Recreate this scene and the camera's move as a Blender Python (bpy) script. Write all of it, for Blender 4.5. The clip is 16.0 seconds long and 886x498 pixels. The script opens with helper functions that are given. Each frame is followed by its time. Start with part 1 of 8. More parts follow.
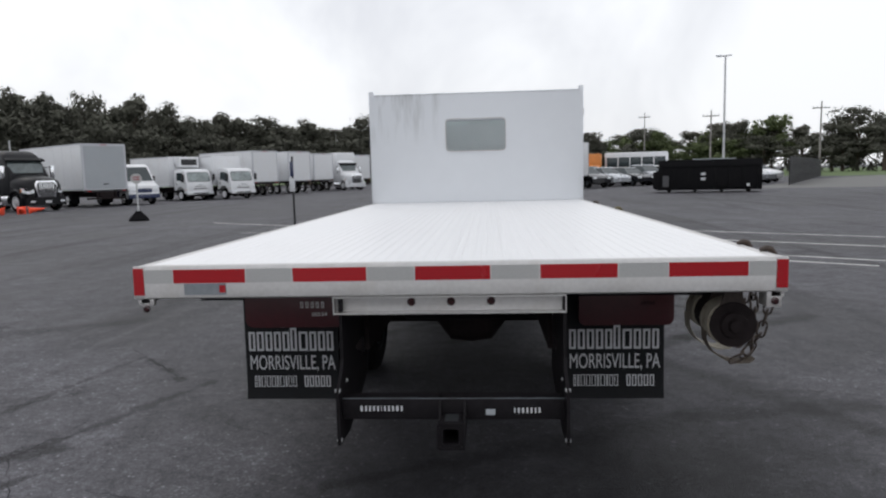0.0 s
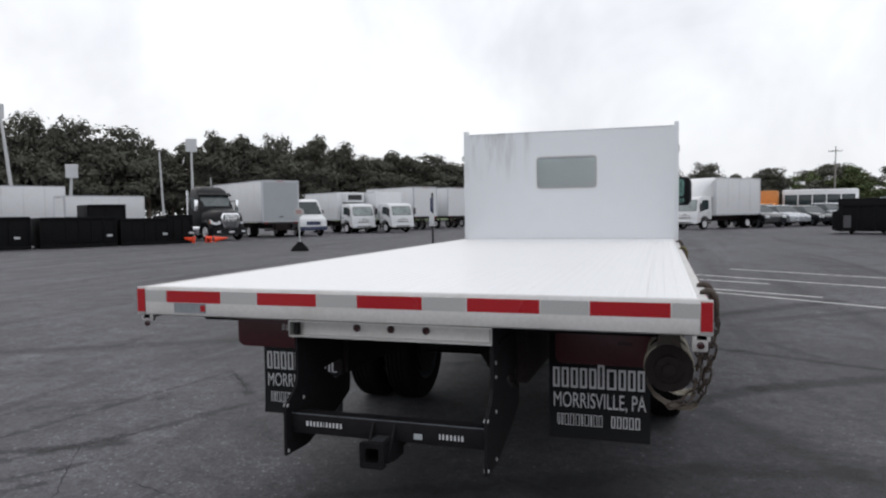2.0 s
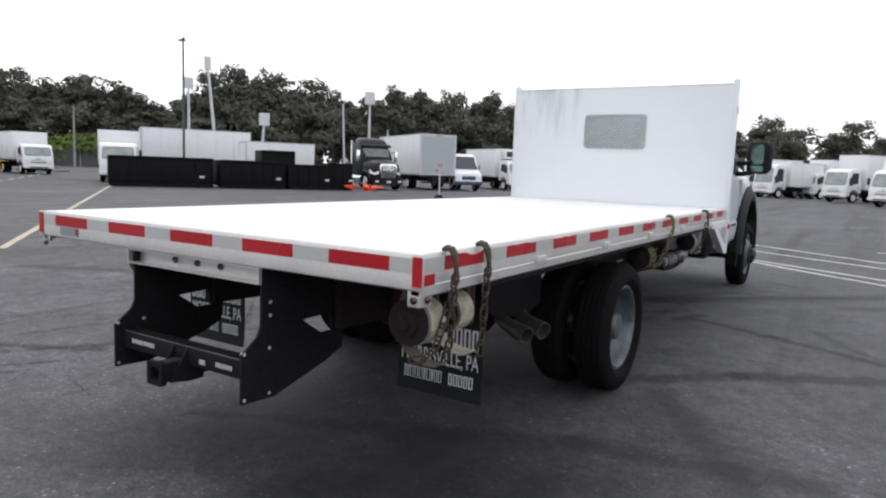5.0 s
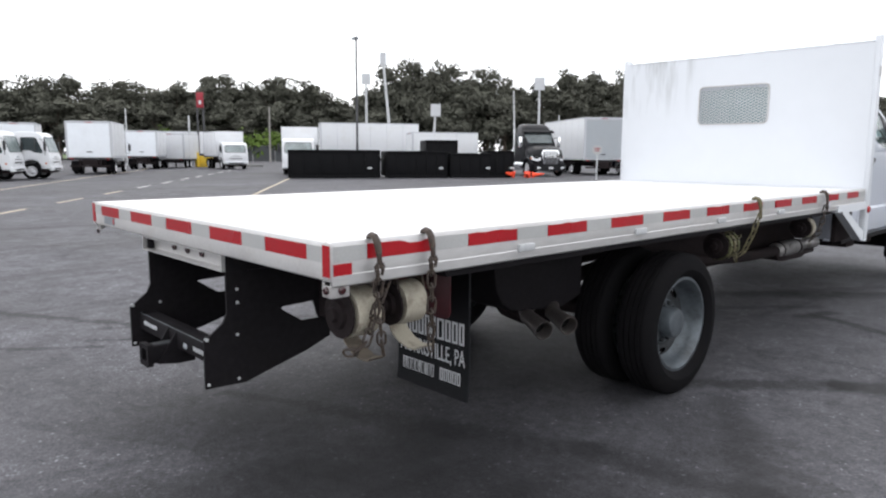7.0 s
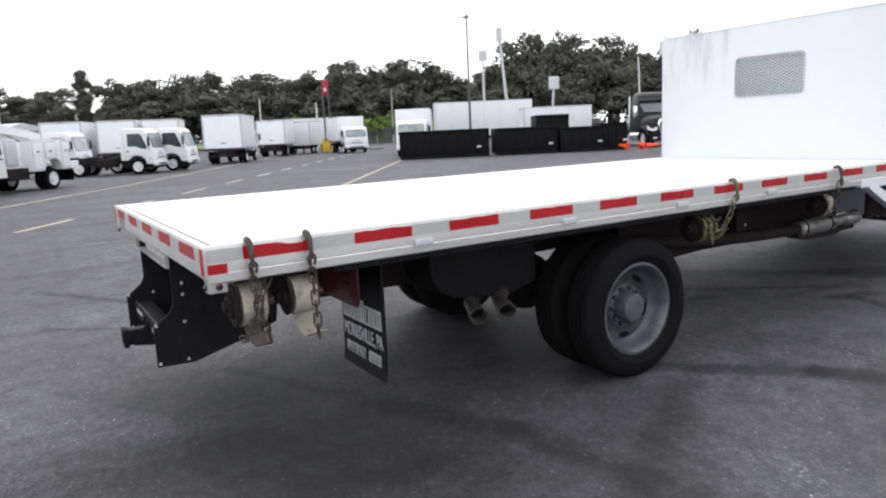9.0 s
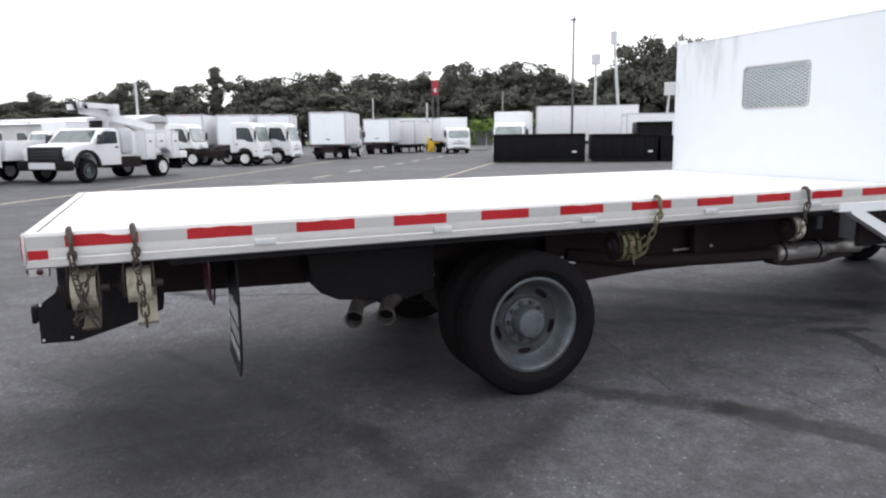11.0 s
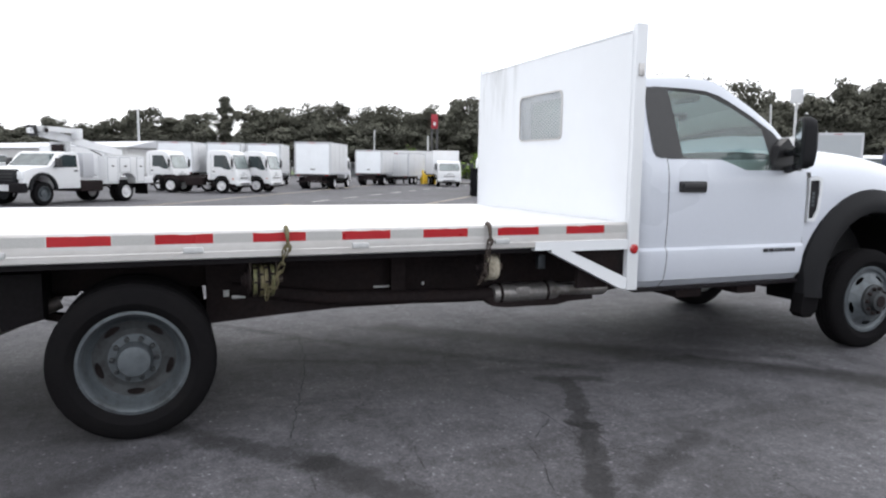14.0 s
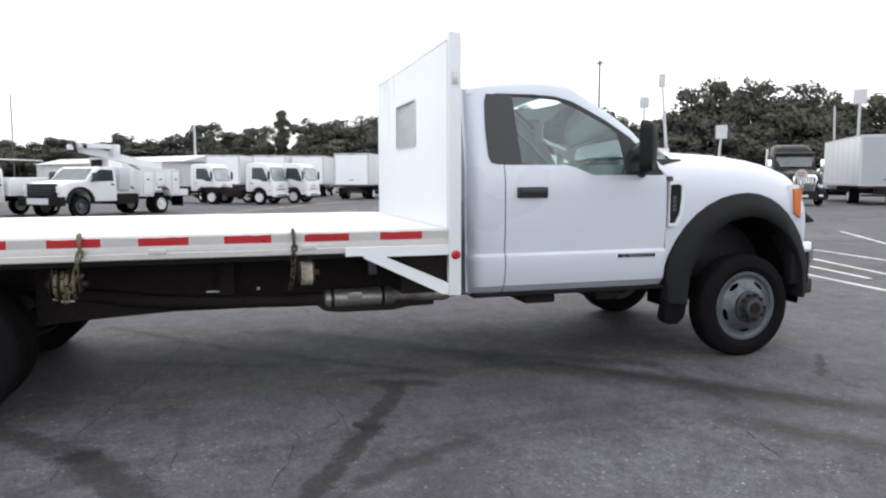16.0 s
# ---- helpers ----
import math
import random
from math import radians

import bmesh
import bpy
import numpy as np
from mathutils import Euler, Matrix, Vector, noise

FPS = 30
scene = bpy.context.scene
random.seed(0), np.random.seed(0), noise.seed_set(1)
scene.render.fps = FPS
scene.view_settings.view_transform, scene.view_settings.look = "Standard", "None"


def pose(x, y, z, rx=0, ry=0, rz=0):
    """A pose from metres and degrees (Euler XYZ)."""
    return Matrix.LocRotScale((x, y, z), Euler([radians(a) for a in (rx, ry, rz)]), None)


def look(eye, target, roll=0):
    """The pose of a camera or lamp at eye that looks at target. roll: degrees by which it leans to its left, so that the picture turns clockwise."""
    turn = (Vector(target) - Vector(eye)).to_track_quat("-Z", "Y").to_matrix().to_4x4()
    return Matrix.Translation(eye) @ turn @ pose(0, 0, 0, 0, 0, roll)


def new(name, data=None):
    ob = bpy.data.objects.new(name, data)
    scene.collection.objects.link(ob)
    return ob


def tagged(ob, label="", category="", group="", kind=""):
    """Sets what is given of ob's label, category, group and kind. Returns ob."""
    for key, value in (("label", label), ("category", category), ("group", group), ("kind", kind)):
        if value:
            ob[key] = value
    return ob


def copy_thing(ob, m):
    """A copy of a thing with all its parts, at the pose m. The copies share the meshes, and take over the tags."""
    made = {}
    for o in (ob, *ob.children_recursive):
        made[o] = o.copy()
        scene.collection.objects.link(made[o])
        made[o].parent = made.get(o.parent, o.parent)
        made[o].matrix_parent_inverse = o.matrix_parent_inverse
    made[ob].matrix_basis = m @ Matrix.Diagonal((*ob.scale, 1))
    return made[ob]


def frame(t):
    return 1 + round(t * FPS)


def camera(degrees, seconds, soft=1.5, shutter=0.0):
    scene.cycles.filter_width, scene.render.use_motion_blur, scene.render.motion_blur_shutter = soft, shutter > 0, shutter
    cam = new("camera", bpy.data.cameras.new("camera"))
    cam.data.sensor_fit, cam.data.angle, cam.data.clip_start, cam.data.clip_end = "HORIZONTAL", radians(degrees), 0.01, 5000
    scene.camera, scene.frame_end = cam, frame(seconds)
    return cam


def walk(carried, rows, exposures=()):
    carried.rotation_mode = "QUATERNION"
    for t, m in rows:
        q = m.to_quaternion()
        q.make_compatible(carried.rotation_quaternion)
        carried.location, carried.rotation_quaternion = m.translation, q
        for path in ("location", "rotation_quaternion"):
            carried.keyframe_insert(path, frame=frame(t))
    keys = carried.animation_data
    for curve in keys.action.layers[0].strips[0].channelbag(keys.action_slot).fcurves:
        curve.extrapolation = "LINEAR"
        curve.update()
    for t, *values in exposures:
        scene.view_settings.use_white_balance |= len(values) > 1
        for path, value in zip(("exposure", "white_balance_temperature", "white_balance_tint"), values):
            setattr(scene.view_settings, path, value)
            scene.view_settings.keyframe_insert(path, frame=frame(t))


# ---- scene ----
cam = camera(65.8, 16.0, soft=2.2)
PATH = [
    (0, (0.153, -2.541, 1.439), (0.014, -0.558, 1.221), -1.4),
    (0.5, (0.327, -2.653, 1.428), (0.093, -0.677, 1.234), -0.4),
    (1, (0.496, -2.63, 1.421), (0.114, -0.675, 1.248), -1.5),
    (1.5, (0.798, -2.644, 1.426), (0.281, -0.717, 1.284), -0.4),
    (2, (1.051, -2.552, 1.428), (0.444, -0.649, 1.323), -0.8),
    (2.5, (1.35, -2.528, 1.425), (0.664, -0.651, 1.346), -1.4),
    (3, (1.605, -2.434, 1.41), (0.813, -0.603, 1.259), -0.7),
    (3.2, (1.694, -2.388, 1.412), (0.882, -0.568, 1.251), 0.3),
    (5.3, (2.604, -1.831, 1.404), (1.462, -0.207, 1.158), 1.3),
    (5.5, (2.653, -1.762, 1.403), (1.446, -0.187, 1.152), 0.5),
    (6, (2.758, -1.554, 1.423), (1.433, -0.073, 1.199), -0.6),
    (6.5, (2.934, -1.403, 1.403), (1.534, 0.007, 1.176), 0.5),
    (7, (3.07, -1.235, 1.405), (1.622, 0.116, 1.126), 0.3),
    (7.5, (3.281, -1.148, 1.403), (1.79, 0.158, 1.138), 0.9),
    (8, (3.563, -1.05, 1.492), (2.011, 0.164, 1.151), 1.4),
    (8.5, (3.729, -0.837, 1.513), (2.119, 0.297, 1.162), -1.0),
    (10.8, (4.441, 0.382, 1.513), (2.623, 1.149, 1.189), -1.0),
    (11, (4.466, 0.515, 1.493), (2.645, 1.276, 1.166), -0.7),
    (11.5, (4.563, 0.786, 1.474), (2.735, 1.526, 1.143), -0.4),
    (12, (4.531, 1.11, 1.423), (2.696, 1.848, 1.128), 0.5),
    (12.5, (4.587, 1.487, 1.424), (2.741, 2.223, 1.195), 1.3),
    (13, (4.673, 1.908, 1.427), (2.813, 2.595, 1.169), 1.8),
    (13.5, (4.781, 2.304, 1.44), (2.926, 3.012, 1.197), 0.2),
    (14, (5.017, 2.688, 1.452), (3.168, 3.413, 1.22), 0.7),
    (14.5, (5.155, 3.045, 1.459), (3.315, 3.796, 1.237), 0.8),
    (15, (5.4, 3.405, 1.449), (3.55, 4.136, 1.235), 1.0),
    (15.5, (5.523, 3.757, 1.443), (3.639, 4.385, 1.207), 1.9),
    (16, (5.635, 4.172, 1.45), (3.726, 4.729, 1.244), -0.1),
]
walk(cam, [(t, look(eye, target, roll)) for t, eye, target, roll in PATH],
     exposures=[(0, -0.25), (2.0, -0.22), (3.0, -0.34), (3.3, -0.3), (5.3, 0.36), (8.5, 0.62), (11, 0.65), (16, 0.62)])


# ---- world, sun and exposure ----
world = bpy.data.worlds.new("overcast_sky")
scene.world = world
world.use_nodes = True
wn, wl = world.node_tree.nodes, world.node_tree.links
wn.clear()
w_out = wn.new("ShaderNodeOutputWorld")
w_bg = wn.new("ShaderNodeBackground")
w_sky = wn.new("ShaderNodeTexSky")
w_sky.sky_type, w_sky.sun_disc = "NISHITA", False
w_sky.sun_elevation, w_sky.sun_rotation = radians(52), radians(-60)
w_sky.dust_density = 3.0
w_dim = wn.new("ShaderNodeVectorMath")
w_dim.operation = "SCALE"
w_dim.inputs["Scale"].default_value = 0.12
w_noise = wn.new("ShaderNodeTexNoise")
w_noise.inputs["Scale"].default_value, w_noise.inputs["Detail"].default_value = 3.2, 5.0
w_noise.inputs["Roughness"].default_value, w_noise.inputs["Distortion"].default_value = 0.55, 0.4
w_ramp = wn.new("ShaderNodeValToRGB")
w_ramp.color_ramp.elements[0].position, w_ramp.color_ramp.elements[0].color = 0.33, (0.98, 1.0, 1.06, 1)
w_ramp.color_ramp.elements[1].position, w_ramp.color_ramp.elements[1].color = 0.56, (1.3, 1.32, 1.36, 1)
w_mix = wn.new("ShaderNodeMix")
w_mix.data_type = "RGBA"
w_mix.inputs["Factor"].default_value = 0.9
wl.new(w_sky.outputs["Color"], w_dim.inputs[0])
wl.new(w_noise.outputs["Fac"], w_ramp.inputs["Fac"])
wl.new(w_dim.outputs["Vector"], w_mix.inputs["A"])
wl.new(w_ramp.outputs["Color"], w_mix.inputs["B"])
# a clouded sky is brighter overhead than at its rim
w_co = wn.new("ShaderNodeTexCoord")
w_xyz = wn.new("ShaderNodeSeparateXYZ")
w_rise = wn.new("ShaderNodeMapRange")
w_rise.inputs["To Min"].default_value, w_rise.inputs["To Max"].default_value = 0.94, 1.16
w_grade = wn.new("ShaderNodeVectorMath")
w_grade.operation = "SCALE"
wl.new(w_co.outputs["Generated"], w_xyz.inputs["Vector"])
wl.new(w_xyz.outputs["Z"], w_rise.inputs["Value"])
wl.new(w_mix.outputs["Result"], w_grade.inputs[0])
wl.new(w_rise.outputs["Result"], w_grade.inputs["Scale"])
wl.new(w_grade.outputs["Vector"], w_bg.inputs["Color"])
w_bg.inputs["Strength"].default_value = 1.0
wl.new(w_bg.outputs["Background"], w_out.inputs["Surface"])

sun_data = bpy.data.lights.new("sun", "SUN")
sun_data.energy, sun_data.angle, sun_data.color = 0.4, radians(25), (1.0, 0.97, 0.92)
sun = new("sun", sun_data)
sun.matrix_world = look((-20, 12, 34), (0, 0, 0))


# ---- materials ----
def material(name, base, rough=0.5, metal=0.0, vary=0.12, coarse=1.5, fine=40.0, bump=0.0, coat=0.0, dirt=None, dirt_amount=0.0, dirt_scale=2.0, stretch=(1, 1, 1), spec=0.5):
    """A surface with variation at two scales, an optional stain colour and a fine relief."""
    m = bpy.data.materials.new(name)
    m.use_nodes = True
    n, l = m.node_tree.nodes, m.node_tree.links
    b = n["Principled BSDF"]
    b.inputs["Metallic"].default_value = metal
    b.inputs["Coat Weight"].default_value = coat
    b.inputs["Specular IOR Level"].default_value = spec
    b.inputs["Coat Roughness"].default_value = 0.08
    geo = n.new("ShaderNodeTexCoord")
    mp = n.new("ShaderNodeMapping")
    mp.inputs["Scale"].default_value = stretch
    l.new(geo.outputs["Object"], mp.inputs["Vector"])
    big = n.new("ShaderNodeTexNoise")
    big.inputs["Scale"].default_value, big.inputs["Detail"].default_value = coarse, 4.0
    small = n.new("ShaderNodeTexNoise")
    small.inputs["Scale"].default_value, small.inputs["Detail"].default_value = fine, 3.0
    l.new(mp.outputs["Vector"], big.inputs["Vector"])
    l.new(mp.outputs["Vector"], small.inputs["Vector"])
    add = n.new("ShaderNodeMath")
    add.operation = "ADD"
    l.new(big.outputs["Fac"], add.inputs[0])
    l.new(small.outputs["Fac"], add.inputs[1])
    span = n.new("ShaderNodeMapRange")
    span.inputs["From Min"].default_value, span.inputs["From Max"].default_value = 0.6, 1.4
    span.inputs["To Min"].default_value, span.inputs["To Max"].default_value = 1 - vary, 1 + vary
    l.new(add.outputs["Value"], span.inputs["Value"])
    tint = n.new("ShaderNodeVectorMath")
    tint.operation = "SCALE"
    tint.inputs[0].default_value = base
    l.new(span.outputs["Result"], tint.inputs["Scale"])
    colour = tint.outputs["Vector"]
    if dirt:
        spot = n.new("ShaderNodeTexNoise")
        spot.inputs["Scale"].default_value, spot.inputs["Detail"].default_value = dirt_scale, 6.0
        spot.inputs["Roughness"].default_value = 0.65
        l.new(mp.outputs["Vector"], spot.inputs["Vector"])
        cut = n.new("ShaderNodeMapRange")
        cut.inputs["From Min"].default_value, cut.inputs["From Max"].default_value = 0.5, 0.72
        cut.inputs["To Min"].default_value, cut.inputs["To Max"].default_value = 0.0, dirt_amount
        l.new(spot.outputs["Fac"], cut.inputs["Value"])
        mix = n.new("ShaderNodeMix")
        mix.data_type = "RGBA"
        l.new(cut.outputs["Result"], mix.inputs["Factor"])
        l.new(colour, mix.inputs["A"])
        mix.inputs["B"].default_value = (*dirt, 1)
        colour = mix.outputs["Result"]
    l.new(colour, b.inputs["Base Color"])
    rr = n.new("ShaderNodeMapRange")
    rr.inputs["From Min"].default_value, rr.inputs["From Max"].default_value = 0.3, 0.7
    rr.inputs["To Min"].default_value, rr.inputs["To Max"].default_value = max(0.02, rough - 0.08), min(1, rough + 0.08)
    l.new(big.outputs["Fac"], rr.inputs["Value"])
    l.new(rr.outputs["Result"], b.inputs["Roughness"])
    if bump:
        bp = n.new("ShaderNodeBump")
        bp.inputs["Strength"].default_value, bp.inputs["Distance"].default_value = bump, 0.01
        l.new(small.outputs["Fac"], bp.inputs["Height"])
        l.new(bp.outputs["Normal"], b.inputs["Normal"])
    return m


def glass(name, tint=(0.75, 0.85, 0.82), clear=0.6, dust=0.1):
    """A thin tinted, dusty pane that lets light through and mirrors at its surface; its film also paints reflected
    light.
    """
    m = bpy.data.materials.new(name)
    m.use_nodes = True
    n, l = m.node_tree.nodes, m.node_tree.links
    n.clear()
    out = n.new("ShaderNodeOutputMaterial")
    see = n.new("ShaderNodeBsdfTransparent")
    see.inputs["Color"].default_value = tuple(c * clear for c in tint) + (1,)
    shine = n.new("ShaderNodeBsdfGlossy")
    shine.inputs["Roughness"].default_value = 0.03
    fres = n.new("ShaderNodeFresnel")
    fres.inputs["IOR"].default_value = 1.85
    mix = n.new("ShaderNodeMixShader")
    l.new(fres.outputs["Fac"], mix.inputs["Fac"])
    l.new(see.outputs["BSDF"], mix.inputs[1])
    l.new(shine.outputs["BSDF"], mix.inputs[2])
    # pale teal film: grime on the pane plus painted-in reflected light
    film = n.new("ShaderNodeBsdfDiffuse")
    film.inputs["Color"].default_value = (0.5, 0.66, 0.65, 1)
    dusty = n.new("ShaderNodeMixShader")
    dusty.inputs["Fac"].default_value = dust
    l.new(mix.outputs["Shader"], dusty.inputs[1])
    l.new(film.outputs["BSDF"], dusty.inputs[2])
    l.new(dusty.outputs["Shader"], out.inputs["Surface"])
    return m


def asphalt_material():
    """Worn asphalt: aggregate grain, pale and dark patches, oil stains, branching cracks, shade painted under the
    truck.
    """
    m = bpy.data.materials.new("worn_asphalt")
    m.use_nodes = True
    n, l = m.node_tree.nodes, m.node_tree.links
    b = n["Principled BSDF"]
    co = n.new("ShaderNodeTexCoord")

    def tex(kind, scale, detail=4.0, rough=0.55, distort=0.0, src=None):
        t = n.new(kind)
        t.inputs["Scale"].default_value = scale
        if kind == "ShaderNodeTexNoise":
            t.inputs["Detail"].default_value, t.inputs["Roughness"].default_value, t.inputs["Distortion"].default_value = detail, rough, distort
        l.new(src or co.outputs["Object"], t.inputs["Vector"])
        return t

    def span(src, a, c, lo, hi):
        r = n.new("ShaderNodeMapRange")
        r.inputs["From Min"].default_value, r.inputs["From Max"].default_value = a, c
        r.inputs["To Min"].default_value, r.inputs["To Max"].default_value = lo, hi
        l.new(src, r.inputs["Value"])
        return r.outputs["Result"]

    def mul(a, c):
        r = n.new("ShaderNodeMath")
        r.operation = "MULTIPLY"
        l.new(a, r.inputs[0])
        l.new(c, r.inputs[1])
        return r.outputs["Value"]

    grain = tex("ShaderNodeTexNoise", 90, 3)
    chips = tex("ShaderNodeTexVoronoi", 55)
    patch = tex("ShaderNodeTexNoise", 0.35, 6, 0.6, 0.6)
    wide = tex("ShaderNodeTexNoise", 0.06, 3, 0.5)
    oil = tex("ShaderNodeTexNoise", 0.9, 6, 0.7, 1.2)
    # streaks along the way the vehicles roll
    mp = n.new("ShaderNodeMapping")
    mp.inputs["Rotation"].default_value, mp.inputs["Scale"].default_value = (0, 0, radians(-56)), (0.9, 0.07, 1)
    l.new(co.outputs["Object"], mp.inputs["Vector"])
    streak = tex("ShaderNodeTexNoise", 1.1, 5, 0.6, 0.8, mp.outputs["Vector"])
    # two nets of cracks, bent by noise
    bend = tex("ShaderNodeTexNoise", 1.1, 7, 0.75)
    shift = n.new("ShaderNodeVectorMath")
    shift.operation = "MULTIPLY_ADD"
    l.new(bend.outputs["Color"], shift.inputs[0])
    shift.inputs[1].default_value = (1.3, 1.3, 0)
    l.new(co.outputs["Object"], shift.inputs[2])
    nets = []
    for scale, width in ((0.16, 0.0016), (0.7, 0.0046)):
        v = n.new("ShaderNodeTexVoronoi")
        v.feature = "DISTANCE_TO_EDGE"
        v.inputs["Scale"].default_value = scale
        l.new(shift.outputs["Vector"], v.inputs["Vector"])
        nets.append(span(v.outputs["Distance"], 0.0, width, 0.0, 1.0))
    gate = span(tex("ShaderNodeTexNoise", 0.5, 3).outputs["Fac"], 0.47, 0.56, 1.0, 0.0)
    fine_net = n.new("ShaderNodeMath")
    fine_net.operation = "MAXIMUM"
    l.new(nets[1], fine_net.inputs[0])
    l.new(gate, fine_net.inputs[1])
    wide_gate = span(tex("ShaderNodeTexNoise", 0.25, 3).outputs["Fac"], 0.46, 0.52, 1.0, 0.0)
    wide_net = n.new("ShaderNodeMath")
    wide_net.operation = "MAXIMUM"
    l.new(nets[0], wide_net.inputs[0])
    l.new(wide_gate, wide_net.inputs[1])
    crack = mul(wide_net.outputs["Value"], fine_net.outputs["Value"])
    value = mul(span(grain.outputs["Fac"], 0.3, 0.7, 0.7, 1.3), span(chips.outputs["Distance"], 0.0, 0.6, 1.32, 0.86))
    value = mul(value, span(patch.outputs["Fac"], 0.3, 0.7, 0.55, 1.42))
    value = mul(value, span(tex("ShaderNodeTexNoise", 4.0, 6, 0.7).outputs["Fac"], 0.32, 0.68, 0.7, 1.3))
    value = mul(value, span(tex("ShaderNodeTexNoise", 17.0, 5, 0.75).outputs["Fac"], 0.36, 0.64, 0.76, 1.24))
    value = mul(value, span(wide.outputs["Fac"], 0.35, 0.65, 0.85, 1.12))
    value = mul(value, span(oil.outputs["Fac"], 0.58, 0.7, 1.0, 0.55))
    value = mul(value, span(streak.outputs["Fac"], 0.52, 0.68, 1.0, 0.5))
    value = mul(value, span(crack, 0.0, 1.0, 0.3, 1.0))
    # pale stone chips laid bare in worn places
    bare = span(tex("ShaderNodeTexNoise", 0.8, 5, 0.65).outputs["Fac"], 0.42, 0.62, 0.0, 1.0)
    stone = span(tex("ShaderNodeTexVoronoi", 70).outputs["Color"], 0.8, 0.9, 0.0, 0.95)
    chip = n.new("ShaderNodeMath")
    chip.operation = "MULTIPLY_ADD"
    l.new(stone, chip.inputs[0])
    l.new(bare, chip.inputs[1])
    chip.inputs[2].default_value = 1.0
    value = mul(value, chip.outputs["Value"])
    value = mul(value, span(bare, 0.0, 1.0, 0.92, 1.12))
    # lone pale pebbles
    lone = tex("ShaderNodeTexVoronoi", 26)
    dots = mul(span(lone.outputs["Distance"], 0.14, 0.26, 1.0, 0.0), span(lone.outputs["Color"], 0.66, 0.72, 0.0, 1.0))
    value = mul(value, span(dots, 0.0, 1.0, 1.0, 2.6))
    # tar-filled seams and tyre marks: soft bands along short runs; wide ones paint under-truck shade
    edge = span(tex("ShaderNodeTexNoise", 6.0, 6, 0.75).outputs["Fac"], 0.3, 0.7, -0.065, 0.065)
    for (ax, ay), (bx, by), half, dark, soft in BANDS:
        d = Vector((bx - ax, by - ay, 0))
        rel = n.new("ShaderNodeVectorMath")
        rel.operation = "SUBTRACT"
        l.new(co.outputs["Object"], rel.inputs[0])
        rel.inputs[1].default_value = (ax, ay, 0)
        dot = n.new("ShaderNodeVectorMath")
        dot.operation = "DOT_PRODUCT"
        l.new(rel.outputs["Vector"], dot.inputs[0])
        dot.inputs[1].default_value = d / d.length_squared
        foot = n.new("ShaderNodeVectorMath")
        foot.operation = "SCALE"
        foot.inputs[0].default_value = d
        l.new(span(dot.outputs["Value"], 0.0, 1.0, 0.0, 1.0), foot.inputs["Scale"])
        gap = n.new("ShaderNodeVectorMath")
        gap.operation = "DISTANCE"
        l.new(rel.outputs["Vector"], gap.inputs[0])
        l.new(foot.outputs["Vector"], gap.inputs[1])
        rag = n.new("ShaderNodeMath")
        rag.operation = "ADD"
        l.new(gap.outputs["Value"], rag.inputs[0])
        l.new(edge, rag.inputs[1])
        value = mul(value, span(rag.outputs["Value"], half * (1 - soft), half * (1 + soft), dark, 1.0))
    tint = n.new("ShaderNodeVectorMath")
    tint.operation = "SCALE"
    tint.inputs[0].default_value = ASPHALT
    l.new(value, tint.inputs["Scale"])
    b.inputs["Specular IOR Level"].default_value = 0.3
    l.new(tint.outputs["Vector"], b.inputs["Base Color"])
    l.new(span(patch.outputs["Fac"], 0.3, 0.7, 0.62, 0.86), b.inputs["Roughness"])
    h = n.new("ShaderNodeMath")
    h.operation = "ADD"
    l.new(grain.outputs["Fac"], h.inputs[0])
    l.new(crack, h.inputs[1])
    bp = n.new("ShaderNodeBump")
    bp.inputs["Strength"].default_value, bp.inputs["Distance"].default_value = 0.5, 0.012
    l.new(h.outputs["Value"], bp.inputs["Height"])
    l.new(bp.outputs["Normal"], b.inputs["Normal"])
    return m


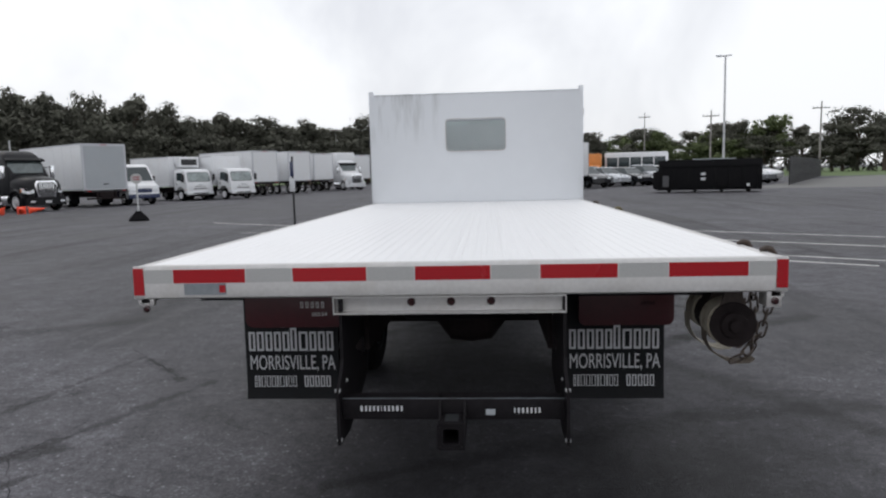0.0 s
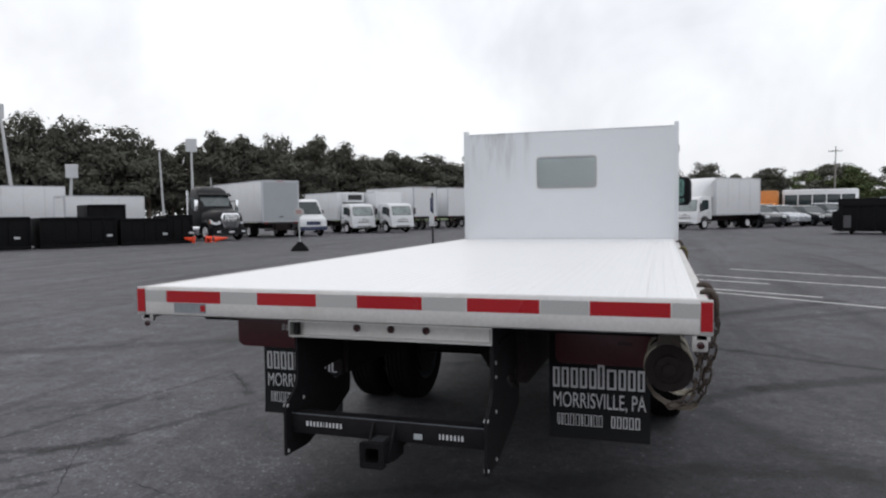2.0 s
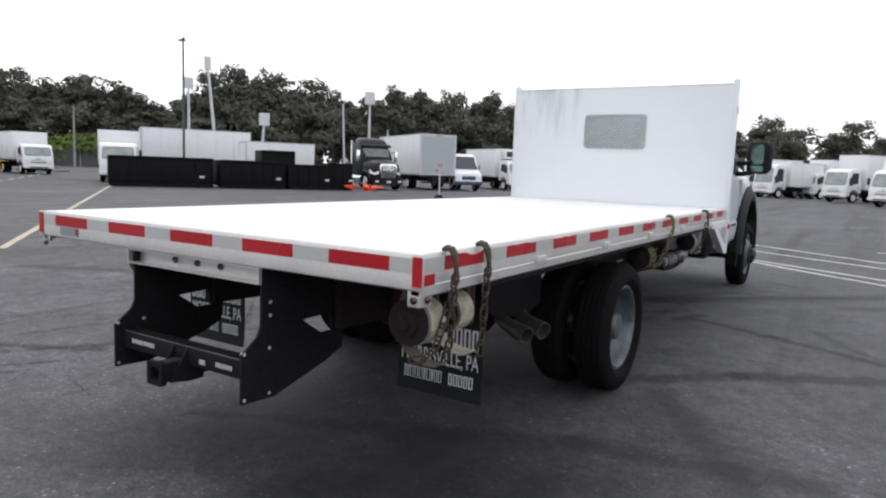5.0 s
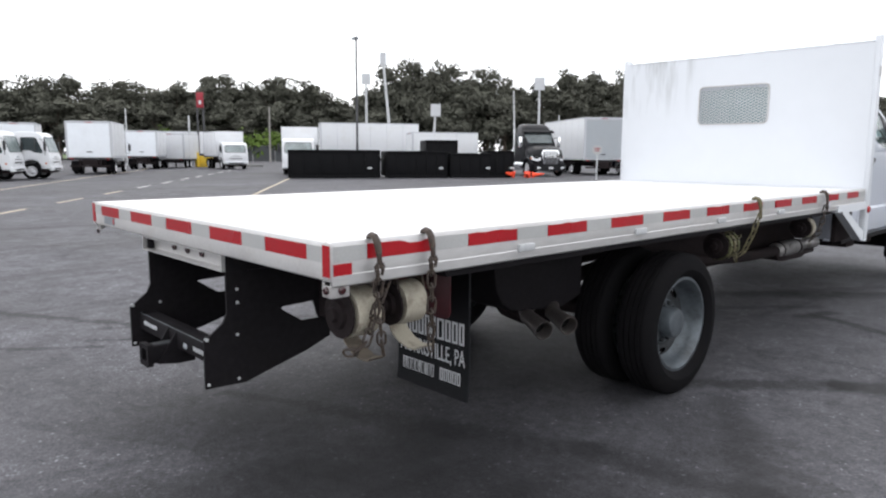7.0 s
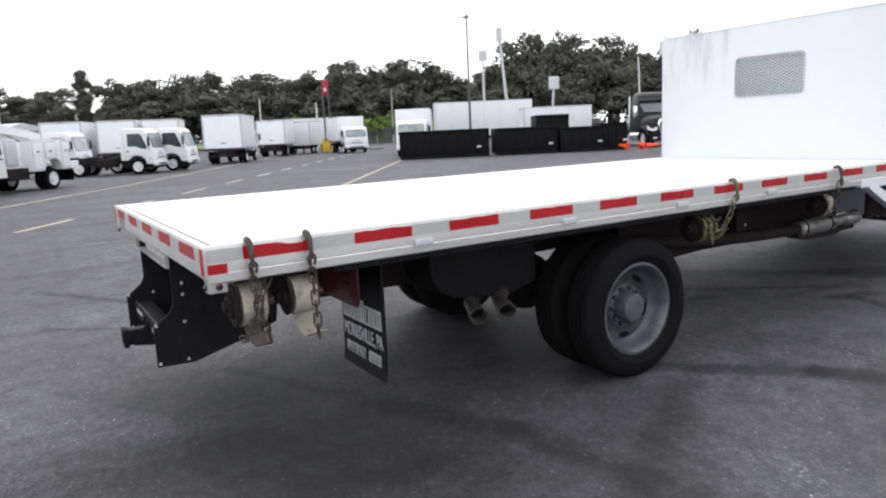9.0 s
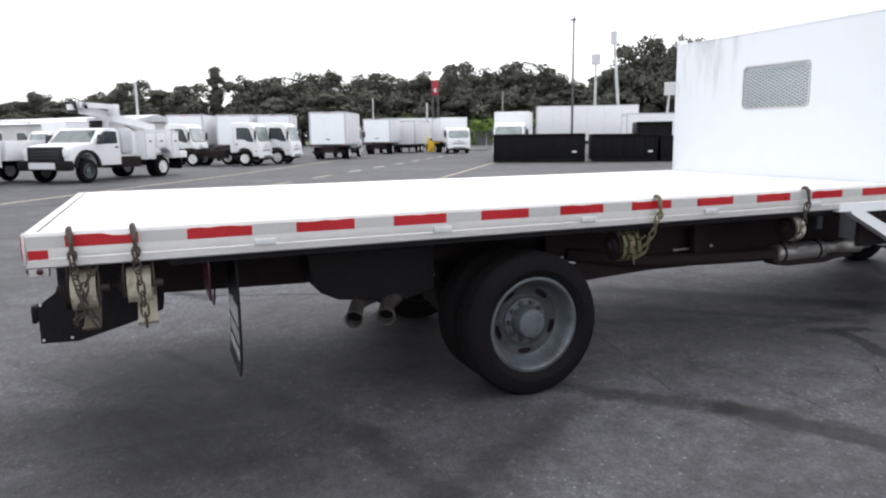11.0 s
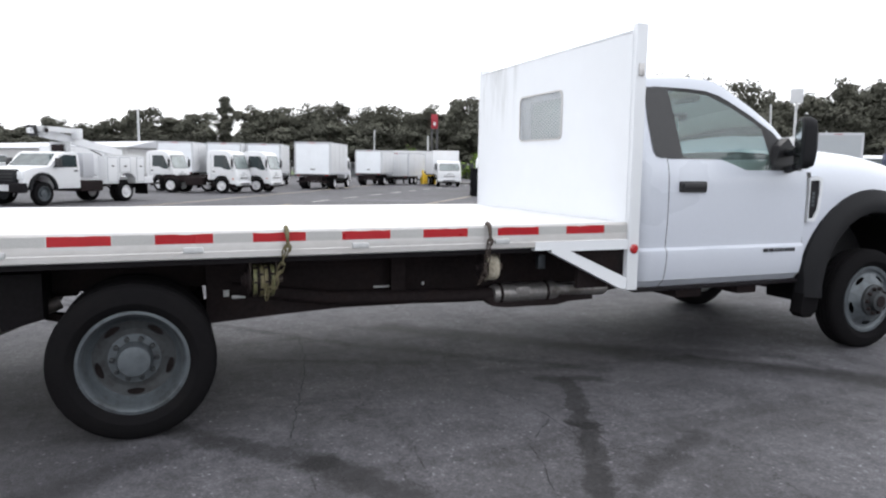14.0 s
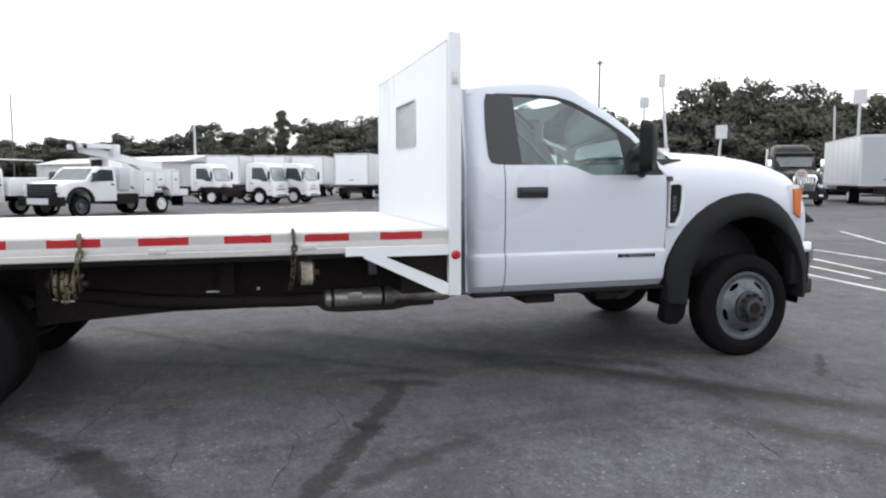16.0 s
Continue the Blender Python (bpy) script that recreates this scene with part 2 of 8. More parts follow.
BANDS = [
    # wide soft bands at the tail: stained ground with shade painted in
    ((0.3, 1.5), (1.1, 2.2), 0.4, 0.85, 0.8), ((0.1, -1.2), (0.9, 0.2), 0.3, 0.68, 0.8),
    ((1.03, 5.21), (1.8, 4.83), 0.065, 0.34, 0.25), ((1.8, 4.83), (2.9, 4.27), 0.065, 0.34, 0.25), ((0.93, 5.04), (1.06, 5.44), 0.06, 0.36, 0.4),
    ((1.05, 2.6), (1.8, 3.32), 0.09, 0.4, 0.35), ((1.8, 3.32), (3.2, 4.15), 0.11, 0.4, 0.35),
    ((0.3, 0.9), (1.3, 1.4), 0.1, 0.62, 0.5), ((1.3, 1.4), (2.4, 1.6), 0.1, 0.62, 0.5),
    ((-0.9, 4.5), (0.5, 6.0), 0.16, 0.45, 0.5), ((0.5, 6.0), (3.6, 9.2), 0.16, 0.45, 0.5),
    ((-2.67, 0.42), (-2.26, 1.08), 0.035, 0.5, 0.5), ((-2.26, 1.08), (-1.85, 2.12), 0.035, 0.5, 0.5), ((-3.06, 0.77), (-2.71, 2.79), 0.03, 0.5, 0.5), ((-2.4, 0.17), (-2.1, 0.61), 0.03, 0.5, 0.5),
    ((0.67, 4.81), (0.82, 6.46), 0.06, 0.6, 0.5), ((0.82, 6.46), (2.29, 7.85), 0.06, 0.6, 0.5), ((0.12, 5.63), (1.07, 7.21), 0.08, 0.6, 0.5), ((1.07, 7.21), (2.02, 7.22), 0.06, 0.65, 0.5),
    ((1.21, 8.69), (1.69, 8.24), 0.03, 0.4, 0.5), ((1.69, 8.24), (2.02, 8.23), 0.025, 0.45, 0.5), ((-0.62, 0.49), (0.16, 0.85), 0.05, 0.55, 0.5), ((0.18, -0.59), (0.55, 0.32), 0.12, 0.66, 0.7), ((-2.68, -0.52), (-2.11, 0.24), 0.03, 0.5, 0.5), ((1.4, 2.6), (2.2, 1.2), 0.1, 0.6, 0.5), ((2.3, 7.0), (5.5, 9.3), 0.12, 0.6, 0.5),
    ((-6.5, 2.5), (-3.5, 4.2), 0.14, 0.6, 0.5), ((-4.5, -0.5), (-2.2, 0.9), 0.06, 0.45, 0.4), ((5.2, 5.5), (9.0, 8.5), 0.2, 0.65, 0.5),
    # the four widest here darken the ground as the truck's shade, over stains
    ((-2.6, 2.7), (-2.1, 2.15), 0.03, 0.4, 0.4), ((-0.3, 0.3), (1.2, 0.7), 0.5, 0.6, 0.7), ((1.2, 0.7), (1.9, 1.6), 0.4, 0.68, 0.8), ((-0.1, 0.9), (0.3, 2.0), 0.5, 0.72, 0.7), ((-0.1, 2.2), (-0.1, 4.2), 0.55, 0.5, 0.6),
    ((-1.6, 2.9), (-0.4, 4.0), 0.05, 0.5, 0.5), ((-0.4, 4.0), (0.9, 5.6), 0.06, 0.55, 0.5), ((-0.2, 3.2), (0.3, 4.4), 0.05, 0.55, 0.5), ((2.5, 4.7), (2.12, 5.35), 0.06, 0.5, 0.5),
]
ASPHALT = (0.0755, 0.0742, 0.083)


def stained_sheet(name):
    """White painted sheet with soft grey run marks below its top edge."""
    m = material(name, (0.66, 0.68, 0.71), 0.42, vary=0.02, coarse=1.2, fine=6, coat=0.05)
    n, l = m.node_tree.nodes, m.node_tree.links
    b = n["Principled BSDF"]
    base = b.inputs["Base Color"].links[0].from_socket
    co = n.new("ShaderNodeTexCoord")
    mp = n.new("ShaderNodeMapping")
    mp.inputs["Scale"].default_value = (9, 1, 1.3)
    run = n.new("ShaderNodeTexNoise")
    run.inputs["Scale"].default_value, run.inputs["Detail"].default_value = 1.0, 3.0
    l.new(co.outputs["Object"], mp.inputs["Vector"])
    l.new(mp.outputs["Vector"], run.inputs["Vector"])
    xyz = n.new("ShaderNodeSeparateXYZ")
    l.new(co.outputs["Object"], xyz.inputs["Vector"])
    factor = None
    for src, lo, hi, to in ((run.outputs["Fac"], 0.50, 0.66, 0.8), (xyz.outputs["Z"], 1.75, 2.32, 1.0), (xyz.outputs["X"], -0.25, -0.65, 1.0)):
        r = n.new("ShaderNodeMapRange")
        r.inputs["From Min"].default_value, r.inputs["From Max"].default_value, r.inputs["To Max"].default_value = lo, hi, to
        l.new(src, r.inputs["Value"])
        if factor is None:
            factor = r.outputs["Result"]
        else:
            t = n.new("ShaderNodeMath")
            t.operation = "MULTIPLY"
            l.new(factor, t.inputs[0])
            l.new(r.outputs["Result"], t.inputs[1])
            factor = t.outputs["Value"]
    mix = n.new("ShaderNodeMix")
    mix.data_type = "RGBA"
    l.new(factor, mix.inputs["Factor"])
    l.new(base, mix.inputs["A"])
    mix.inputs["B"].default_value = (0.36, 0.37, 0.37, 1)
    l.new(mix.outputs["Result"], b.inputs["Base Color"])
    return m


M = {
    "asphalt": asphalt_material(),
    "tar": material("dark_tar", (0.03, 0.03, 0.033), 0.9, vary=0.3, bump=0.3, fine=60, spec=0.1),
    "line_white": material("worn_white_line", (0.5, 0.5, 0.48), 0.7, vary=0.2, dirt=(0.12, 0.12, 0.12), dirt_amount=0.8, dirt_scale=5, fine=30),
    "line_yellow": material("worn_yellow_line", (0.43, 0.365, 0.265), 0.7, vary=0.2, dirt=(0.13, 0.12, 0.11), dirt_amount=0.8, dirt_scale=4, fine=30),
    "paint": material("white_paint", (0.78, 0.79, 0.82), 0.32, vary=0.025, coat=0.4, coarse=0.8),
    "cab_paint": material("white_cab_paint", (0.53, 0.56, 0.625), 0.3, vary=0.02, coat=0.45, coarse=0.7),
    "sheet": stained_sheet("white_sheet_metal"),
    "rail": material("brushed_aluminium", (0.54, 0.53, 0.525), 0.42, metal=0.65, vary=0.1, coarse=3, fine=60, dirt=(0.42, 0.39, 0.36), dirt_amount=0.55, dirt_scale=4, stretch=(1, 0.3, 1)),
    "deck": material("white_deck_metal", (0.76, 0.76, 0.77), 0.42, metal=0.3, vary=0.012, coarse=1.2, fine=8, dirt=(0.7, 0.69, 0.68), dirt_amount=0.2, dirt_scale=1.5, stretch=(1, 0.4, 1)),
    "tape_red": material("red_reflective_tape", (0.36, 0.006, 0.012), 0.3, vary=0.14, fine=150, bump=0.1),
    "tape_white": material("silver_reflective_tape", (0.43, 0.43, 0.425), 0.4, metal=0.1, vary=0.1, fine=150, bump=0.1),
    "black": material("black_plastic", (0.018, 0.018, 0.02), 0.5, vary=0.2),
    "flare": material("dark_grey_plastic", (0.011, 0.0113, 0.013), 0.6, vary=0.15, fine=120, bump=0.1, spec=0.16),
    "steel_black": material("black_painted_steel", (0.0135, 0.0122, 0.0138), 0.55, vary=0.3, dirt=(0.012, 0.011, 0.01), dirt_amount=0.4, dirt_scale=8, spec=0.07),
    "body_black": material("black_body_steel", (0.0045, 0.0045, 0.0055), 0.6, vary=0.3, dirt=(0.012, 0.012, 0.012), dirt_amount=0.4, dirt_scale=3, spec=0.12),
    "chassis": material("dusty_black_chassis", (0.0195, 0.0152, 0.0158), 0.75, vary=0.35, dirt=(0.024, 0.0155, 0.0135), dirt_amount=0.5, dirt_scale=6, spec=0.08),
    "rubber": material("tyre_rubber", (0.0075, 0.0072, 0.008), 0.9, vary=0.2, coarse=4, fine=60, bump=0.15, dirt=(0.011, 0.0102, 0.01), dirt_amount=0.4, dirt_scale=5, spec=0.06),
    "rim": material("dull_wheel_steel", (0.095, 0.109, 0.121), 0.4, metal=0.45, vary=0.22, dirt=(0.04, 0.041, 0.043), dirt_amount=0.8, dirt_scale=9),
    "rim_dusty_shaded": material("dusty_shaded_wheel_disc", (0.045, 0.049, 0.053), 0.55, metal=0.5, vary=0.25, dirt=(0.018, 0.017, 0.017), dirt_amount=0.8, dirt_scale=11),
    "rim_white": material("white_wheel_steel", (0.6, 0.6, 0.62), 0.5, vary=0.1, dirt=(0.2, 0.19, 0.18), dirt_amount=0.5, dirt_scale=7),
    "bumper_steel": material("bright_bumper_steel", (0.5, 0.52, 0.54), 0.2, metal=1.0, vary=0.08),
    "chrome": material("chrome", (0.85, 0.86, 0.88), 0.12, metal=1.0, vary=0.03),
    # the dark green tint paints in unbuilt trees the mirror would reflect
    "mirror_glass": material("mirror_glass_tree_tint", (0.3, 0.38, 0.36), 0.05, metal=1.0, vary=0.05),
    "silver": material("weathered_silver_pipe", (0.27, 0.26, 0.255), 0.38, metal=0.75, vary=0.25, dirt=(0.07, 0.05, 0.04), dirt_amount=0.8, dirt_scale=11),
    "pipe": material("sooty_exhaust_pipe", (0.12, 0.108, 0.104), 0.42, metal=0.6, vary=0.3, dirt=(0.16, 0.12, 0.1), dirt_amount=0.6, dirt_scale=9),
    "rust": material("rusty_chain_iron", (0.06, 0.046, 0.039), 0.65, metal=0.3, vary=0.35, fine=80, dirt=(0.12, 0.085, 0.055), dirt_amount=0.6, dirt_scale=20),
    "brass": material("yellow_zinc_chain", (0.13, 0.115, 0.06), 0.6, metal=0.3, vary=0.3, fine=80, dirt=(0.14, 0.11, 0.07), dirt_amount=0.6, dirt_scale=20),
    "strap": material("dirty_cream_webbing", (0.42, 0.385, 0.31), 0.85, vary=0.2, fine=150, bump=0.2, dirt=(0.12, 0.1, 0.075), dirt_amount=0.9, dirt_scale=12),
    "strap_brown": material("soiled_brown_webbing", (0.13, 0.108, 0.085), 0.85, vary=0.3, fine=120, bump=0.2, dirt=(0.035, 0.028, 0.023), dirt_amount=0.9, dirt_scale=15),
    "soot": material("soot", (0.006, 0.006, 0.006), 0.9, vary=0.2, spec=0.1),
    "webbing_dark": material("patterned_brass_webbing", (0.13, 0.13, 0.06), 0.6, metal=0.2, vary=0.3, fine=60, dirt=(0.012, 0.012, 0.01), dirt_amount=1.0, dirt_scale=34),
    "flap": material("black_rubber_flap", (0.0075, 0.0078, 0.0095), 0.6, vary=0.2, spec=0.22),
    "maroon": material("dark_maroon_rubber", (0.055, 0.005, 0.009), 0.4, vary=0.2),
    "letter": material("white_lettering", (0.55, 0.56, 0.58), 0.5, vary=0.08),
    "red_lens": material("red_lens", (0.35, 0.01, 0.012), 0.15, vary=0.1, coat=0.6),
    "dark_lens": material("dark_red_lens", (0.03, 0.004, 0.005), 0.15, vary=0.1, coat=0.6),
    "amber": material("amber_lens", (0.55, 0.15, 0.03), 0.15, vary=0.1, coat=0.6),
    "lamp_lens": material("headlight_lens", (0.7, 0.72, 0.75), 0.1, vary=0.05, coat=0.8),
    "label_blue": material("faded_blue_label", (0.21, 0.23, 0.25), 0.4, vary=0.2),
    "streak": material("grey_rain_streak", (0.56, 0.575, 0.59), 0.5, vary=0.1),
    "window": glass("tinted_window", (0.78, 0.98, 0.95), 0.92, 0.08),
    "rear_glass": glass("dusty_glare_rear_glass", (0.8, 0.93, 0.92), 0.85, 0.45),
    # mottled pale base puts the sky's reflection into the glass colour
    "far_screen": material("sky_pale_windscreen_glass", (0.2, 0.235, 0.235), 0.08, vary=0.75, coarse=1.6, spec=0.9),
    "screen_dark": material("tinted_windscreen_glass", (0.07, 0.09, 0.092), 0.08, vary=0.5, coarse=2.5, spec=0.9),
    "far_glass": material("dark_window_glass", (0.03, 0.042, 0.046), 0.1, vary=0.3, spec=0.5),
    "cabin": material("grey_cabin_plastic", (0.17, 0.19, 0.19), 0.7, vary=0.1),
    "mesh_steel": material("expanded_steel_mesh", (0.52, 0.54, 0.55), 0.45, metal=0.3, vary=0.15),
    "truck_white": material("white_truck_paint", (0.69, 0.7, 0.72), 0.4, vary=0.05, dirt=(0.55, 0.54, 0.52), dirt_amount=0.4, dirt_scale=1.5),
    "box_door": material("pale_blue_grey_door", (0.79, 0.82, 0.86), 0.45, vary=0.05, dirt=(0.66, 0.67, 0.69), dirt_amount=0.3),
    "box_trim": material("dull_aluminium_trim", (0.52, 0.53, 0.56), 0.5, metal=0.3, vary=0.1),
    "box_grey": material("pale_grey_door_panel", (0.36, 0.385, 0.41), 0.45, vary=0.06, dirt=(0.4, 0.4, 0.4), dirt_amount=0.3),
    "navy": material("navy_paint", (0.02, 0.03, 0.08), 0.3, vary=0.1, coat=0.5),
    "tractor_paint": material("black_truck_paint", (0.006, 0.006, 0.008), 0.35, vary=0.15, spec=0.25),
    "orange": material("orange_plastic", (0.85, 0.07, 0.02), 0.5, vary=0.1),
    "orange_paint": material("orange_paint", (0.6, 0.22, 0.05), 0.45, vary=0.15),
    "yellow": material("yellow_paint", (0.75, 0.5, 0.03), 0.5, vary=0.12, dirt=(0.3, 0.22, 0.1), dirt_amount=0.4),
    "red_sign": material("red_sign_face", (0.3, 0.015, 0.03), 0.5, vary=0.15),
    "galvanised": material("galvanised_pole", (0.5, 0.51, 0.52), 0.5, metal=0.3, vary=0.12, stretch=(1, 1, 0.2)),
    "dark_pole": material("dark_pole_paint", (0.06, 0.06, 0.065), 0.5, vary=0.15),
    "wood_pole": material("grey_timber_pole", (0.27, 0.255, 0.24), 0.8, vary=0.3, stretch=(4, 4, 0.3), bump=0.3),
    "fence": material("grey_privacy_slats", (0.075, 0.08, 0.086), 0.6, vary=0.2),
    "fence_black": material("black_mesh_fence", (0.025, 0.025, 0.028), 0.6, vary=0.2),
    "brick": material("pale_building_wall", (0.5, 0.5, 0.5), 0.7, vary=0.1),
    "car_dark": material("dark_car_paint", (0.01, 0.011, 0.014), 0.2, vary=0.1, coat=0.6),
    "car_silver": material("silver_car_paint", (0.45, 0.47, 0.5), 0.25, metal=0.5, vary=0.06, coat=0.6),
    "concrete": material("pale_concrete", (0.125, 0.124, 0.12), 0.8, vary=0.15, coarse=0.4, fine=20, dirt=(0.12, 0.12, 0.12), dirt_amount=0.5, dirt_scale=0.6),
    "bark": material("tree_bark", (0.09, 0.07, 0.055), 0.9, vary=0.3, coarse=3, fine=20, stretch=(3, 3, 0.5), bump=0.4),
    "grass": material("mown_grass", (0.07, 0.11, 0.03), 0.9, vary=0.35, coarse=0.6, fine=25),
}


def leaf_material(name, dark, light):
    m = bpy.data.materials.new(name)
    m.use_nodes = True
    n, l = m.node_tree.nodes, m.node_tree.links
    b = n["Principled BSDF"]
    geo = n.new("ShaderNodeNewGeometry")
    ob = n.new("ShaderNodeObjectInfo")
    ramp = n.new("ShaderNodeMix")
    ramp.data_type = "RGBA"
    ramp.inputs["A"].default_value, ramp.inputs["B"].default_value = (*dark, 1), (*light, 1)
    l.new(geo.outputs["Random Per Island"], ramp.inputs["Factor"])
    hue = n.new("ShaderNodeHueSaturation")
    val = n.new("ShaderNodeMapRange")
    val.inputs["To Min"].default_value, val.inputs["To Max"].default_value = 0.85, 1.15
    l.new(ob.outputs["Random"], val.inputs["Value"])
    l.new(val.outputs["Result"], hue.inputs["Value"])
    l.new(ramp.outputs["Result"], hue.inputs["Color"])
    l.new(hue.outputs["Color"], b.inputs["Base Color"])
    b.inputs["Roughness"].default_value = 0.9
    b.inputs["Specular IOR Level"].default_value = 0.15
    return m


M["leaf"] = leaf_material("oak_leaves", (0.086, 0.086, 0.071), (0.114, 0.116, 0.092))
M["leaf_far"] = leaf_material("pale_far_leaves", (0.07, 0.088, 0.042), (0.11, 0.135, 0.06))
M["leaf_shrub"] = leaf_material("bright_shrub_leaves", (0.06, 0.1, 0.02), (0.14, 0.2, 0.05))


# ---- mesh helpers ----
def box(bm, x0, x1, y0, y1, z0, z1, bevel=0.0):
    r = bmesh.ops.create_cube(bm, size=1.0)
    vs = r["verts"]
    for v in vs:
        v.co = Vector(((x0 + x1) / 2 + v.co.x * (x1 - x0), (y0 + y1) / 2 + v.co.y * (y1 - y0), (z0 + z1) / 2 + v.co.z * (z1 - z0)))
    if bevel:
        es = list({e for v in vs for e in v.link_edges})
        bmesh.ops.bevel(bm, geom=es, offset=bevel, segments=2, profile=0.6, affect="EDGES")
    return bm


def boxed(*a, **k):
    return box(bmesh.new(), *a, **k)


def put(bm, verts, m):
    for v in verts:
        v.co = m @ v.co


def prism(bm, pts, axis, a0, a1, bevel=0.0):
    """A flat outline given in the other two axes, drawn out along an axis."""
    def at(p, a):
        return {"x": (a, p[0], p[1]), "y": (p[0], a, p[1]), "z": (p[0], p[1], a)}[axis]
    lo = [bm.verts.new(at(p, a0)) for p in pts]
    hi = [bm.verts.new(at(p, a1)) for p in pts]
    n = len(pts)
    fs = [bm.faces.new(lo), bm.faces.new(list(reversed(hi)))]
    for i in range(n):
        fs.append(bm.faces.new((lo[i], hi[i], hi[(i + 1) % n], lo[(i + 1) % n])))
    bmesh.ops.recalc_face_normals(bm, faces=fs)
    if bevel:
        es = list({e for f in fs[:2] for e in f.edges})
        bmesh.ops.bevel(bm, geom=es, offset=bevel, segments=2, profile=0.6, affect="EDGES")
    return bm


def lathe(bm, profile, m=Matrix(), seg=28, close=False):
    """Turns a profile of (radius, along x) round the x axis and puts it at m."""
    rings = []
    for r, x in profile:
        rings.append([bm.verts.new(m @ Vector((x, r * math.cos(2 * math.pi * i / seg), r * math.sin(2 * math.pi * i / seg)))) for i in range(seg)])
    fs = []
    for a, b in zip(rings, rings[1:] + ([rings[0]] if close else [])):
        for i in range(seg):
            j = (i + 1) % seg
            fs.append(bm.faces.new((a[i], a[j], b[j], b[i])))
    if not close:
        for ring in (rings[0], rings[-1]):
            fs.append(bm.faces.new(ring))
    bmesh.ops.recalc_face_normals(bm, faces=fs)
    return bm


def tube(bm, pts, radius, seg=8, closed=False, caps=True):
    """A round bar along points; radius may be a list."""
    pts = [Vector(p) for p in pts]
    n = len(pts)
    rings = []
    for i, p in enumerate(pts):
        a = pts[i - 1] if i or closed else pts[i]
        b = pts[(i + 1) % n] if i < n - 1 or closed else pts[i]
        d = (b - a).normalized()
        side = d.cross(Vector((0, 0, 1)))
        if side.length < 0.05:
            side = d.cross(Vector((0, 1, 0)))
        side.normalize()
        up = side.cross(d)
        r = radius[i] if isinstance(radius, (list, tuple)) else radius
        rings.append([bm.verts.new(p + (side * math.cos(2 * math.pi * k / seg) + up * math.sin(2 * math.pi * k / seg)) * r) for k in range(seg)])
    fs = []
    for a, b in zip(rings, rings[1:] + ([rings[0]] if closed else [])):
        for k in range(seg):
            j = (k + 1) % seg
            fs.append(bm.faces.new((a[k], a[j], b[j], b[k])))
    if caps and not closed:
        fs += [bm.faces.new(rings[0]), bm.faces.new(list(reversed(rings[-1])))]
    bmesh.ops.recalc_face_normals(bm, faces=fs)
    return bm


def loft(bm, rows, cap=True, ring=False):
    """A skin over rows of points, all of one length."""
    vs = [[bm.verts.new(p) for p in row] for row in rows]
    fs = []
    for a, b in zip(vs, vs[1:]):
        n = len(a)
        for i in range(n if ring else n - 1):
            j = (i + 1) % n
            fs.append(bm.faces.new((a[i], a[j], b[j], b[i])))
    if cap and ring:
        fs += [bm.faces.new(vs[0]), bm.faces.new(vs[-1])]
    bmesh.ops.recalc_face_normals(bm, faces=fs)
    return bm


def mirrored(rows):
    """Half sections from the middle outwards become whole ones."""
    return [[(-x, y, z) for x, y, z in reversed(row)] + [p for p in row if abs(p[0]) > 1e-6] for row in rows]


def round_rect(x0, x1, y0, y1, r, n=4):
    pts = []
    for cx, cy, a in ((x1 - r, y1 - r, 0), (x0 + r, y1 - r, 90), (x0 + r, y0 + r, 180), (x1 - r, y0 + r, 270)):
        for i in range(n + 1):
            t = radians(a + 90 * i / n)
            pts.append((cx + r * math.cos(t), cy + r * math.sin(t)))
    return pts


def frame_plate(bm, outer, inner, axis, a0, a1):
    """A plate with an opening: two outlines of one length, drawn out along an axis."""
    def at(p, a):
        return {"x": (a, p[0], p[1]), "y": (p[0], a, p[1]), "z": (p[0], p[1], a)}[axis]
    n = len(outer)
    rows = [[bm.verts.new(at(p, a)) for p in line] for line, a in ((outer, a0), (outer, a1), (inner, a1), (inner, a0))]
    fs = []
    for k in range(4):
        a, b = rows[k], rows[(k + 1) % 4]
        for i in range(n):
            j = (i + 1) % n
            fs.append(bm.faces.new((a[i], a[j], b[j], b[i])))
    bmesh.ops.recalc_face_normals(bm, faces=fs)
    return bm


def mesh_of(name, bm, mat, smooth=35):
    me = bpy.data.meshes.new(name)
    bm.to_mesh(me)
    bm.free()
    me.materials.append(mat)
    if smooth:
        for p in me.polygons:
            p.use_smooth = True
        me.set_sharp_from_angle(angle=radians(smooth))
    return me


def part(name, bm, mat, parent, label="", smooth=35):
    """Links a bmesh as one mesh object under a thing or a part."""
    ob = new(name, mesh_of(name, bm, M[mat], smooth))
    ob.parent = parent
    return tagged(ob, label)


def twin(ob, name, m, parent=None):
    """Another object on the same mesh, moved by m."""
    o = new(name, ob.data)
    o.parent = parent or ob.parent
    o.matrix_basis = m @ ob.matrix_basis
    return o


def thing(name, label, category, m=Matrix(), group="", kind=""):
    ob = new(name)
    ob.empty_display_size = 0.2
    ob.matrix_basis = m
    return tagged(ob, label, category, group, kind)


def single(name, bm, mat, label, category, m=Matrix(), group="", kind="", smooth=35):
    ob = new(name, mesh_of(name, bm, M[mat], smooth))
    ob.matrix_basis = m
    return tagged(ob, label, category, group, kind)


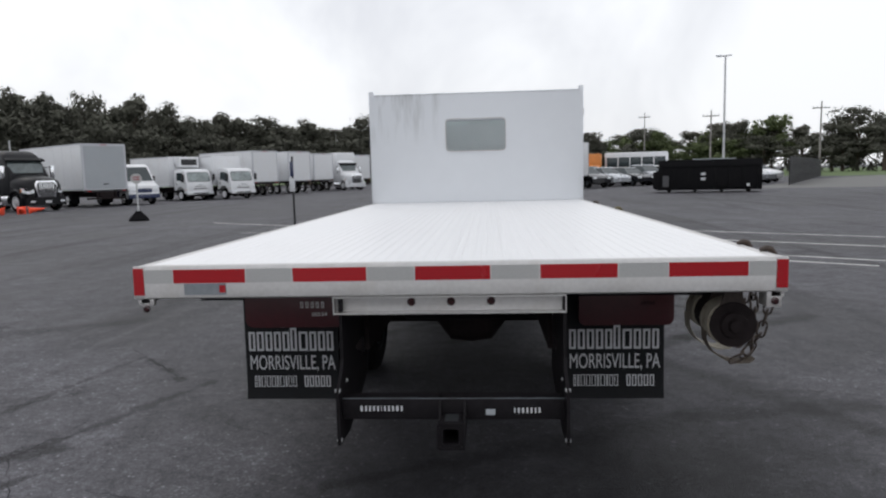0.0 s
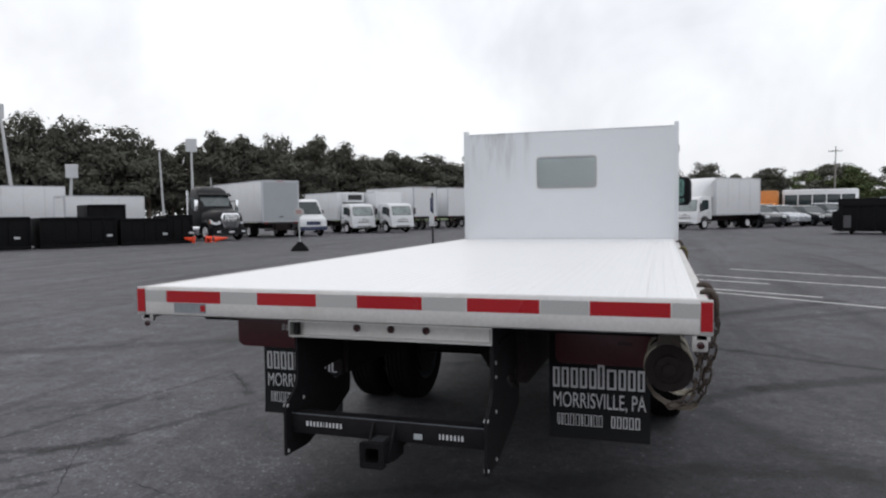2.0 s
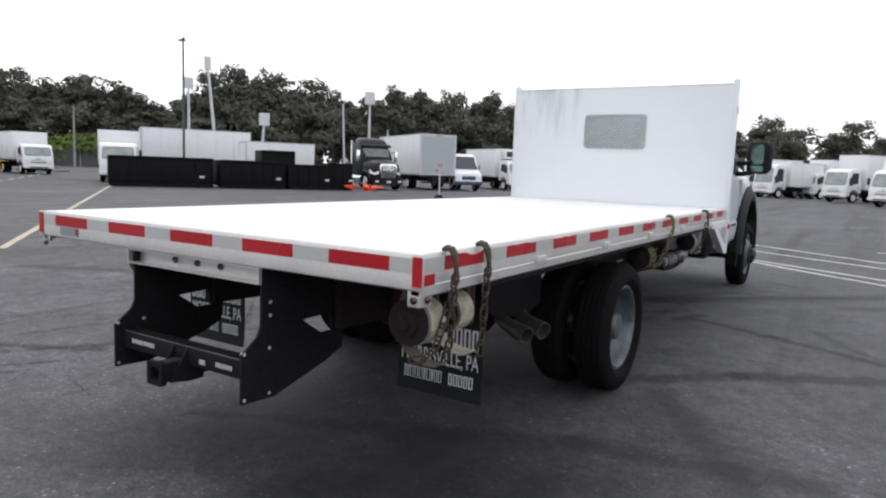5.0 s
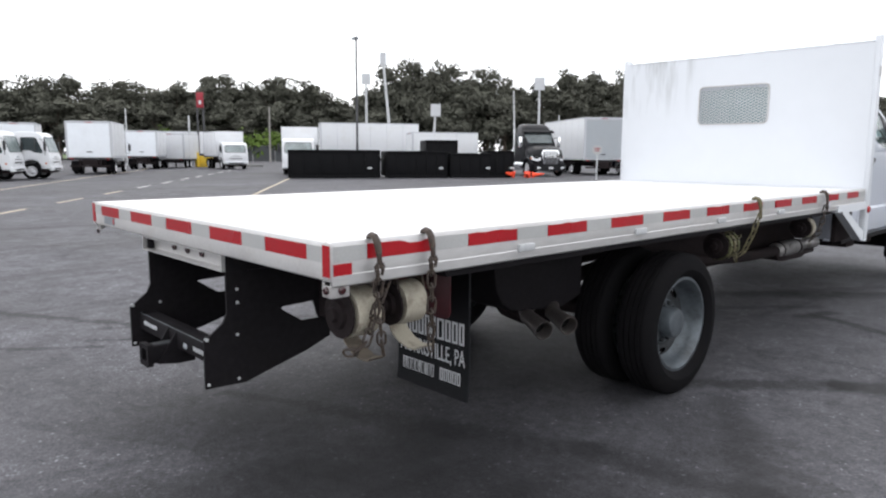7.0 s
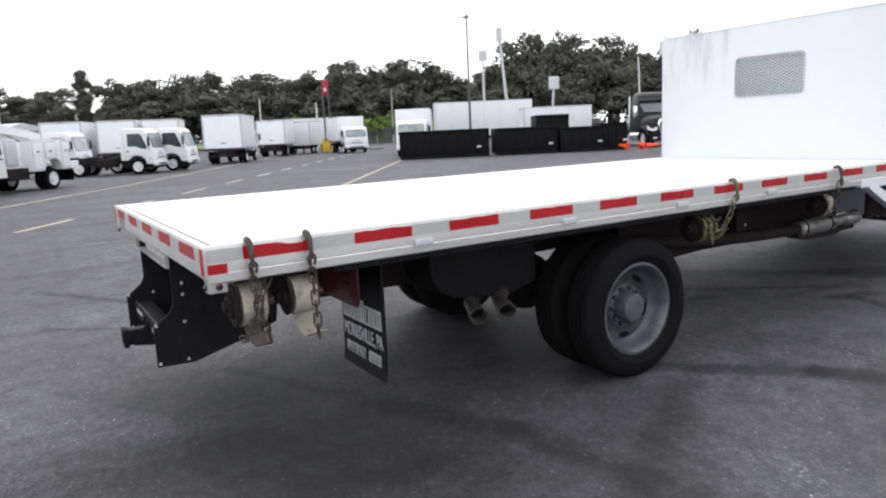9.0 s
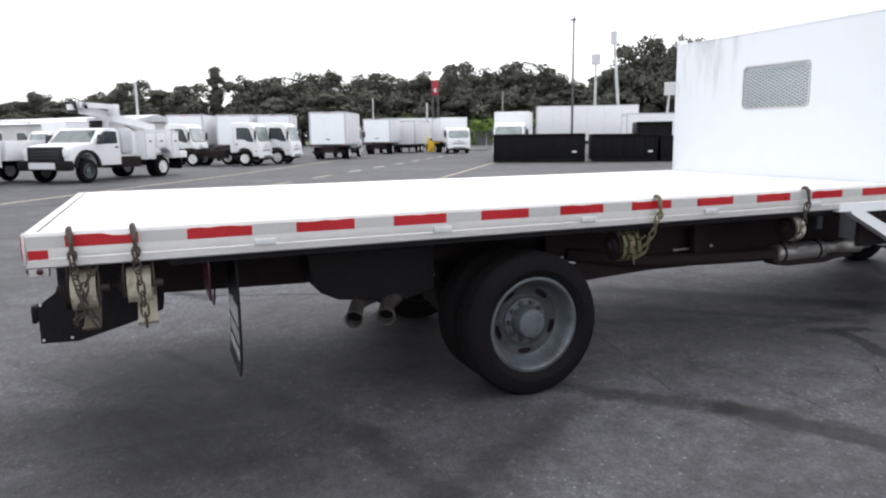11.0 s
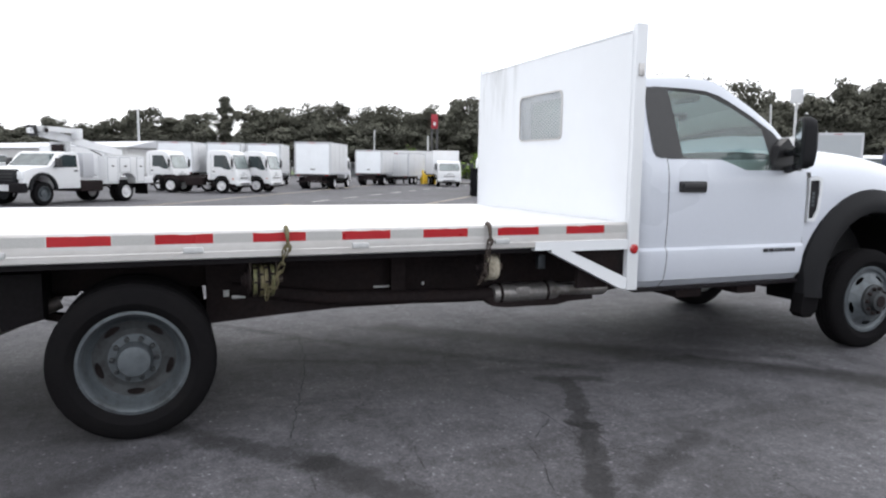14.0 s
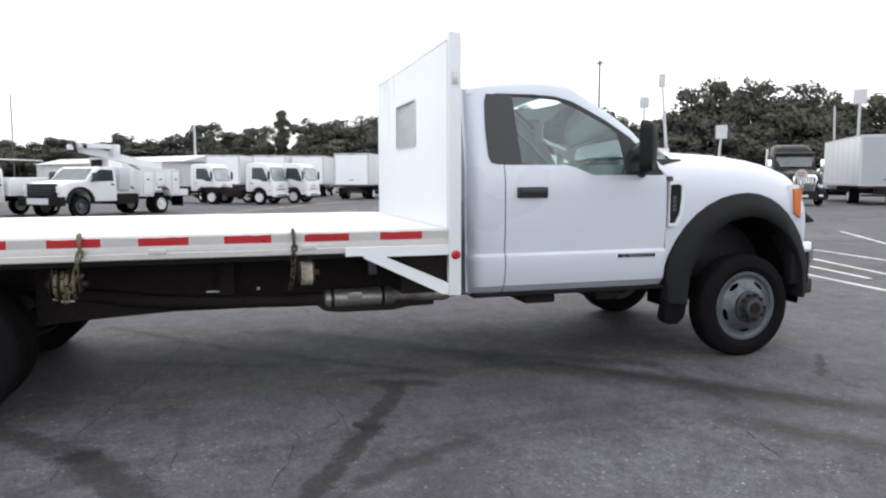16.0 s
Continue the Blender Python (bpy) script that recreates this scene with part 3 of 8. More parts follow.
def lettering(name, text, height, width, mat, parent, m):
    """Raised writing of a given cap height and width, its foot at the pose m."""
    cu = bpy.data.curves.new(name, "FONT")
    cu.body, cu.size, cu.extrude, cu.align_x = text, height / 0.69, 0.001, "CENTER"
    tmp = bpy.data.objects.new(name, cu)
    me = bpy.data.meshes.new_from_object(tmp)
    bpy.data.objects.remove(tmp)
    wide = max(v.co.x for v in me.vertices) - min(v.co.x for v in me.vertices)
    for v in me.vertices:
        v.co = m @ Vector((v.co.x * width / wide, v.co.y, v.co.z))
    me.materials.append(M[mat])
    ob = new(name, me)
    ob.parent = parent
    return ob


def bars(name, widths, height, mat, parent, m, gap=0.25, hollow=0.0):
    """A line of writing as plain bars, one to each letter, solid or as an outline."""
    total = sum(widths) + gap * height * (len(widths) - 1)
    x = -total / 2
    for w in widths:
        bm = boxed(x, x + w, 0, height, -0.001, 0.001) if not hollow else frame_plate(bmesh.new(), [(x, 0), (x + w, 0), (x + w, height), (x, height)], [(x + hollow, hollow), (x + w - hollow, hollow), (x + w - hollow, height - hollow), (x + hollow, height - hollow)], "z", -0.001, 0.001)
        x += w + gap * height
        put(bm, bm.verts, m)
        part(name, bm, mat, parent, smooth=0)


# ---- ground ----
bm = bmesh.new()
steps = [-1500, -600, -250, -120, -60, -30, -15, -6, 0, 6, 12, 20, 30, 45, 60, 90, 140, 250, 600, 1500]
grid = [[bm.verts.new((x, y, 0)) for x in steps] for y in steps]
for r0, r1 in zip(grid, grid[1:]):
    for i in range(len(steps) - 1):
        bm.faces.new((r0[i], r0[i + 1], r1[i + 1], r1[i]))
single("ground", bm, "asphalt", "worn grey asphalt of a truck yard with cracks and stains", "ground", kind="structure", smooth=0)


def strip(bm, pts, width, z=0.004, wobble=0.0, seed=1):
    """A flat band on the ground along points."""
    rnd = random.Random(seed)
    fine = []
    for (xa, ya), (xb, yb) in zip(pts, pts[1:]):
        n = max(1, int(math.hypot(xb - xa, yb - ya) / 0.4)) if wobble else 1
        fine += [(xa + (xb - xa) * i / n, ya + (yb - ya) * i / n) for i in range(n)]
    fine.append(pts[-1])
    left, right = [], []
    for i, (x, y) in enumerate(fine):
        a, b = fine[max(0, i - 1)], fine[min(len(fine) - 1, i + 1)]
        d = Vector((b[0] - a[0], b[1] - a[1])).normalized()
        w = width / 2 * (1 + wobble * rnd.uniform(-1, 1))
        s = wobble * width * 0.4 * rnd.uniform(-1, 1)
        left.append(bm.verts.new((x - d.y * (w + s), y + d.x * (w + s), z)))
        right.append(bm.verts.new((x + d.y * (w - s), y - d.x * (w - s), z)))
    for i in range(len(fine) - 1):
        bm.faces.new((left[i], right[i], right[i + 1], left[i + 1]))
    return bm


def between(a, b, t):
    return (a[0] + (b[0] - a[0]) * t, a[1] + (b[1] - a[1]) * t)


# open cracks in the asphalt, each a thin jagged line
def jagged(pts, seed, step=0.07, sway=0.011):
    rnd = random.Random(seed)
    out = []
    for (xa, ya), (xb, yb) in zip(pts, pts[1:]):
        L = math.hypot(xb - xa, yb - ya)
        n = max(2, int(L / step))
        for i in range(n):
            o = rnd.uniform(-sway, sway)
            out.append((xa + (xb - xa) * i / n - (yb - ya) / L * o, ya + (yb - ya) * i / n + (xb - xa) / L * o))
    return out + [pts[-1]]


for k, (pts, w) in enumerate((
        ([(-0.77, 3.64), (-0.13, 3.58), (0.44, 3.47), (0.99, 3.33), (1.43, 3.23)], 0.012),
        ([(-0.1, 4.67), (0.63, 4.47)], 0.009), ([(1.75, 3.82), (2.07, 3.78)], 0.009), ([(1.68, 3.26), (2.07, 3.24)], 0.009),
        ([(1.86, 4.48), (1.64, 4.69)], 0.012), ([(1.95, 4.4), (2.18, 4.36), (2.44, 4.26)], 0.009), ([(-1.11, 1.11), (-1.43, 1.27)], 0.012), ([(-2.95, 3.05), (-2.6, 2.7), (-2.15, 2.2)], 0.016),
        ([(-1.77, 0.41), (-1.29, 0.28)], 0.011), ([(2.27, 6.95), (2.83, 6.82)], 0.011), ([(1.1, 6.49), (1.61, 6.75)], 0.01), ([(0.98, 4.62), (1.4, 4.7), (1.88, 4.72)], 0.009),
        ([(-1.9, 0.1), (-2.4, 0.75), (-2.3, 1.3)], 0.011), ([(1.37, 8.3), (1.5, 8.7), (1.9, 8.9)], 0.011))):
    single("asphalt_crack", strip(bmesh.new(), jagged(pts, 40 + k), w * 0.45, 0.003, 0.5, k), "tar", "thin dark crack in worn asphalt", group="cracks", category="crack", kind="structure", smooth=0)

# painted lines of the yard
tagged_line = dict(category="road marking", kind="structure", smooth=0)
single("yellow_line", strip(bmesh.new(), [(-8.4, 3.1), (-30.5, 18.6)], 0.12), "line_yellow", "worn yellow paint line on the asphalt", **tagged_line)
single("yellow_line", strip(bmesh.new(), [(-9.0, -6.7), (-14.7, -2.9), (-24.2, 3.1), (-52, 18.6)], 0.13), "line_yellow", "worn yellow lane line along the parked trucks", **tagged_line)
a, b = (-11.0, -0.6), (-60.0, 32.0)
for i in range(15):
    t0 = i / 15
    single("dashed_line", strip(bmesh.new(), [between(a, b, t0), between(a, b, t0 + 0.033)], 0.13), "line_yellow" if i < 4 else "line_white", "short worn dash of a lane line", group="lane dashes", **tagged_line)



# ---- the flatbed truck ----
DECK, LEN, WID = 1.11, 5.49, 1.22
truck = thing("flatbed_truck", "white flatbed truck with aluminium deck, headboard and regular cab", "truck")

# deck: extruded planks with raised ribs, side by side
deck = part("deck", boxed(-1.19, 1.19, 0.03, LEN, 1.02, 1.075), "rail", truck, "white ribbed aluminium deck")
PLANKS = 12
pw = 2.40 / PLANKS


def plank_section(w):
    pts = [(-w / 2 + 0.0004, 1.078), (-w / 2 + 0.0004, DECK - 0.0025)]
    ribs = 4
    for k in range(ribs):
        c = -w / 2 + w * (k + 0.5) / ribs
        pts += [(c - 0.013, DECK - 0.0025), (c - 0.009, DECK), (c + 0.009, DECK), (c + 0.013, DECK - 0.0025)]
    return pts + [(w / 2 - 0.0004, DECK - 0.0025), (w / 2 - 0.0004, 1.078)]


plank = part("plank", prism(bmesh.new(), plank_section(pw), "y", 0.045, LEN - 0.004), "deck", deck, smooth=0)
plank.matrix_basis = pose(-1.2 + pw / 2, 0, 0)
for k in range(1, PLANKS):
    twin(plank, "plank", pose(k * pw, 0, 0))

# rails round the deck
SECTION = [(0, 0.968), (0.01, 0.962), (0.0155, 0.968), (0.0155, 1.0), (0.012, 1.004), (0.012, 1.10), (0.006, 1.112), (-0.02, 1.113), (-0.03, 1.108), (-0.03, 0.968)]
side_rails = []
for s in (1, -1):
    bm = prism(bmesh.new(), [(s * (1.202 + x), z) for x, z in SECTION], "y", 0.0, 5.55)
    side_rails.append(part("side_rail", bm, "rail", truck, "aluminium side rail with red and silver tape"))
rear_rail = part("rear_rail", prism(bmesh.new(), [(0.03, 0.985), (-0.008, 0.985), (-0.012, 0.99), (-0.012, 1.10), (-0.006, 1.112), (0.02, 1.113), (0.03, 1.108)], "x", -1.182, 1.182), "rail", truck, "aluminium rear rail with red and silver tape")

TZ0, TZ1 = 1.047, 1.098
FACE = 1.2155
# reflective tape on the sides: red pieces with silver ones between
reds = [(0.145, 0.43)] + [(0.63 + 0.489 * k, 0.915 + 0.489 * k) for k in range(10)]
for s, rail_ob in zip((1, -1), side_rails):
    x0, x1 = sorted((s * (FACE - 0.002), s * (FACE + 0.0015)))
    last = 0.004
    for y0, y1 in reds:
        if y0 - last > 0.02:
            part("silver_tape", boxed(x0, x1, last, y0 - 0.004, TZ0, TZ1), "tape_white", rail_ob, smooth=0)
        rnd = random.Random(int(y0 * 100))
        pts = [(y0, TZ0), (y1, TZ0)] + [(y1 - (y1 - y0) * i / 6, TZ1 - rnd.choice((0, 0, 0, 0.004, 0.012 if y0 < 1.0 else 0.002))) for i in range(7)]
        part("red_tape", prism(bmesh.new(), pts, "x", x0, x1), "tape_red", rail_ob, smooth=0)
        last = y1 + 0.004
    part("silver_tape", boxed(x0, x1, last, 5.52, TZ0, TZ1), "tape_white", rail_ob, smooth=0)
    # low red piece at the tail of the rail
    part("red_tape", boxed(x0, x1, 0.004, 0.08, 0.998, 1.04), "tape_red", rail_ob, smooth=0)
last = -1.18
for k in range(5):
    c = -0.925 + 0.467 * k
    y0, y1 = -0.0135, -0.010
    part("silver_tape", boxed(last, c - 0.145, y0, y1, TZ0 - 0.002, TZ1), "tape_white", rear_rail, smooth=0)
    part("red_tape", boxed(c - 0.141, c + 0.141, y0, y1, TZ0 - 0.002, TZ1), "tape_red", rear_rail, smooth=0)
    last = c + 0.145
part("silver_tape", boxed(last, 1.18, y0, y1, TZ0 - 0.002, TZ1), "tape_white", rear_rail, smooth=0)
# maker's label on the rear rail
part("label_plate", boxed(-1.025, -0.86, -0.0145, -0.0105, 1.0, 1.043), "label_blue", rear_rail, "small blue and red maker label")
part("label_plate", boxed(-0.886, -0.862, -0.0155, -0.0145, 1.008, 1.036), "tape_red", rear_rail)

# corner posts, with upright red tape and a lamp bracket below
for s in (1, -1):
    post = part("corner_post", boxed(*sorted((s * 1.182, s * 1.226)), -0.012, -0.0005, 0.985, 1.112, bevel=0.003), "rail", truck, "aluminium corner post")
    part("red_tape", boxed(*sorted((s * 1.184, s * 1.224)), -0.0155, -0.012, 1.0, 1.104), "tape_red", post, smooth=0)
    brk = part("lamp_bracket", boxed(*sorted((s * 1.155, s * 1.21)), 0.0, 0.075 if s > 0 else 0.02, 0.925 if s > 0 else 0.955, 0.99, bevel=0.005), "rail", truck, "small aluminium lamp bracket")
    z = 0.95 if s > 0 else 0.945
    part("marker_lamp", lathe(bmesh.new(), [(0.014, 0), (0.014, 0.006), (0.008, 0.011)], Matrix.Translation((s * 1.185, 0.0, z)) @ pose(0, 0, 0, 0, 0, -90), 14), "dark_lens", brk)
    if s > 0:
        part("marker_lamp", lathe(bmesh.new(), [(0.014, 0), (0.014, 0.006), (0.008, 0.011)], pose(1.21, 0.042, z), 14), "dark_lens", brk)
    else:
        part("lamp_lead", tube(bmesh.new(), [(-1.185, 0.01, 0.955), (-1.165, 0.03, 0.975), (-1.14, 0.05, 0.99)], 0.005, 6), "black", brk)

# lamp panel under the rear rail
panel = part("lamp_panel", prism(bmesh.new(), [(-0.012, 0.915), (0.04, 0.915), (0.04, 0.983), (-0.012, 0.983), (-0.012, 0.978), (0.034, 0.978), (0.034, 0.921), (-0.012, 0.921)], "x", -0.45, 0.43), "rail", truck, "aluminium channel with three round lamps")
for x in (-0.45, 0.427):
    part("panel_end", boxed(x, x + 0.004, -0.012, 0.034, 0.921, 0.978), "rail", panel)
for x in (-0.154, -0.002, 0.151):
    part("marker_lamp", lathe(bmesh.new(), [(0.016, 0), (0.016, 0.007), (0.01, 0.014)], Matrix.Translation((x, 0.034, 0.955)) @ pose(0, 0, 0, 0, 0, -90), 16), "dark_lens", panel)

# rail lugs along the side
for s, rail_ob in zip((1, -1), side_rails):
    for y in (0.92, 1.82, 2.72, 3.62, 4.52):
        bm = boxed(*sorted((s * 1.21, s * 1.23)), y, y + 0.1, 0.996, 1.028, bevel=0.006)
        part("stake_lug", bm, "galvanised", rail_ob)

# under-deck frame: long sills, cross members, chassis rails
for s in (1, -1):
    part("long_sill", prism(bmesh.new(), [(s * 0.36, 0.90), (s * 0.44, 0.90), (s * 0.44, 0.912), (s * 0.38, 0.912), (s * 0.38, 1.0), (s * 0.44, 1.0), (s * 0.44, 1.018), (s * 0.36, 1.018)], "y", 0.1, 5.45), "steel_black", truck)
    # chassis rail, which steps down and narrows ahead of the axle
    rows = [(0.45, 0.66, 0.89), (1.3, 0.64, 0.89), (1.9, 0.70, 0.89), (2.9, 0.70, 0.89), (3.3, 0.64, 0.885), (4.2, 0.62, 0.88), (5.6, 0.60, 0.84), (7.2, 0.52, 0.72), (8.55, 0.5, 0.68)]
    bm = bmesh.new()
    loft(bm, [[(s * 0.40, y, z0), (s * 0.48, y, z0), (s * 0.48, y, z1), (s * 0.40, y, z1)] for y, z0, z1 in rows], ring=True)
    part("chassis_rail", bm, "chassis", truck, "dusty black steel chassis rail")
    # deep side skirt under the deck between the cross members
    part("side_sill", prism(bmesh.new(), [(0.55, 0.93), (5.3, 0.93), (5.3, 1.02), (0.5, 1.02)], "x", *sorted((s * 1.11, s * 1.18))), "steel_black", truck)
for k in range(14):
    y = 0.3 + k * 0.4
    part("cross_member", prism(bmesh.new(), [(y, 0.92), (y + 0.05, 0.92), (y + 0.05, 0.93), (y + 0.012, 0.94), (y + 0.012, 1.01), (y + 0.05, 1.02), (y, 1.02)], "x", -1.1, 1.1), "steel_black", truck)
for y in (2.0, 3.6, 4.8, 6.2):
    part("chassis_cross_member", boxed(-0.4, 0.4, y, y + 0.12, 0.66, 0.84, bevel=0.01), "chassis", truck)

# hitch: two side plates with an opening each, a cross bar and a receiver
OUT = [(-0.1, 0.435), (-0.1, 0.635), (-0.015, 0.70), (0.004, 0.74), (0.004, 0.98), (0.26, 0.98), (0.50, 0.98), (0.52, 0.9), (0.515, 0.62), (0.505, 0.557), (0.381, 0.51), (0.077, 0.428)]
INN = [(0.30, 0.69), (0.27, 0.71), (0.255, 0.72), (0.245, 0.728), (0.27, 0.730), (0.33, 0.732), (0.42, 0.735), (0.427, 0.715), (0.448, 0.65), (0.42, 0.6505), (0.359, 0.651), (0.33, 0.67)]
hitch_plates = []
for s in (1, -1):
    hp = part("hitch_plate", frame_plate(bmesh.new(), OUT, INN, "x", *sorted((s * 0.42, s * 0.432))), "steel_black", truck, "black steel hitch side plate with bolts", smooth=20)
    hitch_plates.append(hp)
    for y, z in ((-0.087, 0.452), (-0.087, 0.642), (0.046, 0.643), (0.046, 0.451), (0.05, 0.78), (0.05, 0.836)):
        part("bolt", lathe(bmesh.new(), [(0.0075, 0), (0.0075, 0.003), (0.004, 0.004)], pose(s * 0.432, y, z, 0, 0, 0 if s > 0 else 180), 8), "galvanised", hp)
        if z < 0.7 and (y, z) != (0.046, 0.451):
            part("bolt", lathe(bmesh.new(), [(0.0075, 0), (0.0075, 0.003), (0.004, 0.004)], pose(s * 0.42, y, z, 0, 0, 180 if s > 0 else 0), 8), "galvanised", hp)
bar = part("hitch_bar", boxed(-0.42, 0.42, -0.06, 0.03, 0.52, 0.60, bevel=0.01), "steel_black", truck, "black square hitch cross bar")
bars("rating_label", [0.009, 0.007, 0.007, 0.007, 0.007, 0.002, 0.007, 0.007, 0.007, 0.009, 0.007], 0.02, "letter", bar, pose(-0.268, -0.0615, 0.555, 90), 0.42)
bars("rating_label", [0.005, 0.007, 0.008, 0.007, 0.007, 0.006, 0.007], 0.02, "letter", bar, pose(0.279, -0.0615, 0.548, 90), 0.42)
part("rating_label", boxed(0.125, 0.16, -0.0625, -0.0605, 0.54, 0.562), "box_grey", bar)
# thin pale rod paints the highlight along the bar's top edge
part("bar_edge", tube(bmesh.new(), [(-0.42, -0.05, 0.6), (0.42, -0.05, 0.6)], 0.0025, 6), "rim", bar, "thin pale strip drawn as light on the bar's edge")
# square receiver tube with a raised collar
rec = part("receiver", frame_plate(bmesh.new(), round_rect(-0.04, 0.04, 0.465, 0.545, 0.008, 2), round_rect(-0.028, 0.028, 0.477, 0.533, 0.006, 2), "y", -0.19, 0.1), "steel_black", truck, "black square hitch receiver tube")
part("collar", frame_plate(bmesh.new(), round_rect(-0.05, 0.05, 0.455, 0.555, 0.008, 2), round_rect(-0.04, 0.04, 0.465, 0.545, 0.006, 2), "y", -0.192, -0.168), "steel_black", rec)
part("sticker", boxed(-0.025, 0.025, -0.15, -0.07, 0.545, 0.547), "rim_dusty_shaded", rec, "worn grey sticker")
for s in (1, -1):
    part("gusset", prism(bmesh.new(), [(-0.15, 0.465), (-0.06, 0.45), (0.02, 0.45), (0.02, 0.6), (-0.06, 0.6)], "x", *sorted((s * 0.042, s * 0.05))), "steel_black", rec)

# mud flaps with white lettering, and maroon plates hung behind the hitch plates
for s in (1, -1):
    cx = 0.76 if s > 0 else -0.878
    FLAP_Y = 0.85
    flap = part("mud_flap", loft(bmesh.new(), [[(cx - 0.243, FLAP_Y + dy, z), (cx + 0.243, FLAP_Y + dy, z), (cx + 0.243, FLAP_Y + dy + 0.012, z), (cx - 0.243, FLAP_Y + dy + 0.012, z)] for z, dy in ((0.30, -0.012), (0.36, -0.003), (0.45, 0.0), (0.92, 0.0))], ring=True), "flap", truck, "black rubber mud flap with white lettering")
    fy = FLAP_Y - 0.002
    bars("brand_bar", [0.033, 0.035, 0.035, 0.035, 0.035], 0.1, "letter", flap, pose(cx - 0.117, fy, 0.552, 90), 0.1, 0.0105)
    bars("brand_bar", [0.033], 0.12, "letter", flap, pose(cx + 0.012, fy, 0.552, 90), 0.1, 0.0105)
    bars("brand_bar", [0.045, 0.035, 0.035, 0.033], 0.1, "letter", flap, pose(cx + 0.129, fy, 0.552, 90), 0.1, 0.0105)
    lettering("lettering", "MORRISVILLE, PA", 0.074, 0.445, "letter", flap, pose(cx, fy, 0.454, 90))
    bars("contact_bar", [0.012, 0.010, 0.020, 0.020, 0.020, 0.010, 0.022, 0.008, 0.018, 0.018], 0.058, "letter", flap, pose(cx - 0.092, fy, 0.362, 90), 0.12, 0.0035)
    bars("contact_bar", [0.02, 0.022, 0.022, 0.022, 0.022], 0.058, "letter", flap, pose(cx + 0.128, fy, 0.362, 90), 0.12, 0.006)
    mc, my = (0.792, 0.72) if s > 0 else (-0.68, 0.29)
    mar = part("maroon_plate", prism(bmesh.new(), round_rect(mc - 0.225, mc + 0.225, 0.80 if s < 0 else 0.70, 0.97 if s < 0 else 0.935, 0.035, 4), "y", my, my + 0.008, bevel=0.002), "maroon", truck, "dark maroon plate with faint lettering")
    bars("faint_bar", [0.012] * 5, 0.026, "rail" if s < 0 else "chassis", mar, pose(mc + 0.07, my - 0.002, 0.885 if s < 0 else 0.85, 90), 0.4, 0.003)
    bars("faint_bar", [0.008] * 5, 0.014, "rail" if s < 0 else "chassis", mar, pose(mc + 0.10, my - 0.002, 0.85 if s < 0 else 0.80, 90), 0.4, 0.002)
    part("plate_hanger", boxed(mc - 0.03, mc + 0.03, my + 0.02, my + 0.026, 0.85, 1.02), "steel_black", mar)
    part("flap_hanger", boxed(cx - 0.25, cx + 0.25, 0.84, 0.90, 0.9, 0.94), "steel_black", flap)


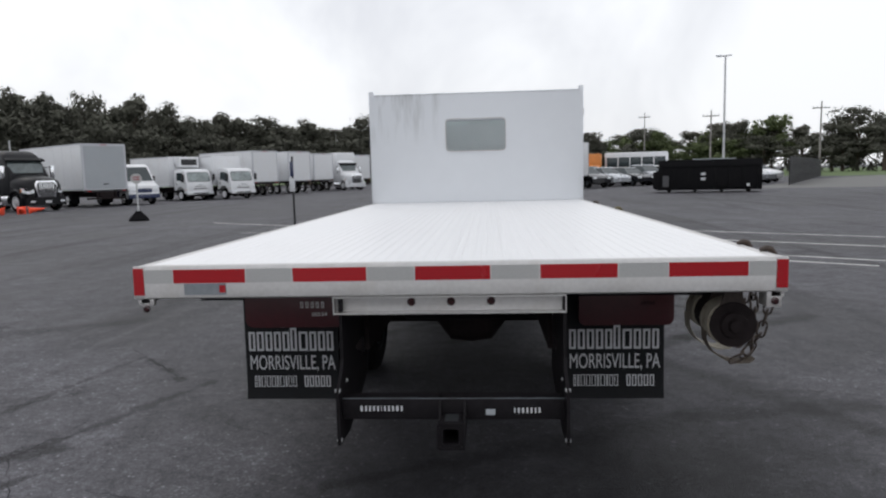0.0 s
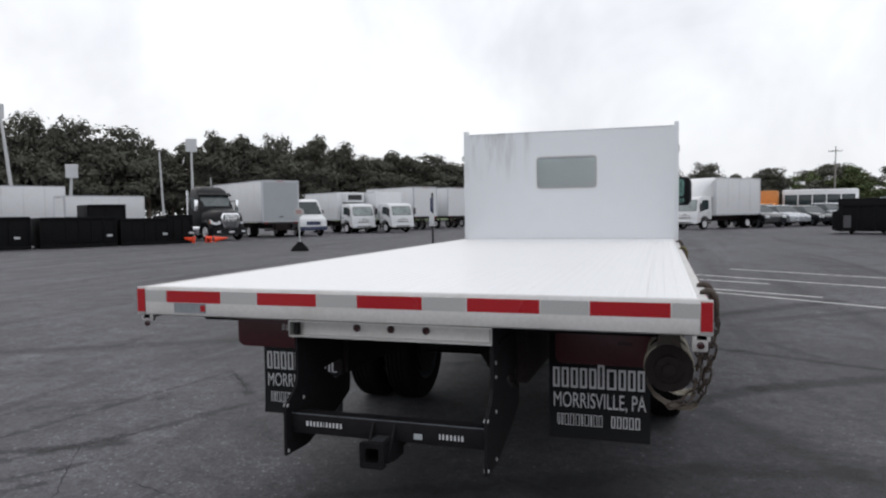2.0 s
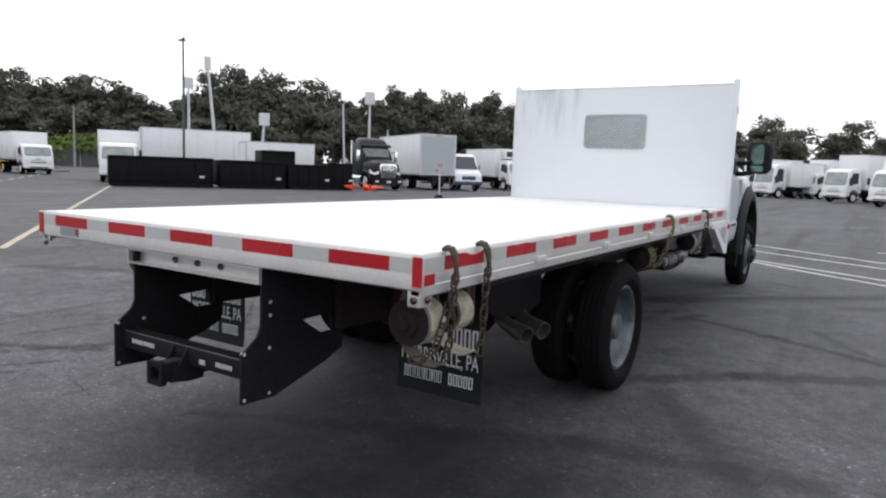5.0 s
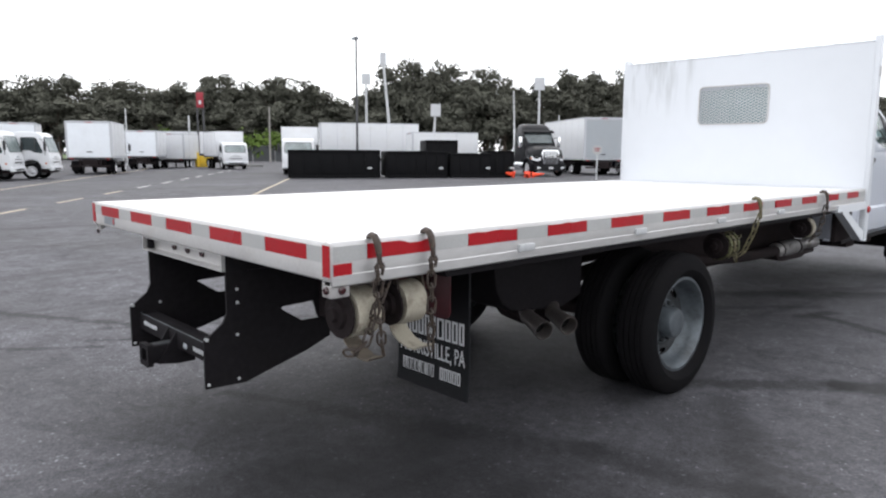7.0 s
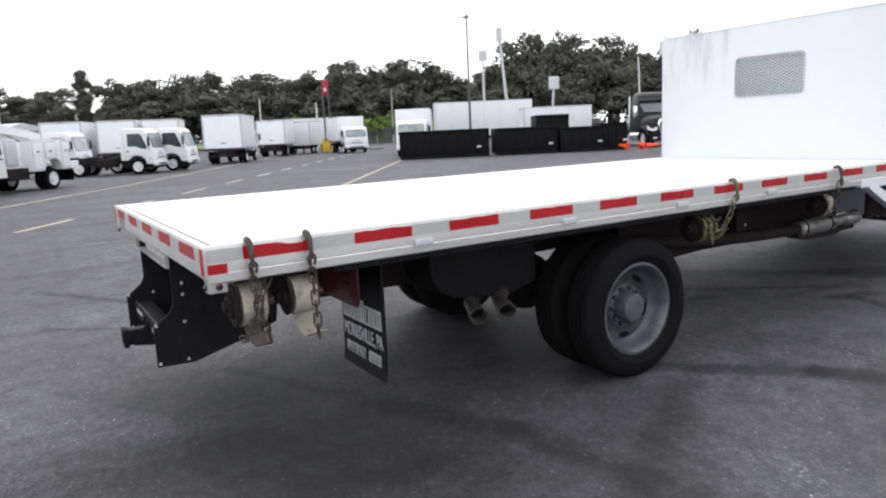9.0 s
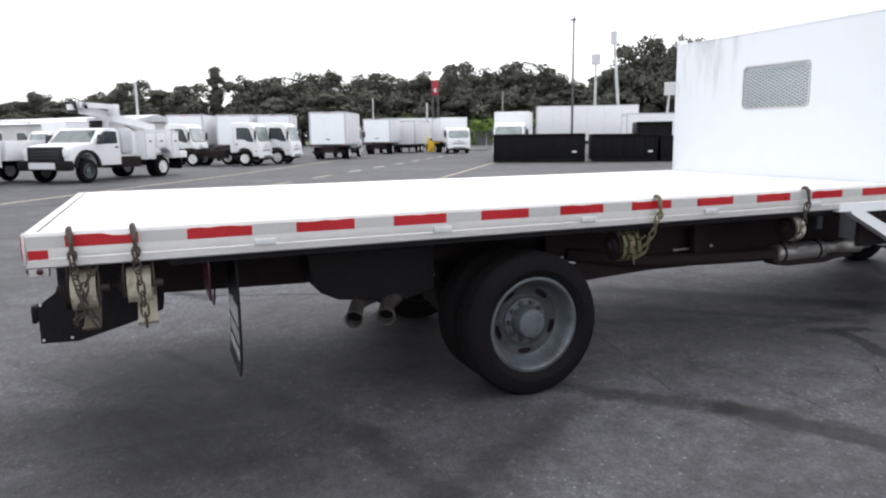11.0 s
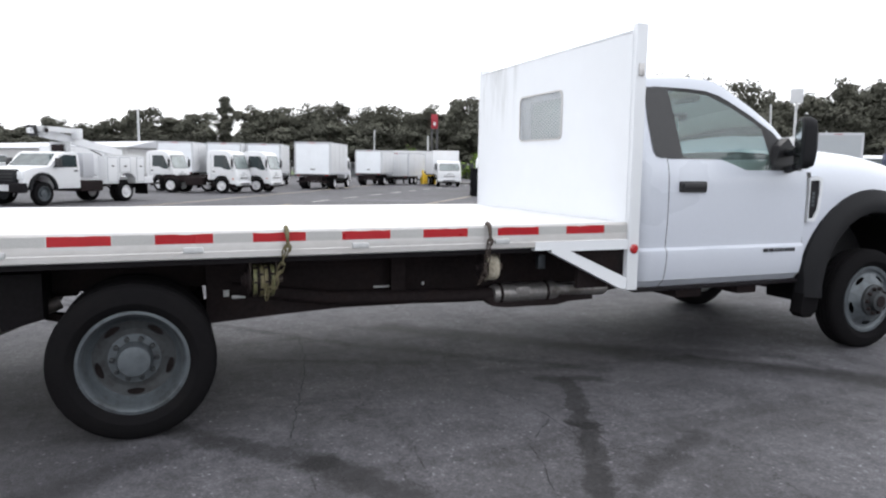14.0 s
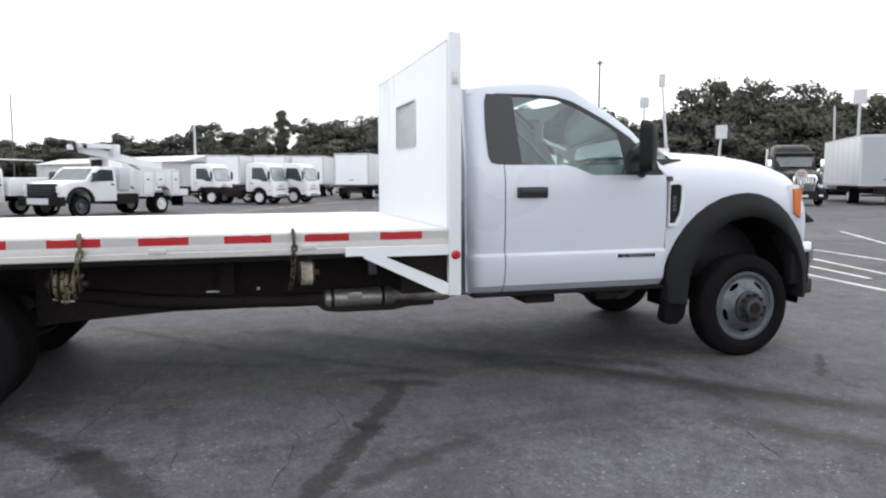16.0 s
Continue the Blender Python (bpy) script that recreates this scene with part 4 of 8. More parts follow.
# wheels
def wheel(name, x, y, side, front, parent, label, rim_mat="rim"):
    """A wheel whose outer tyre wall stands at x; side +1 looks to +x."""
    R = 0.42 if not front else 0.418
    m = pose(x, y, R - 0.004, 0, 0, 0 if side > 0 else 180) @ Matrix.Diagonal((1, R / 0.408, R / 0.408, 1))
    w = new(name)
    w.parent = parent
    w.empty_display_size = 0.1
    tagged(w, label)
    tyre = [(0.262, -0.04), (0.272, -0.03), (0.284, -0.014), (0.315, 0.003), (0.35, -0.002), (0.385, -0.014), (0.400, -0.03), (0.406, -0.042), (0.399, -0.046), (0.399, -0.052), (0.408, -0.056)]
    for k in range(3):
        c = -0.085 - 0.035 * k
        tyre += [(0.408, c + 0.008), (0.396, c + 0.006), (0.396, c - 0.001), (0.408, c - 0.003)]
    tyre += [(0.408, -0.174), (0.404, -0.19), (0.385, -0.212), (0.35, -0.224), (0.31, -0.23), (0.275, -0.226), (0.262, -0.216)]
    part("tyre", lathe(bmesh.new(), tyre, m, 48, close=True), "rubber", w, "black ribbed tyre")
    bm = bmesh.new()
    seg = 50
    if front:
        prof = [(0.262, -0.216), (0.25, -0.12), (0.245, -0.04), (0.272, -0.03), (0.272, -0.02), (0.255, -0.018), (0.243, -0.022), (0.232, -0.035), (0.215, -0.035), (0.206, -0.029), (0.182, -0.016), (0.173, -0.011), (0.13, 0.016), (0.12, 0.018)]
        hole = (8, 9, 10)
    else:
        prof = [(0.262, -0.216), (0.25, -0.19), (0.25, -0.06), (0.272, -0.04), (0.272, -0.03), (0.256, -0.028), (0.243, -0.044), (0.234, -0.085), (0.222, -0.12), (0.203, -0.141), (0.192, -0.144), (0.168, -0.148), (0.158, -0.15), (0.15, -0.15), (0.10, -0.15)]
        hole = (9, 10, 11)
    rings = [[bm.verts.new(m @ Vector((px, r * math.cos(2 * math.pi * i / seg), r * math.sin(2 * math.pi * i / seg)))) for i in range(seg)] for r, px in prof]
    fs = []
    for k, (a, b) in enumerate(zip(rings, rings[1:])):
        for i in range(seg):
            if k in hole:
                continue
            j = (i + 1) % seg
            fs.append(bm.faces.new((a[i], a[j], b[j], b[i])))
    # the ring with five oval hand holes, sector by sector
    (r0, x0), (r1, x1) = prof[hole[0]], prof[hole[2] + 1]
    rm, half = (r0 + r1) / 2, math.pi / 5
    for k in range(5):
        mid = -math.pi / 2 + 2 * half * k
        oval = [(0.25 * math.cos(t), 0.36 * (r0 - r1) * math.sin(t)) for t in [2 * math.pi * (i + 0.5) / 28 for i in range(28)]]
        edge = []
        for u, v in oval:
            q = min(half / abs(u) if abs(u) > 1e-6 else 1e9, (r0 - r1) / 2 / abs(v) if abs(v) > 1e-6 else 1e9)
            edge.append((u * q, v * q))
        for cu in (-half, half):
            for cv in ((r1 - r0) / 2, (r0 - r1) / 2):
                q = min(range(28), key=lambda i: ((edge[i][0] - cu) / half) ** 2 + ((edge[i][1] - cv) / (r0 - r1)) ** 2)
                edge[q] = (cu, cv)
        loops = []
        for ring_pts in (edge, oval):
            loops.append([bm.verts.new(m @ Vector((x0 + (x1 - x0) * (r0 - rm - v) / (r0 - r1), (rm + v) * math.cos(mid + u), (rm + v) * math.sin(mid + u)))) for u, v in ring_pts])
        for i in range(28):
            fs.append(bm.faces.new((loops[0][i], loops[0][(i + 1) % 28], loops[1][(i + 1) % 28], loops[1][i])))
    bmesh.ops.recalc_face_normals(bm, faces=fs)
    rim = part("rim", bm, rim_mat, w, "dull grey steel rim with hand holes", smooth=30)
    if not front:
        # the recessed disc gets a darker colour for its shade as well as brake dust
        rim.data.materials.append(M["rim_dusty_shaded"])
        for p in rim.data.polygons:
            c = m.inverted() @ p.center
            if math.hypot(c.y, c.z) < 0.204:
                p.material_index = 1
    part("brake_drum", lathe(bmesh.new(), [(0.21, -0.21), (0.21, -0.175)], m, 24), "chassis", w)
    if front:
        part("hub", lathe(bmesh.new(), [(0.13, 0.01), (0.128, 0.035), (0.115, 0.042), (0.085, 0.042), (0.08, 0.06), (0.075, 0.085), (0.05, 0.092), (0.045, 0.085)], m, 28), "rim_dusty_shaded", w)
        part("hub_bore", lathe(bmesh.new(), [(0.0, 0.094), (0.046, 0.094), (0.046, 0.088), (0.0, 0.088)], m, 18), "chassis", w)
        nut_r, nut_x = 0.102, 0.04
    else:
        part("hub", lathe(bmesh.new(), [(0.13, -0.15), (0.13, -0.14), (0.09, -0.138), (0.085, -0.07), (0.078, -0.055), (0.05, -0.05), (0.0, -0.052)], m, 28), "rim", w)
        nut_r, nut_x = 0.108, -0.142
    nut = None
    for k in range(10):
        a = 2 * math.pi * k / 10
        nm = m @ Matrix.Translation((nut_x, nut_r * math.cos(a), nut_r * math.sin(a)))
        if nut is None:
            nut = part("lug_nut", lathe(bmesh.new(), [(0.014, 0), (0.014, 0.024), (0.008, 0.028)], Matrix(), 6), "chassis" if front else "rim_dusty_shaded", w)
            nut.matrix_basis = nm
        else:
            o = twin(nut, "lug_nut", Matrix())
            o.matrix_basis = nm
    return w


RY, FY = 2.46, 8.06
for s in (1, -1):
    wheel("rear_wheel", s * 1.19, RY, s, False, truck, "outer rear dual wheel with deep dished rim")
    wheel("rear_wheel", s * 0.9, RY, s, False, truck, "inner rear dual wheel with black tyre")
    wheel("front_wheel", s * 1.085, FY, s, True, truck, "front wheel with protruding grey hub")
part("rear_axle", lathe(bmesh.new(), [(0.07, -0.9), (0.07, -0.25), (0.2, -0.15), (0.22, 0.0), (0.2, 0.15), (0.07, 0.25), (0.07, 0.9)], pose(0, RY, 0.42), 20), "chassis", truck)
part("front_axle", tube(bmesh.new(), [(-0.95, FY, 0.4), (0.95, FY, 0.4)], 0.06, 12), "chassis", truck)
part("drive_shaft", tube(bmesh.new(), [(0, RY + 0.2, 0.45), (0, 4.2, 0.6), (0.1, 6.4, 0.62)], 0.055, 12), "chassis", truck)
for s in (1, -1):
    # leaf springs and wheel well
    for k in range(4):
        L = 0.75 - 0.13 * k
        part("leaf_spring", loft(bmesh.new(), [[(s * 0.49, RY + u * L, 0.60 - 0.016 * k - 0.16 * (1 - (u * L / 0.75) ** 2) + 0.08), (s * 0.57, RY + u * L, 0.60 - 0.016 * k - 0.16 * (1 - (u * L / 0.75) ** 2) + 0.08), (s * 0.57, RY + u * L, 0.612 - 0.016 * k - 0.16 * (1 - (u * L / 0.75) ** 2) + 0.08), (s * 0.49, RY + u * L, 0.612 - 0.016 * k - 0.16 * (1 - (u * L / 0.75) ** 2) + 0.08)] for u in (-1, -0.6, -0.2, 0.2, 0.6, 1)], ring=True), "chassis", truck)
# fuel tank behind the axle and exhaust with twin tips
part("fuel_tank", prism(bmesh.new(), [(1.25, 0.86), (1.27, 0.72), (1.32, 0.635), (1.42, 0.585), (1.80, 0.545), (2.0, 0.6), (2.0, 0.86)], "x", -0.36, 0.78, bevel=0.02), "steel_black", truck, "black plastic fuel tank behind the axle")
ex = part("tail_pipe", tube(bmesh.new(), [(0.58, 2.05, 0.66), (0.62, 1.95, 0.62), (0.7, 1.82, 0.575), (0.815, 1.69, 0.543)], 0.04, 14), "pipe", truck, "sooty exhaust pipe ending in two tips")
for tx, ty in ((0.815, 1.69), (0.79, 1.515)):
    aim = Vector((0.9, -0.34, -0.2)).normalized()
    L = 0.165
    tm = look((tx, ty, 0.543), Vector((tx, ty, 0.543)) + aim) @ pose(0, 0, 0, 0, 90, 0)
    tip = part("tail_pipe_tip", lathe(bmesh.new(), [(0.04, -0.02), (0.044, L * 0.5), (0.052, L), (0.046, L), (0.041, L * 0.6), (0.036, 0.0)], tm, 20), "pipe", ex)
    part("tip_bore", lathe(bmesh.new(), [(0.0, L * 0.6), (0.041, L * 0.6), (0.04, L * 0.5), (0.0, L * 0.5)], tm, 16), "soot", tip)
part("tail_pipe_branch", tube(bmesh.new(), [(0.64, 1.9, 0.6), (0.66, 1.7, 0.57), (0.71, 1.58, 0.553), (0.79, 1.515, 0.543)], 0.037, 12), "pipe", ex)
muf = part("muffler", lathe(bmesh.new(), [(0.042, -0.06), (0.06, -0.05), (0.066, -0.03), (0.067, 0.12), (0.0645, 0.15), (0.067, 0.18), (0.066, 0.42), (0.06, 0.44), (0.048, 0.46), (0.048, 0.6), (0.053, 0.61), (0.053, 0.84), (0.038, 0.87)], pose(0.80, 4.76, 0.60, 0, 0, 90), 24), "silver", truck, "weathered silver exhaust canister under the deck")
for y in (4.74, 5.10):
    part("muffler_band", lathe(bmesh.new(), [(0.066, -0.012), (0.071, -0.008), (0.071, 0.008), (0.066, 0.012)], pose(0.80, y + 0.02, 0.60, 0, 0, 90), 24), "chassis", muf)
part("muffler_plate", prism(bmesh.new(), round_rect(4.86, 4.97, 0.60, 0.65, 0.02, 4), "x", 0.855, 0.868, bevel=0.003), "silver", muf)
part("muffler_shield", prism(bmesh.new(), [(4.64, 0.57), (4.70, 0.52), (4.80, 0.505), (5.2, 0.50), (5.3, 0.52), (5.5, 0.525), (5.5, 0.56), (4.66, 0.60)], "x", 0.72, 0.84, bevel=0.006), "chassis", muf)
part("exhaust_pipe", tube(bmesh.new(), [(0.80, 4.72, 0.60), (0.80, 4.5, 0.60), (0.76, 4.1, 0.605), (0.7, 3.6, 0.62), (0.62, 3.0, 0.70)], 0.045, 12), "chassis", truck)
part("exhaust_pipe", tube(bmesh.new(), [(0.80, 5.46, 0.60), (0.72, 5.75, 0.61), (0.6, 6.3, 0.62), (0.5, 7.0, 0.6)], 0.045, 12), "chassis", truck)
part("hanger_bracket", boxed(0.86, 0.90, 5.01, 5.065, 0.775, 0.87, bevel=0.004), "rim", truck)
part("strut", prism(bmesh.new(), [(4.05, 0.58), (4.1, 0.62), (4.1, 0.9), (4.0, 0.9), (4.0, 0.62)], "x", 0.7, 0.74), "chassis", truck)
# pale slivers added in place of bright gaps through the undercarriage
for y0, y1, z0, z1 in ((2.95, 2.985, 0.65, 0.69), (3.0, 3.08, 0.635, 0.655), (3.91, 4.05, 0.655, 0.67), (4.25, 4.27, 0.66, 0.68)):
    part("pale_bracket", boxed(0.628, 0.64, y0, y1, z0, z1, bevel=0.002), "galvanised", truck)
# added panel fills in the dark mass of spring, frame and shaft
part("skirt_panel", prism(bmesh.new(), [(2.85, 0.485), (3.3, 0.515), (3.7, 0.535), (4.4, 0.53), (5.6, 0.57), (5.6, 0.95), (2.85, 0.95)], "x", 0.60, 0.63), "chassis", truck)

# headboard with a barred window, end posts and braces
HB0, HB1 = 5.495, 5.53
wo = [(-1.2, 1.10), (0, 1.10), (1.2, 1.10), (1.2, 1.74), (1.2, 2.35), (0, 2.35), (-1.2, 2.35), (-1.2, 1.74)]
hole = round_rect(-0.342, 0.342, 1.70, 2.065, 0.045, 5)
n = len(hole)


def ray_to_box(px, pz, x0, x1, z0, z1, cx, cz):
    dx, dz = px - cx, pz - cz
    k = min(((x1 - cx) if dx > 0 else (x0 - cx)) / dx if abs(dx) > 1e-6 else 1e9, ((z1 - cz) if dz > 0 else (z0 - cz)) / dz if abs(dz) > 1e-6 else 1e9)
    return (cx + dx * k, cz + dz * k)


outer = [ray_to_box(px, pz, -1.2, 1.2, 1.10, 2.35, 0, 1.8825) for px, pz in hole]
# corners are pulled in place so that the sheet stays a rectangle
for cx_, cz_ in ((1.2, 2.35), (-1.2, 2.35), (-1.2, 1.10), (1.2, 1.10)):
    k = min(range(n), key=lambda i: (outer[i][0] - cx_) ** 2 + (outer[i][1] - cz_) ** 2)
    outer[k] = (cx_, cz_)
headboard = part("headboard", frame_plate(bmesh.new(), outer, hole, "y", HB0, HB1), "sheet", truck, "white sheet metal headboard with a barred window", smooth=0)
part("top_cap", boxed(-1.18, 1.18, 5.491, 5.56, 2.351, 2.366, bevel=0.003), "sheet", headboard)
part("window_trim", frame_plate(bmesh.new(), round_rect(-0.35, 0.35, 1.692, 2.073, 0.05, 5), round_rect(-0.338, 0.338, 1.704, 2.061, 0.042, 5), "y", 5.486, 5.495), "rail", headboard)
# expanded metal in the window: crossing slanted strands
bm = bmesh.new()
for k in range(-14, 15):
    for sl in (1, -1):
        c = k * 0.056
        pts = []
        for u in (0.0, 1.0):
            z = 1.69 + 0.385 * u
            x = c + sl * (u - 0.5) * 0.385 / 0.5
            pts.append((x, z))
        (xa, za), (xb, zb) = pts
        lim = 0.345
        f = lambda x: za + (zb - za) * (x - xa) / (xb - xa)
        if xa > xb:
            xa, za, xb, zb = xb, zb, xa, za
        g = (zb - za) / (xb - xa)
        x_lo, x_hi = max(xa, -lim), min(xb, lim)
        if x_hi - x_lo < 0.02:
            continue
        z_lo, z_hi = za + g * (x_lo - xa), za + g * (x_hi - xa)
        w = 0.004
        prism(bm, [(x_lo, z_lo - w), (x_hi, z_hi - w), (x_hi, z_hi + w), (x_lo, z_lo + w)], "y", 5.508 + 0.002 * sl, 5.514 + 0.002 * sl)
part("window_mesh", bm, "mesh_steel", headboard, "expanded steel mesh across the window", smooth=0)
for s in (1, -1):
    xs = sorted((s * 1.185, s * 1.235))
    part("headboard_post", boxed(*xs, 5.50, 5.585, 0.655, 2.405, bevel=0.004), "sheet", truck, "white upright post of the headboard")
    brace = part("post_brace", prism(bmesh.new(), [(4.80, 0.945), (4.80, 1.0), (5.50, 1.0), (5.50, 0.935), (5.06, 0.935), (5.50, 0.74), (5.50, 0.665), (5.46, 0.665), (4.92, 0.93), (4.92, 0.945)], "x", *sorted((s * 1.165, s * 1.228))), "sheet", truck, "white triangular brace under the headboard")
    part("marker_lamp", lathe(bmesh.new(), [(0.032, 0), (0.032, 0.008), (0.02, 0.018)], pose(s * 1.235, 5.545, 0.935, 0, 0, 0 if s > 0 else 180), 20), "red_lens", brace, "round red marker lamp")
    # dark plate added for the shadow behind the brace
    part("mount_plate", boxed(*sorted((s * 1.06, s * 1.1)), 5.2, 5.6, 0.66, 0.99, bevel=0.005), "chassis", truck)
    part("latch", boxed(*sorted((s * 1.235, s * 1.245)), 5.52, 5.56, 2.07, 2.15, bevel=0.004), "rail", truck)


# ---- the cab ----
def side_x(z):
    """Half width of the cab's flank at height z."""
    pts = [(0.60, 0.94), (0.655, 0.992), (0.665, 1.006), (0.74, 1.024), (0.86, 1.036), (0.885, 1.033), (0.905, 1.011), (1.05, 1.022), (1.25, 1.026), (1.42, 1.02), (1.50, 1.005), (1.56, 0.985), (1.8, 0.895), (2.0, 0.815), (2.08, 0.785), (2.13, 0.75), (2.155, 0.6)]
    if z <= pts[0][0]:
        return pts[0][1]
    for (za, xa), (zb, xb) in zip(pts, pts[1:]):
        if z <= zb:
            return xa + (xb - xa) * (z - za) / (zb - za)
    return pts[-1][1]


LOW = [0.60, 0.63, 0.655, 0.665, 0.70, 0.74, 0.80, 0.86, 0.885, 0.905, 0.97, 1.05, 1.15, 1.25, 1.35, 1.42, 1.46]


def flank(y0, y1, s, zs, ny=4, tuck=None, inset=0.0):
    """A panel of the cab's flank between two stations."""
    rows = []
    for i in range(ny + 1):
        y = y0 + (y1 - y0) * i / ny
        t = tuck(y) if tuck else 0.0
        rows.append([(s * (side_x(z) - t - inset), y, z) for z in zs])
    return rows


def rear_tuck(y):
    u = max(0.0, (5.83 - y) / 0.11)
    return 0.11 * (1 - math.sqrt(max(0.0, 1 - min(1, u) ** 2)))


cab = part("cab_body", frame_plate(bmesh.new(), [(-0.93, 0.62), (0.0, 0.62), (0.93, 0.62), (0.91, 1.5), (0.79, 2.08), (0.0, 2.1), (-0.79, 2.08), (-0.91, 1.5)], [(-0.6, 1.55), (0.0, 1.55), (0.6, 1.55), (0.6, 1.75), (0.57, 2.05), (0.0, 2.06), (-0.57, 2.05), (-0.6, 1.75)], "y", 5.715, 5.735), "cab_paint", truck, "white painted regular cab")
UP = [1.46, 1.5, 1.56, 1.64, 1.72, 1.8, 1.9, 2.0, 2.04, 2.08, 2.105]
for s in (1, -1):
    part("cab_corner", loft(bmesh.new(), flank(5.72, 5.983, s, LOW + UP[1:], 8, rear_tuck)), "cab_paint", cab)
    # sill under the door and dark backing that shows in the gaps
    part("cab_backing", loft(bmesh.new(), flank(5.78, 7.4, s, LOW, 6, None, 0.03)), "black", cab)
    part("rocker", boxed(*sorted((s * 0.80, s * 0.985)), 5.76, 7.40, 0.58, 0.612, bevel=0.01), "steel_black", cab)
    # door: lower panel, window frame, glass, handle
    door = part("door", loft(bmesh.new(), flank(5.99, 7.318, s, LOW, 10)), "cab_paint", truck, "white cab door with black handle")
    # belt: the panel between the waist and the window's foot, which dips forward
    bm = bmesh.new()
    rows = []
    for y in (5.99, 6.06, 6.3, 6.48, 6.55, 6.62, 6.70, 6.85, 7.0, 7.15, 7.25, 7.318):
        zt = 1.545 if y <= 6.5 else (1.545 - (y - 6.5) / 0.2 * 0.075 if y < 6.7 else 1.47)
        rows.append([(s * side_x(z), y, z) for z in (1.46, (1.46 + zt) / 2, zt)])
    loft(bm, rows)
    part("waist_panel", bm, "cab_paint", door)
    # window opening: outline of the glass in (y, z)
    g_in = [(6.12, 1.558), (6.3, 1.552), (6.45, 1.545), (6.55, 1.505), (6.64, 1.475), (6.85, 1.468), (6.98, 1.466), (6.97, 1.62), (6.955, 1.79), (6.863, 1.853), (6.683, 1.955), (6.58, 2.0), (6.48, 2.036), (6.30, 2.05), (6.11, 2.052), (6.112, 1.8)]
    g_out = [(5.995, 1.545), (6.3, 1.54), (6.44, 1.532), (6.55, 1.49), (6.64, 1.46), (6.85, 1.453), (7.25, 1.453), (7.255, 1.525), (7.05, 1.765), (6.87, 1.888), (6.69, 1.99), (6.59, 2.037), (6.47, 2.066), (6.30, 2.075), (5.985, 2.075), (5.975, 1.8)]
    bm = bmesh.new()
    a = [bm.verts.new((s * side_x(z), y, z)) for y, z in g_out]
    b2 = [bm.verts.new((s * (side_x(z) - 0.012), y, z)) for y, z in g_in]
    fs = [bm.faces.new((a[i], a[(i + 1) % 16], b2[(i + 1) % 16], b2[i])) for i in range(16)]
    bmesh.ops.recalc_face_normals(bm, faces=fs)
    part("window_frame", bm, "black", door, "black window frame")
    bm = bmesh.new()
    vs = [bm.verts.new((s * (side_x(z) - 0.014), y, z)) for y, z in g_in]
    bm.faces.new(vs)
    bmesh.ops.triangulate(bm, faces=bm.faces)
    pane = part("window_pane", bm, "window", door, "tinted side window glass", smooth=0)
    pane.visible_shadow = False
    # dark quarter strip behind the window
    bm = bmesh.new()
    ql = [(5.93, 1.550), (5.89, 1.562), (5.873, 1.60), (5.872, 1.72), (5.874, 1.82), (5.885, 1.93), (5.895, 2.02), (5.915, 2.068)]
    qr = [(6.126, 1.550), (6.125, 1.562), (6.124, 1.60), (6.121, 1.72), (6.119, 1.82), (6.118, 1.93), (6.116, 2.02), (6.114, 2.068)]
    loft(bm, [[(s * (side_x(za + (zb - za) * u) + 0.006 - rear_tuck(ya + (yb - ya) * u)), ya + (yb - ya) * u, za + (zb - za) * u) for (ya, za), (yb, zb) in zip(ql, qr)] for u in (0, 0.2, 0.4, 0.6, 0.8, 1.0)])
    part("quarter_panel", bm, "black", cab, "dark gloss panel behind the window")
    # white roof side above the window
    bm = bmesh.new()
    ro = [(5.76, 2.06), (5.985, 2.075), (6.30, 2.075), (6.47, 2.066), (6.59, 2.037), (6.69, 1.99), (6.87, 1.888), (7.05, 1.765), (7.255, 1.525), (7.33, 1.47)]
    up = [0.05, 0.078, 0.086, 0.088, 0.084, 0.074, 0.064, 0.054, 0.044, 0.04]
    loft(bm, [[(s * side_x(z), y, z) for y, z in ro], [(s * (side_x(z) - 0.012), y + 0.25 * h, z + 0.6 * h) for (y, z), h in zip(ro, up)], [(s * (side_x(z) - 0.035), y + 0.5 * h, z + h) for (y, z), h in zip(ro, up)], [(s * (side_x(z) - 0.13), y + 0.6 * h, z + h + 0.022) for (y, z), h in zip(ro, up)]])
    part("roof_pillar", bm, "cab_paint", cab)
    # handle in its dark cup
    part("door_handle", boxed(*sorted((s * 1.02, s * 1.045)), 6.075, 6.315, 1.305, 1.385, bevel=0.012), "black", door, "black plastic door handle")
    part("handle_grip", boxed(*sorted((s * 1.04, s * 1.062)), 6.09, 6.30, 1.335, 1.372, bevel=0.008), "black", door)
    bars("door_badge", [0.05, 0.05, 0.02, 0.02, 0.02, 0.02, 0.02, 0.02, 0.02, 0.02], 0.028, "car_dark", door, pose(s * 1.0385, 7.06, 0.845, 90, 0, 90 * s), 0.25)
    # mirror on two arms
    turn = pose(s * 1.275, 6.96, 0, 0, 0, -38 * s)
    bm = bmesh.new()
    loft(bm, [[(x, dy, z) for x, z in round_rect(-0.17 + w, 0.165 - w, 1.485 + w, 1.855 - w, 0.075, 5)] for dy, w in ((0.075, 0.06), (0.06, 0.02), (0.02, 0.0), (-0.02, 0.0), (-0.028, 0.012))], ring=True)
    put(bm, bm.verts, turn)
    mirror = part("mirror", bm, "flare", truck, "large black tow mirror")
    for z0, z1, r in ((1.60, 1.83, 0.045), (1.51, 1.58, 0.025)):
        bm = prism(bmesh.new(), round_rect(-0.102, 0.102, z0, z1, r, 4), "y", -0.032, -0.0285)
        put(bm, bm.verts, turn)
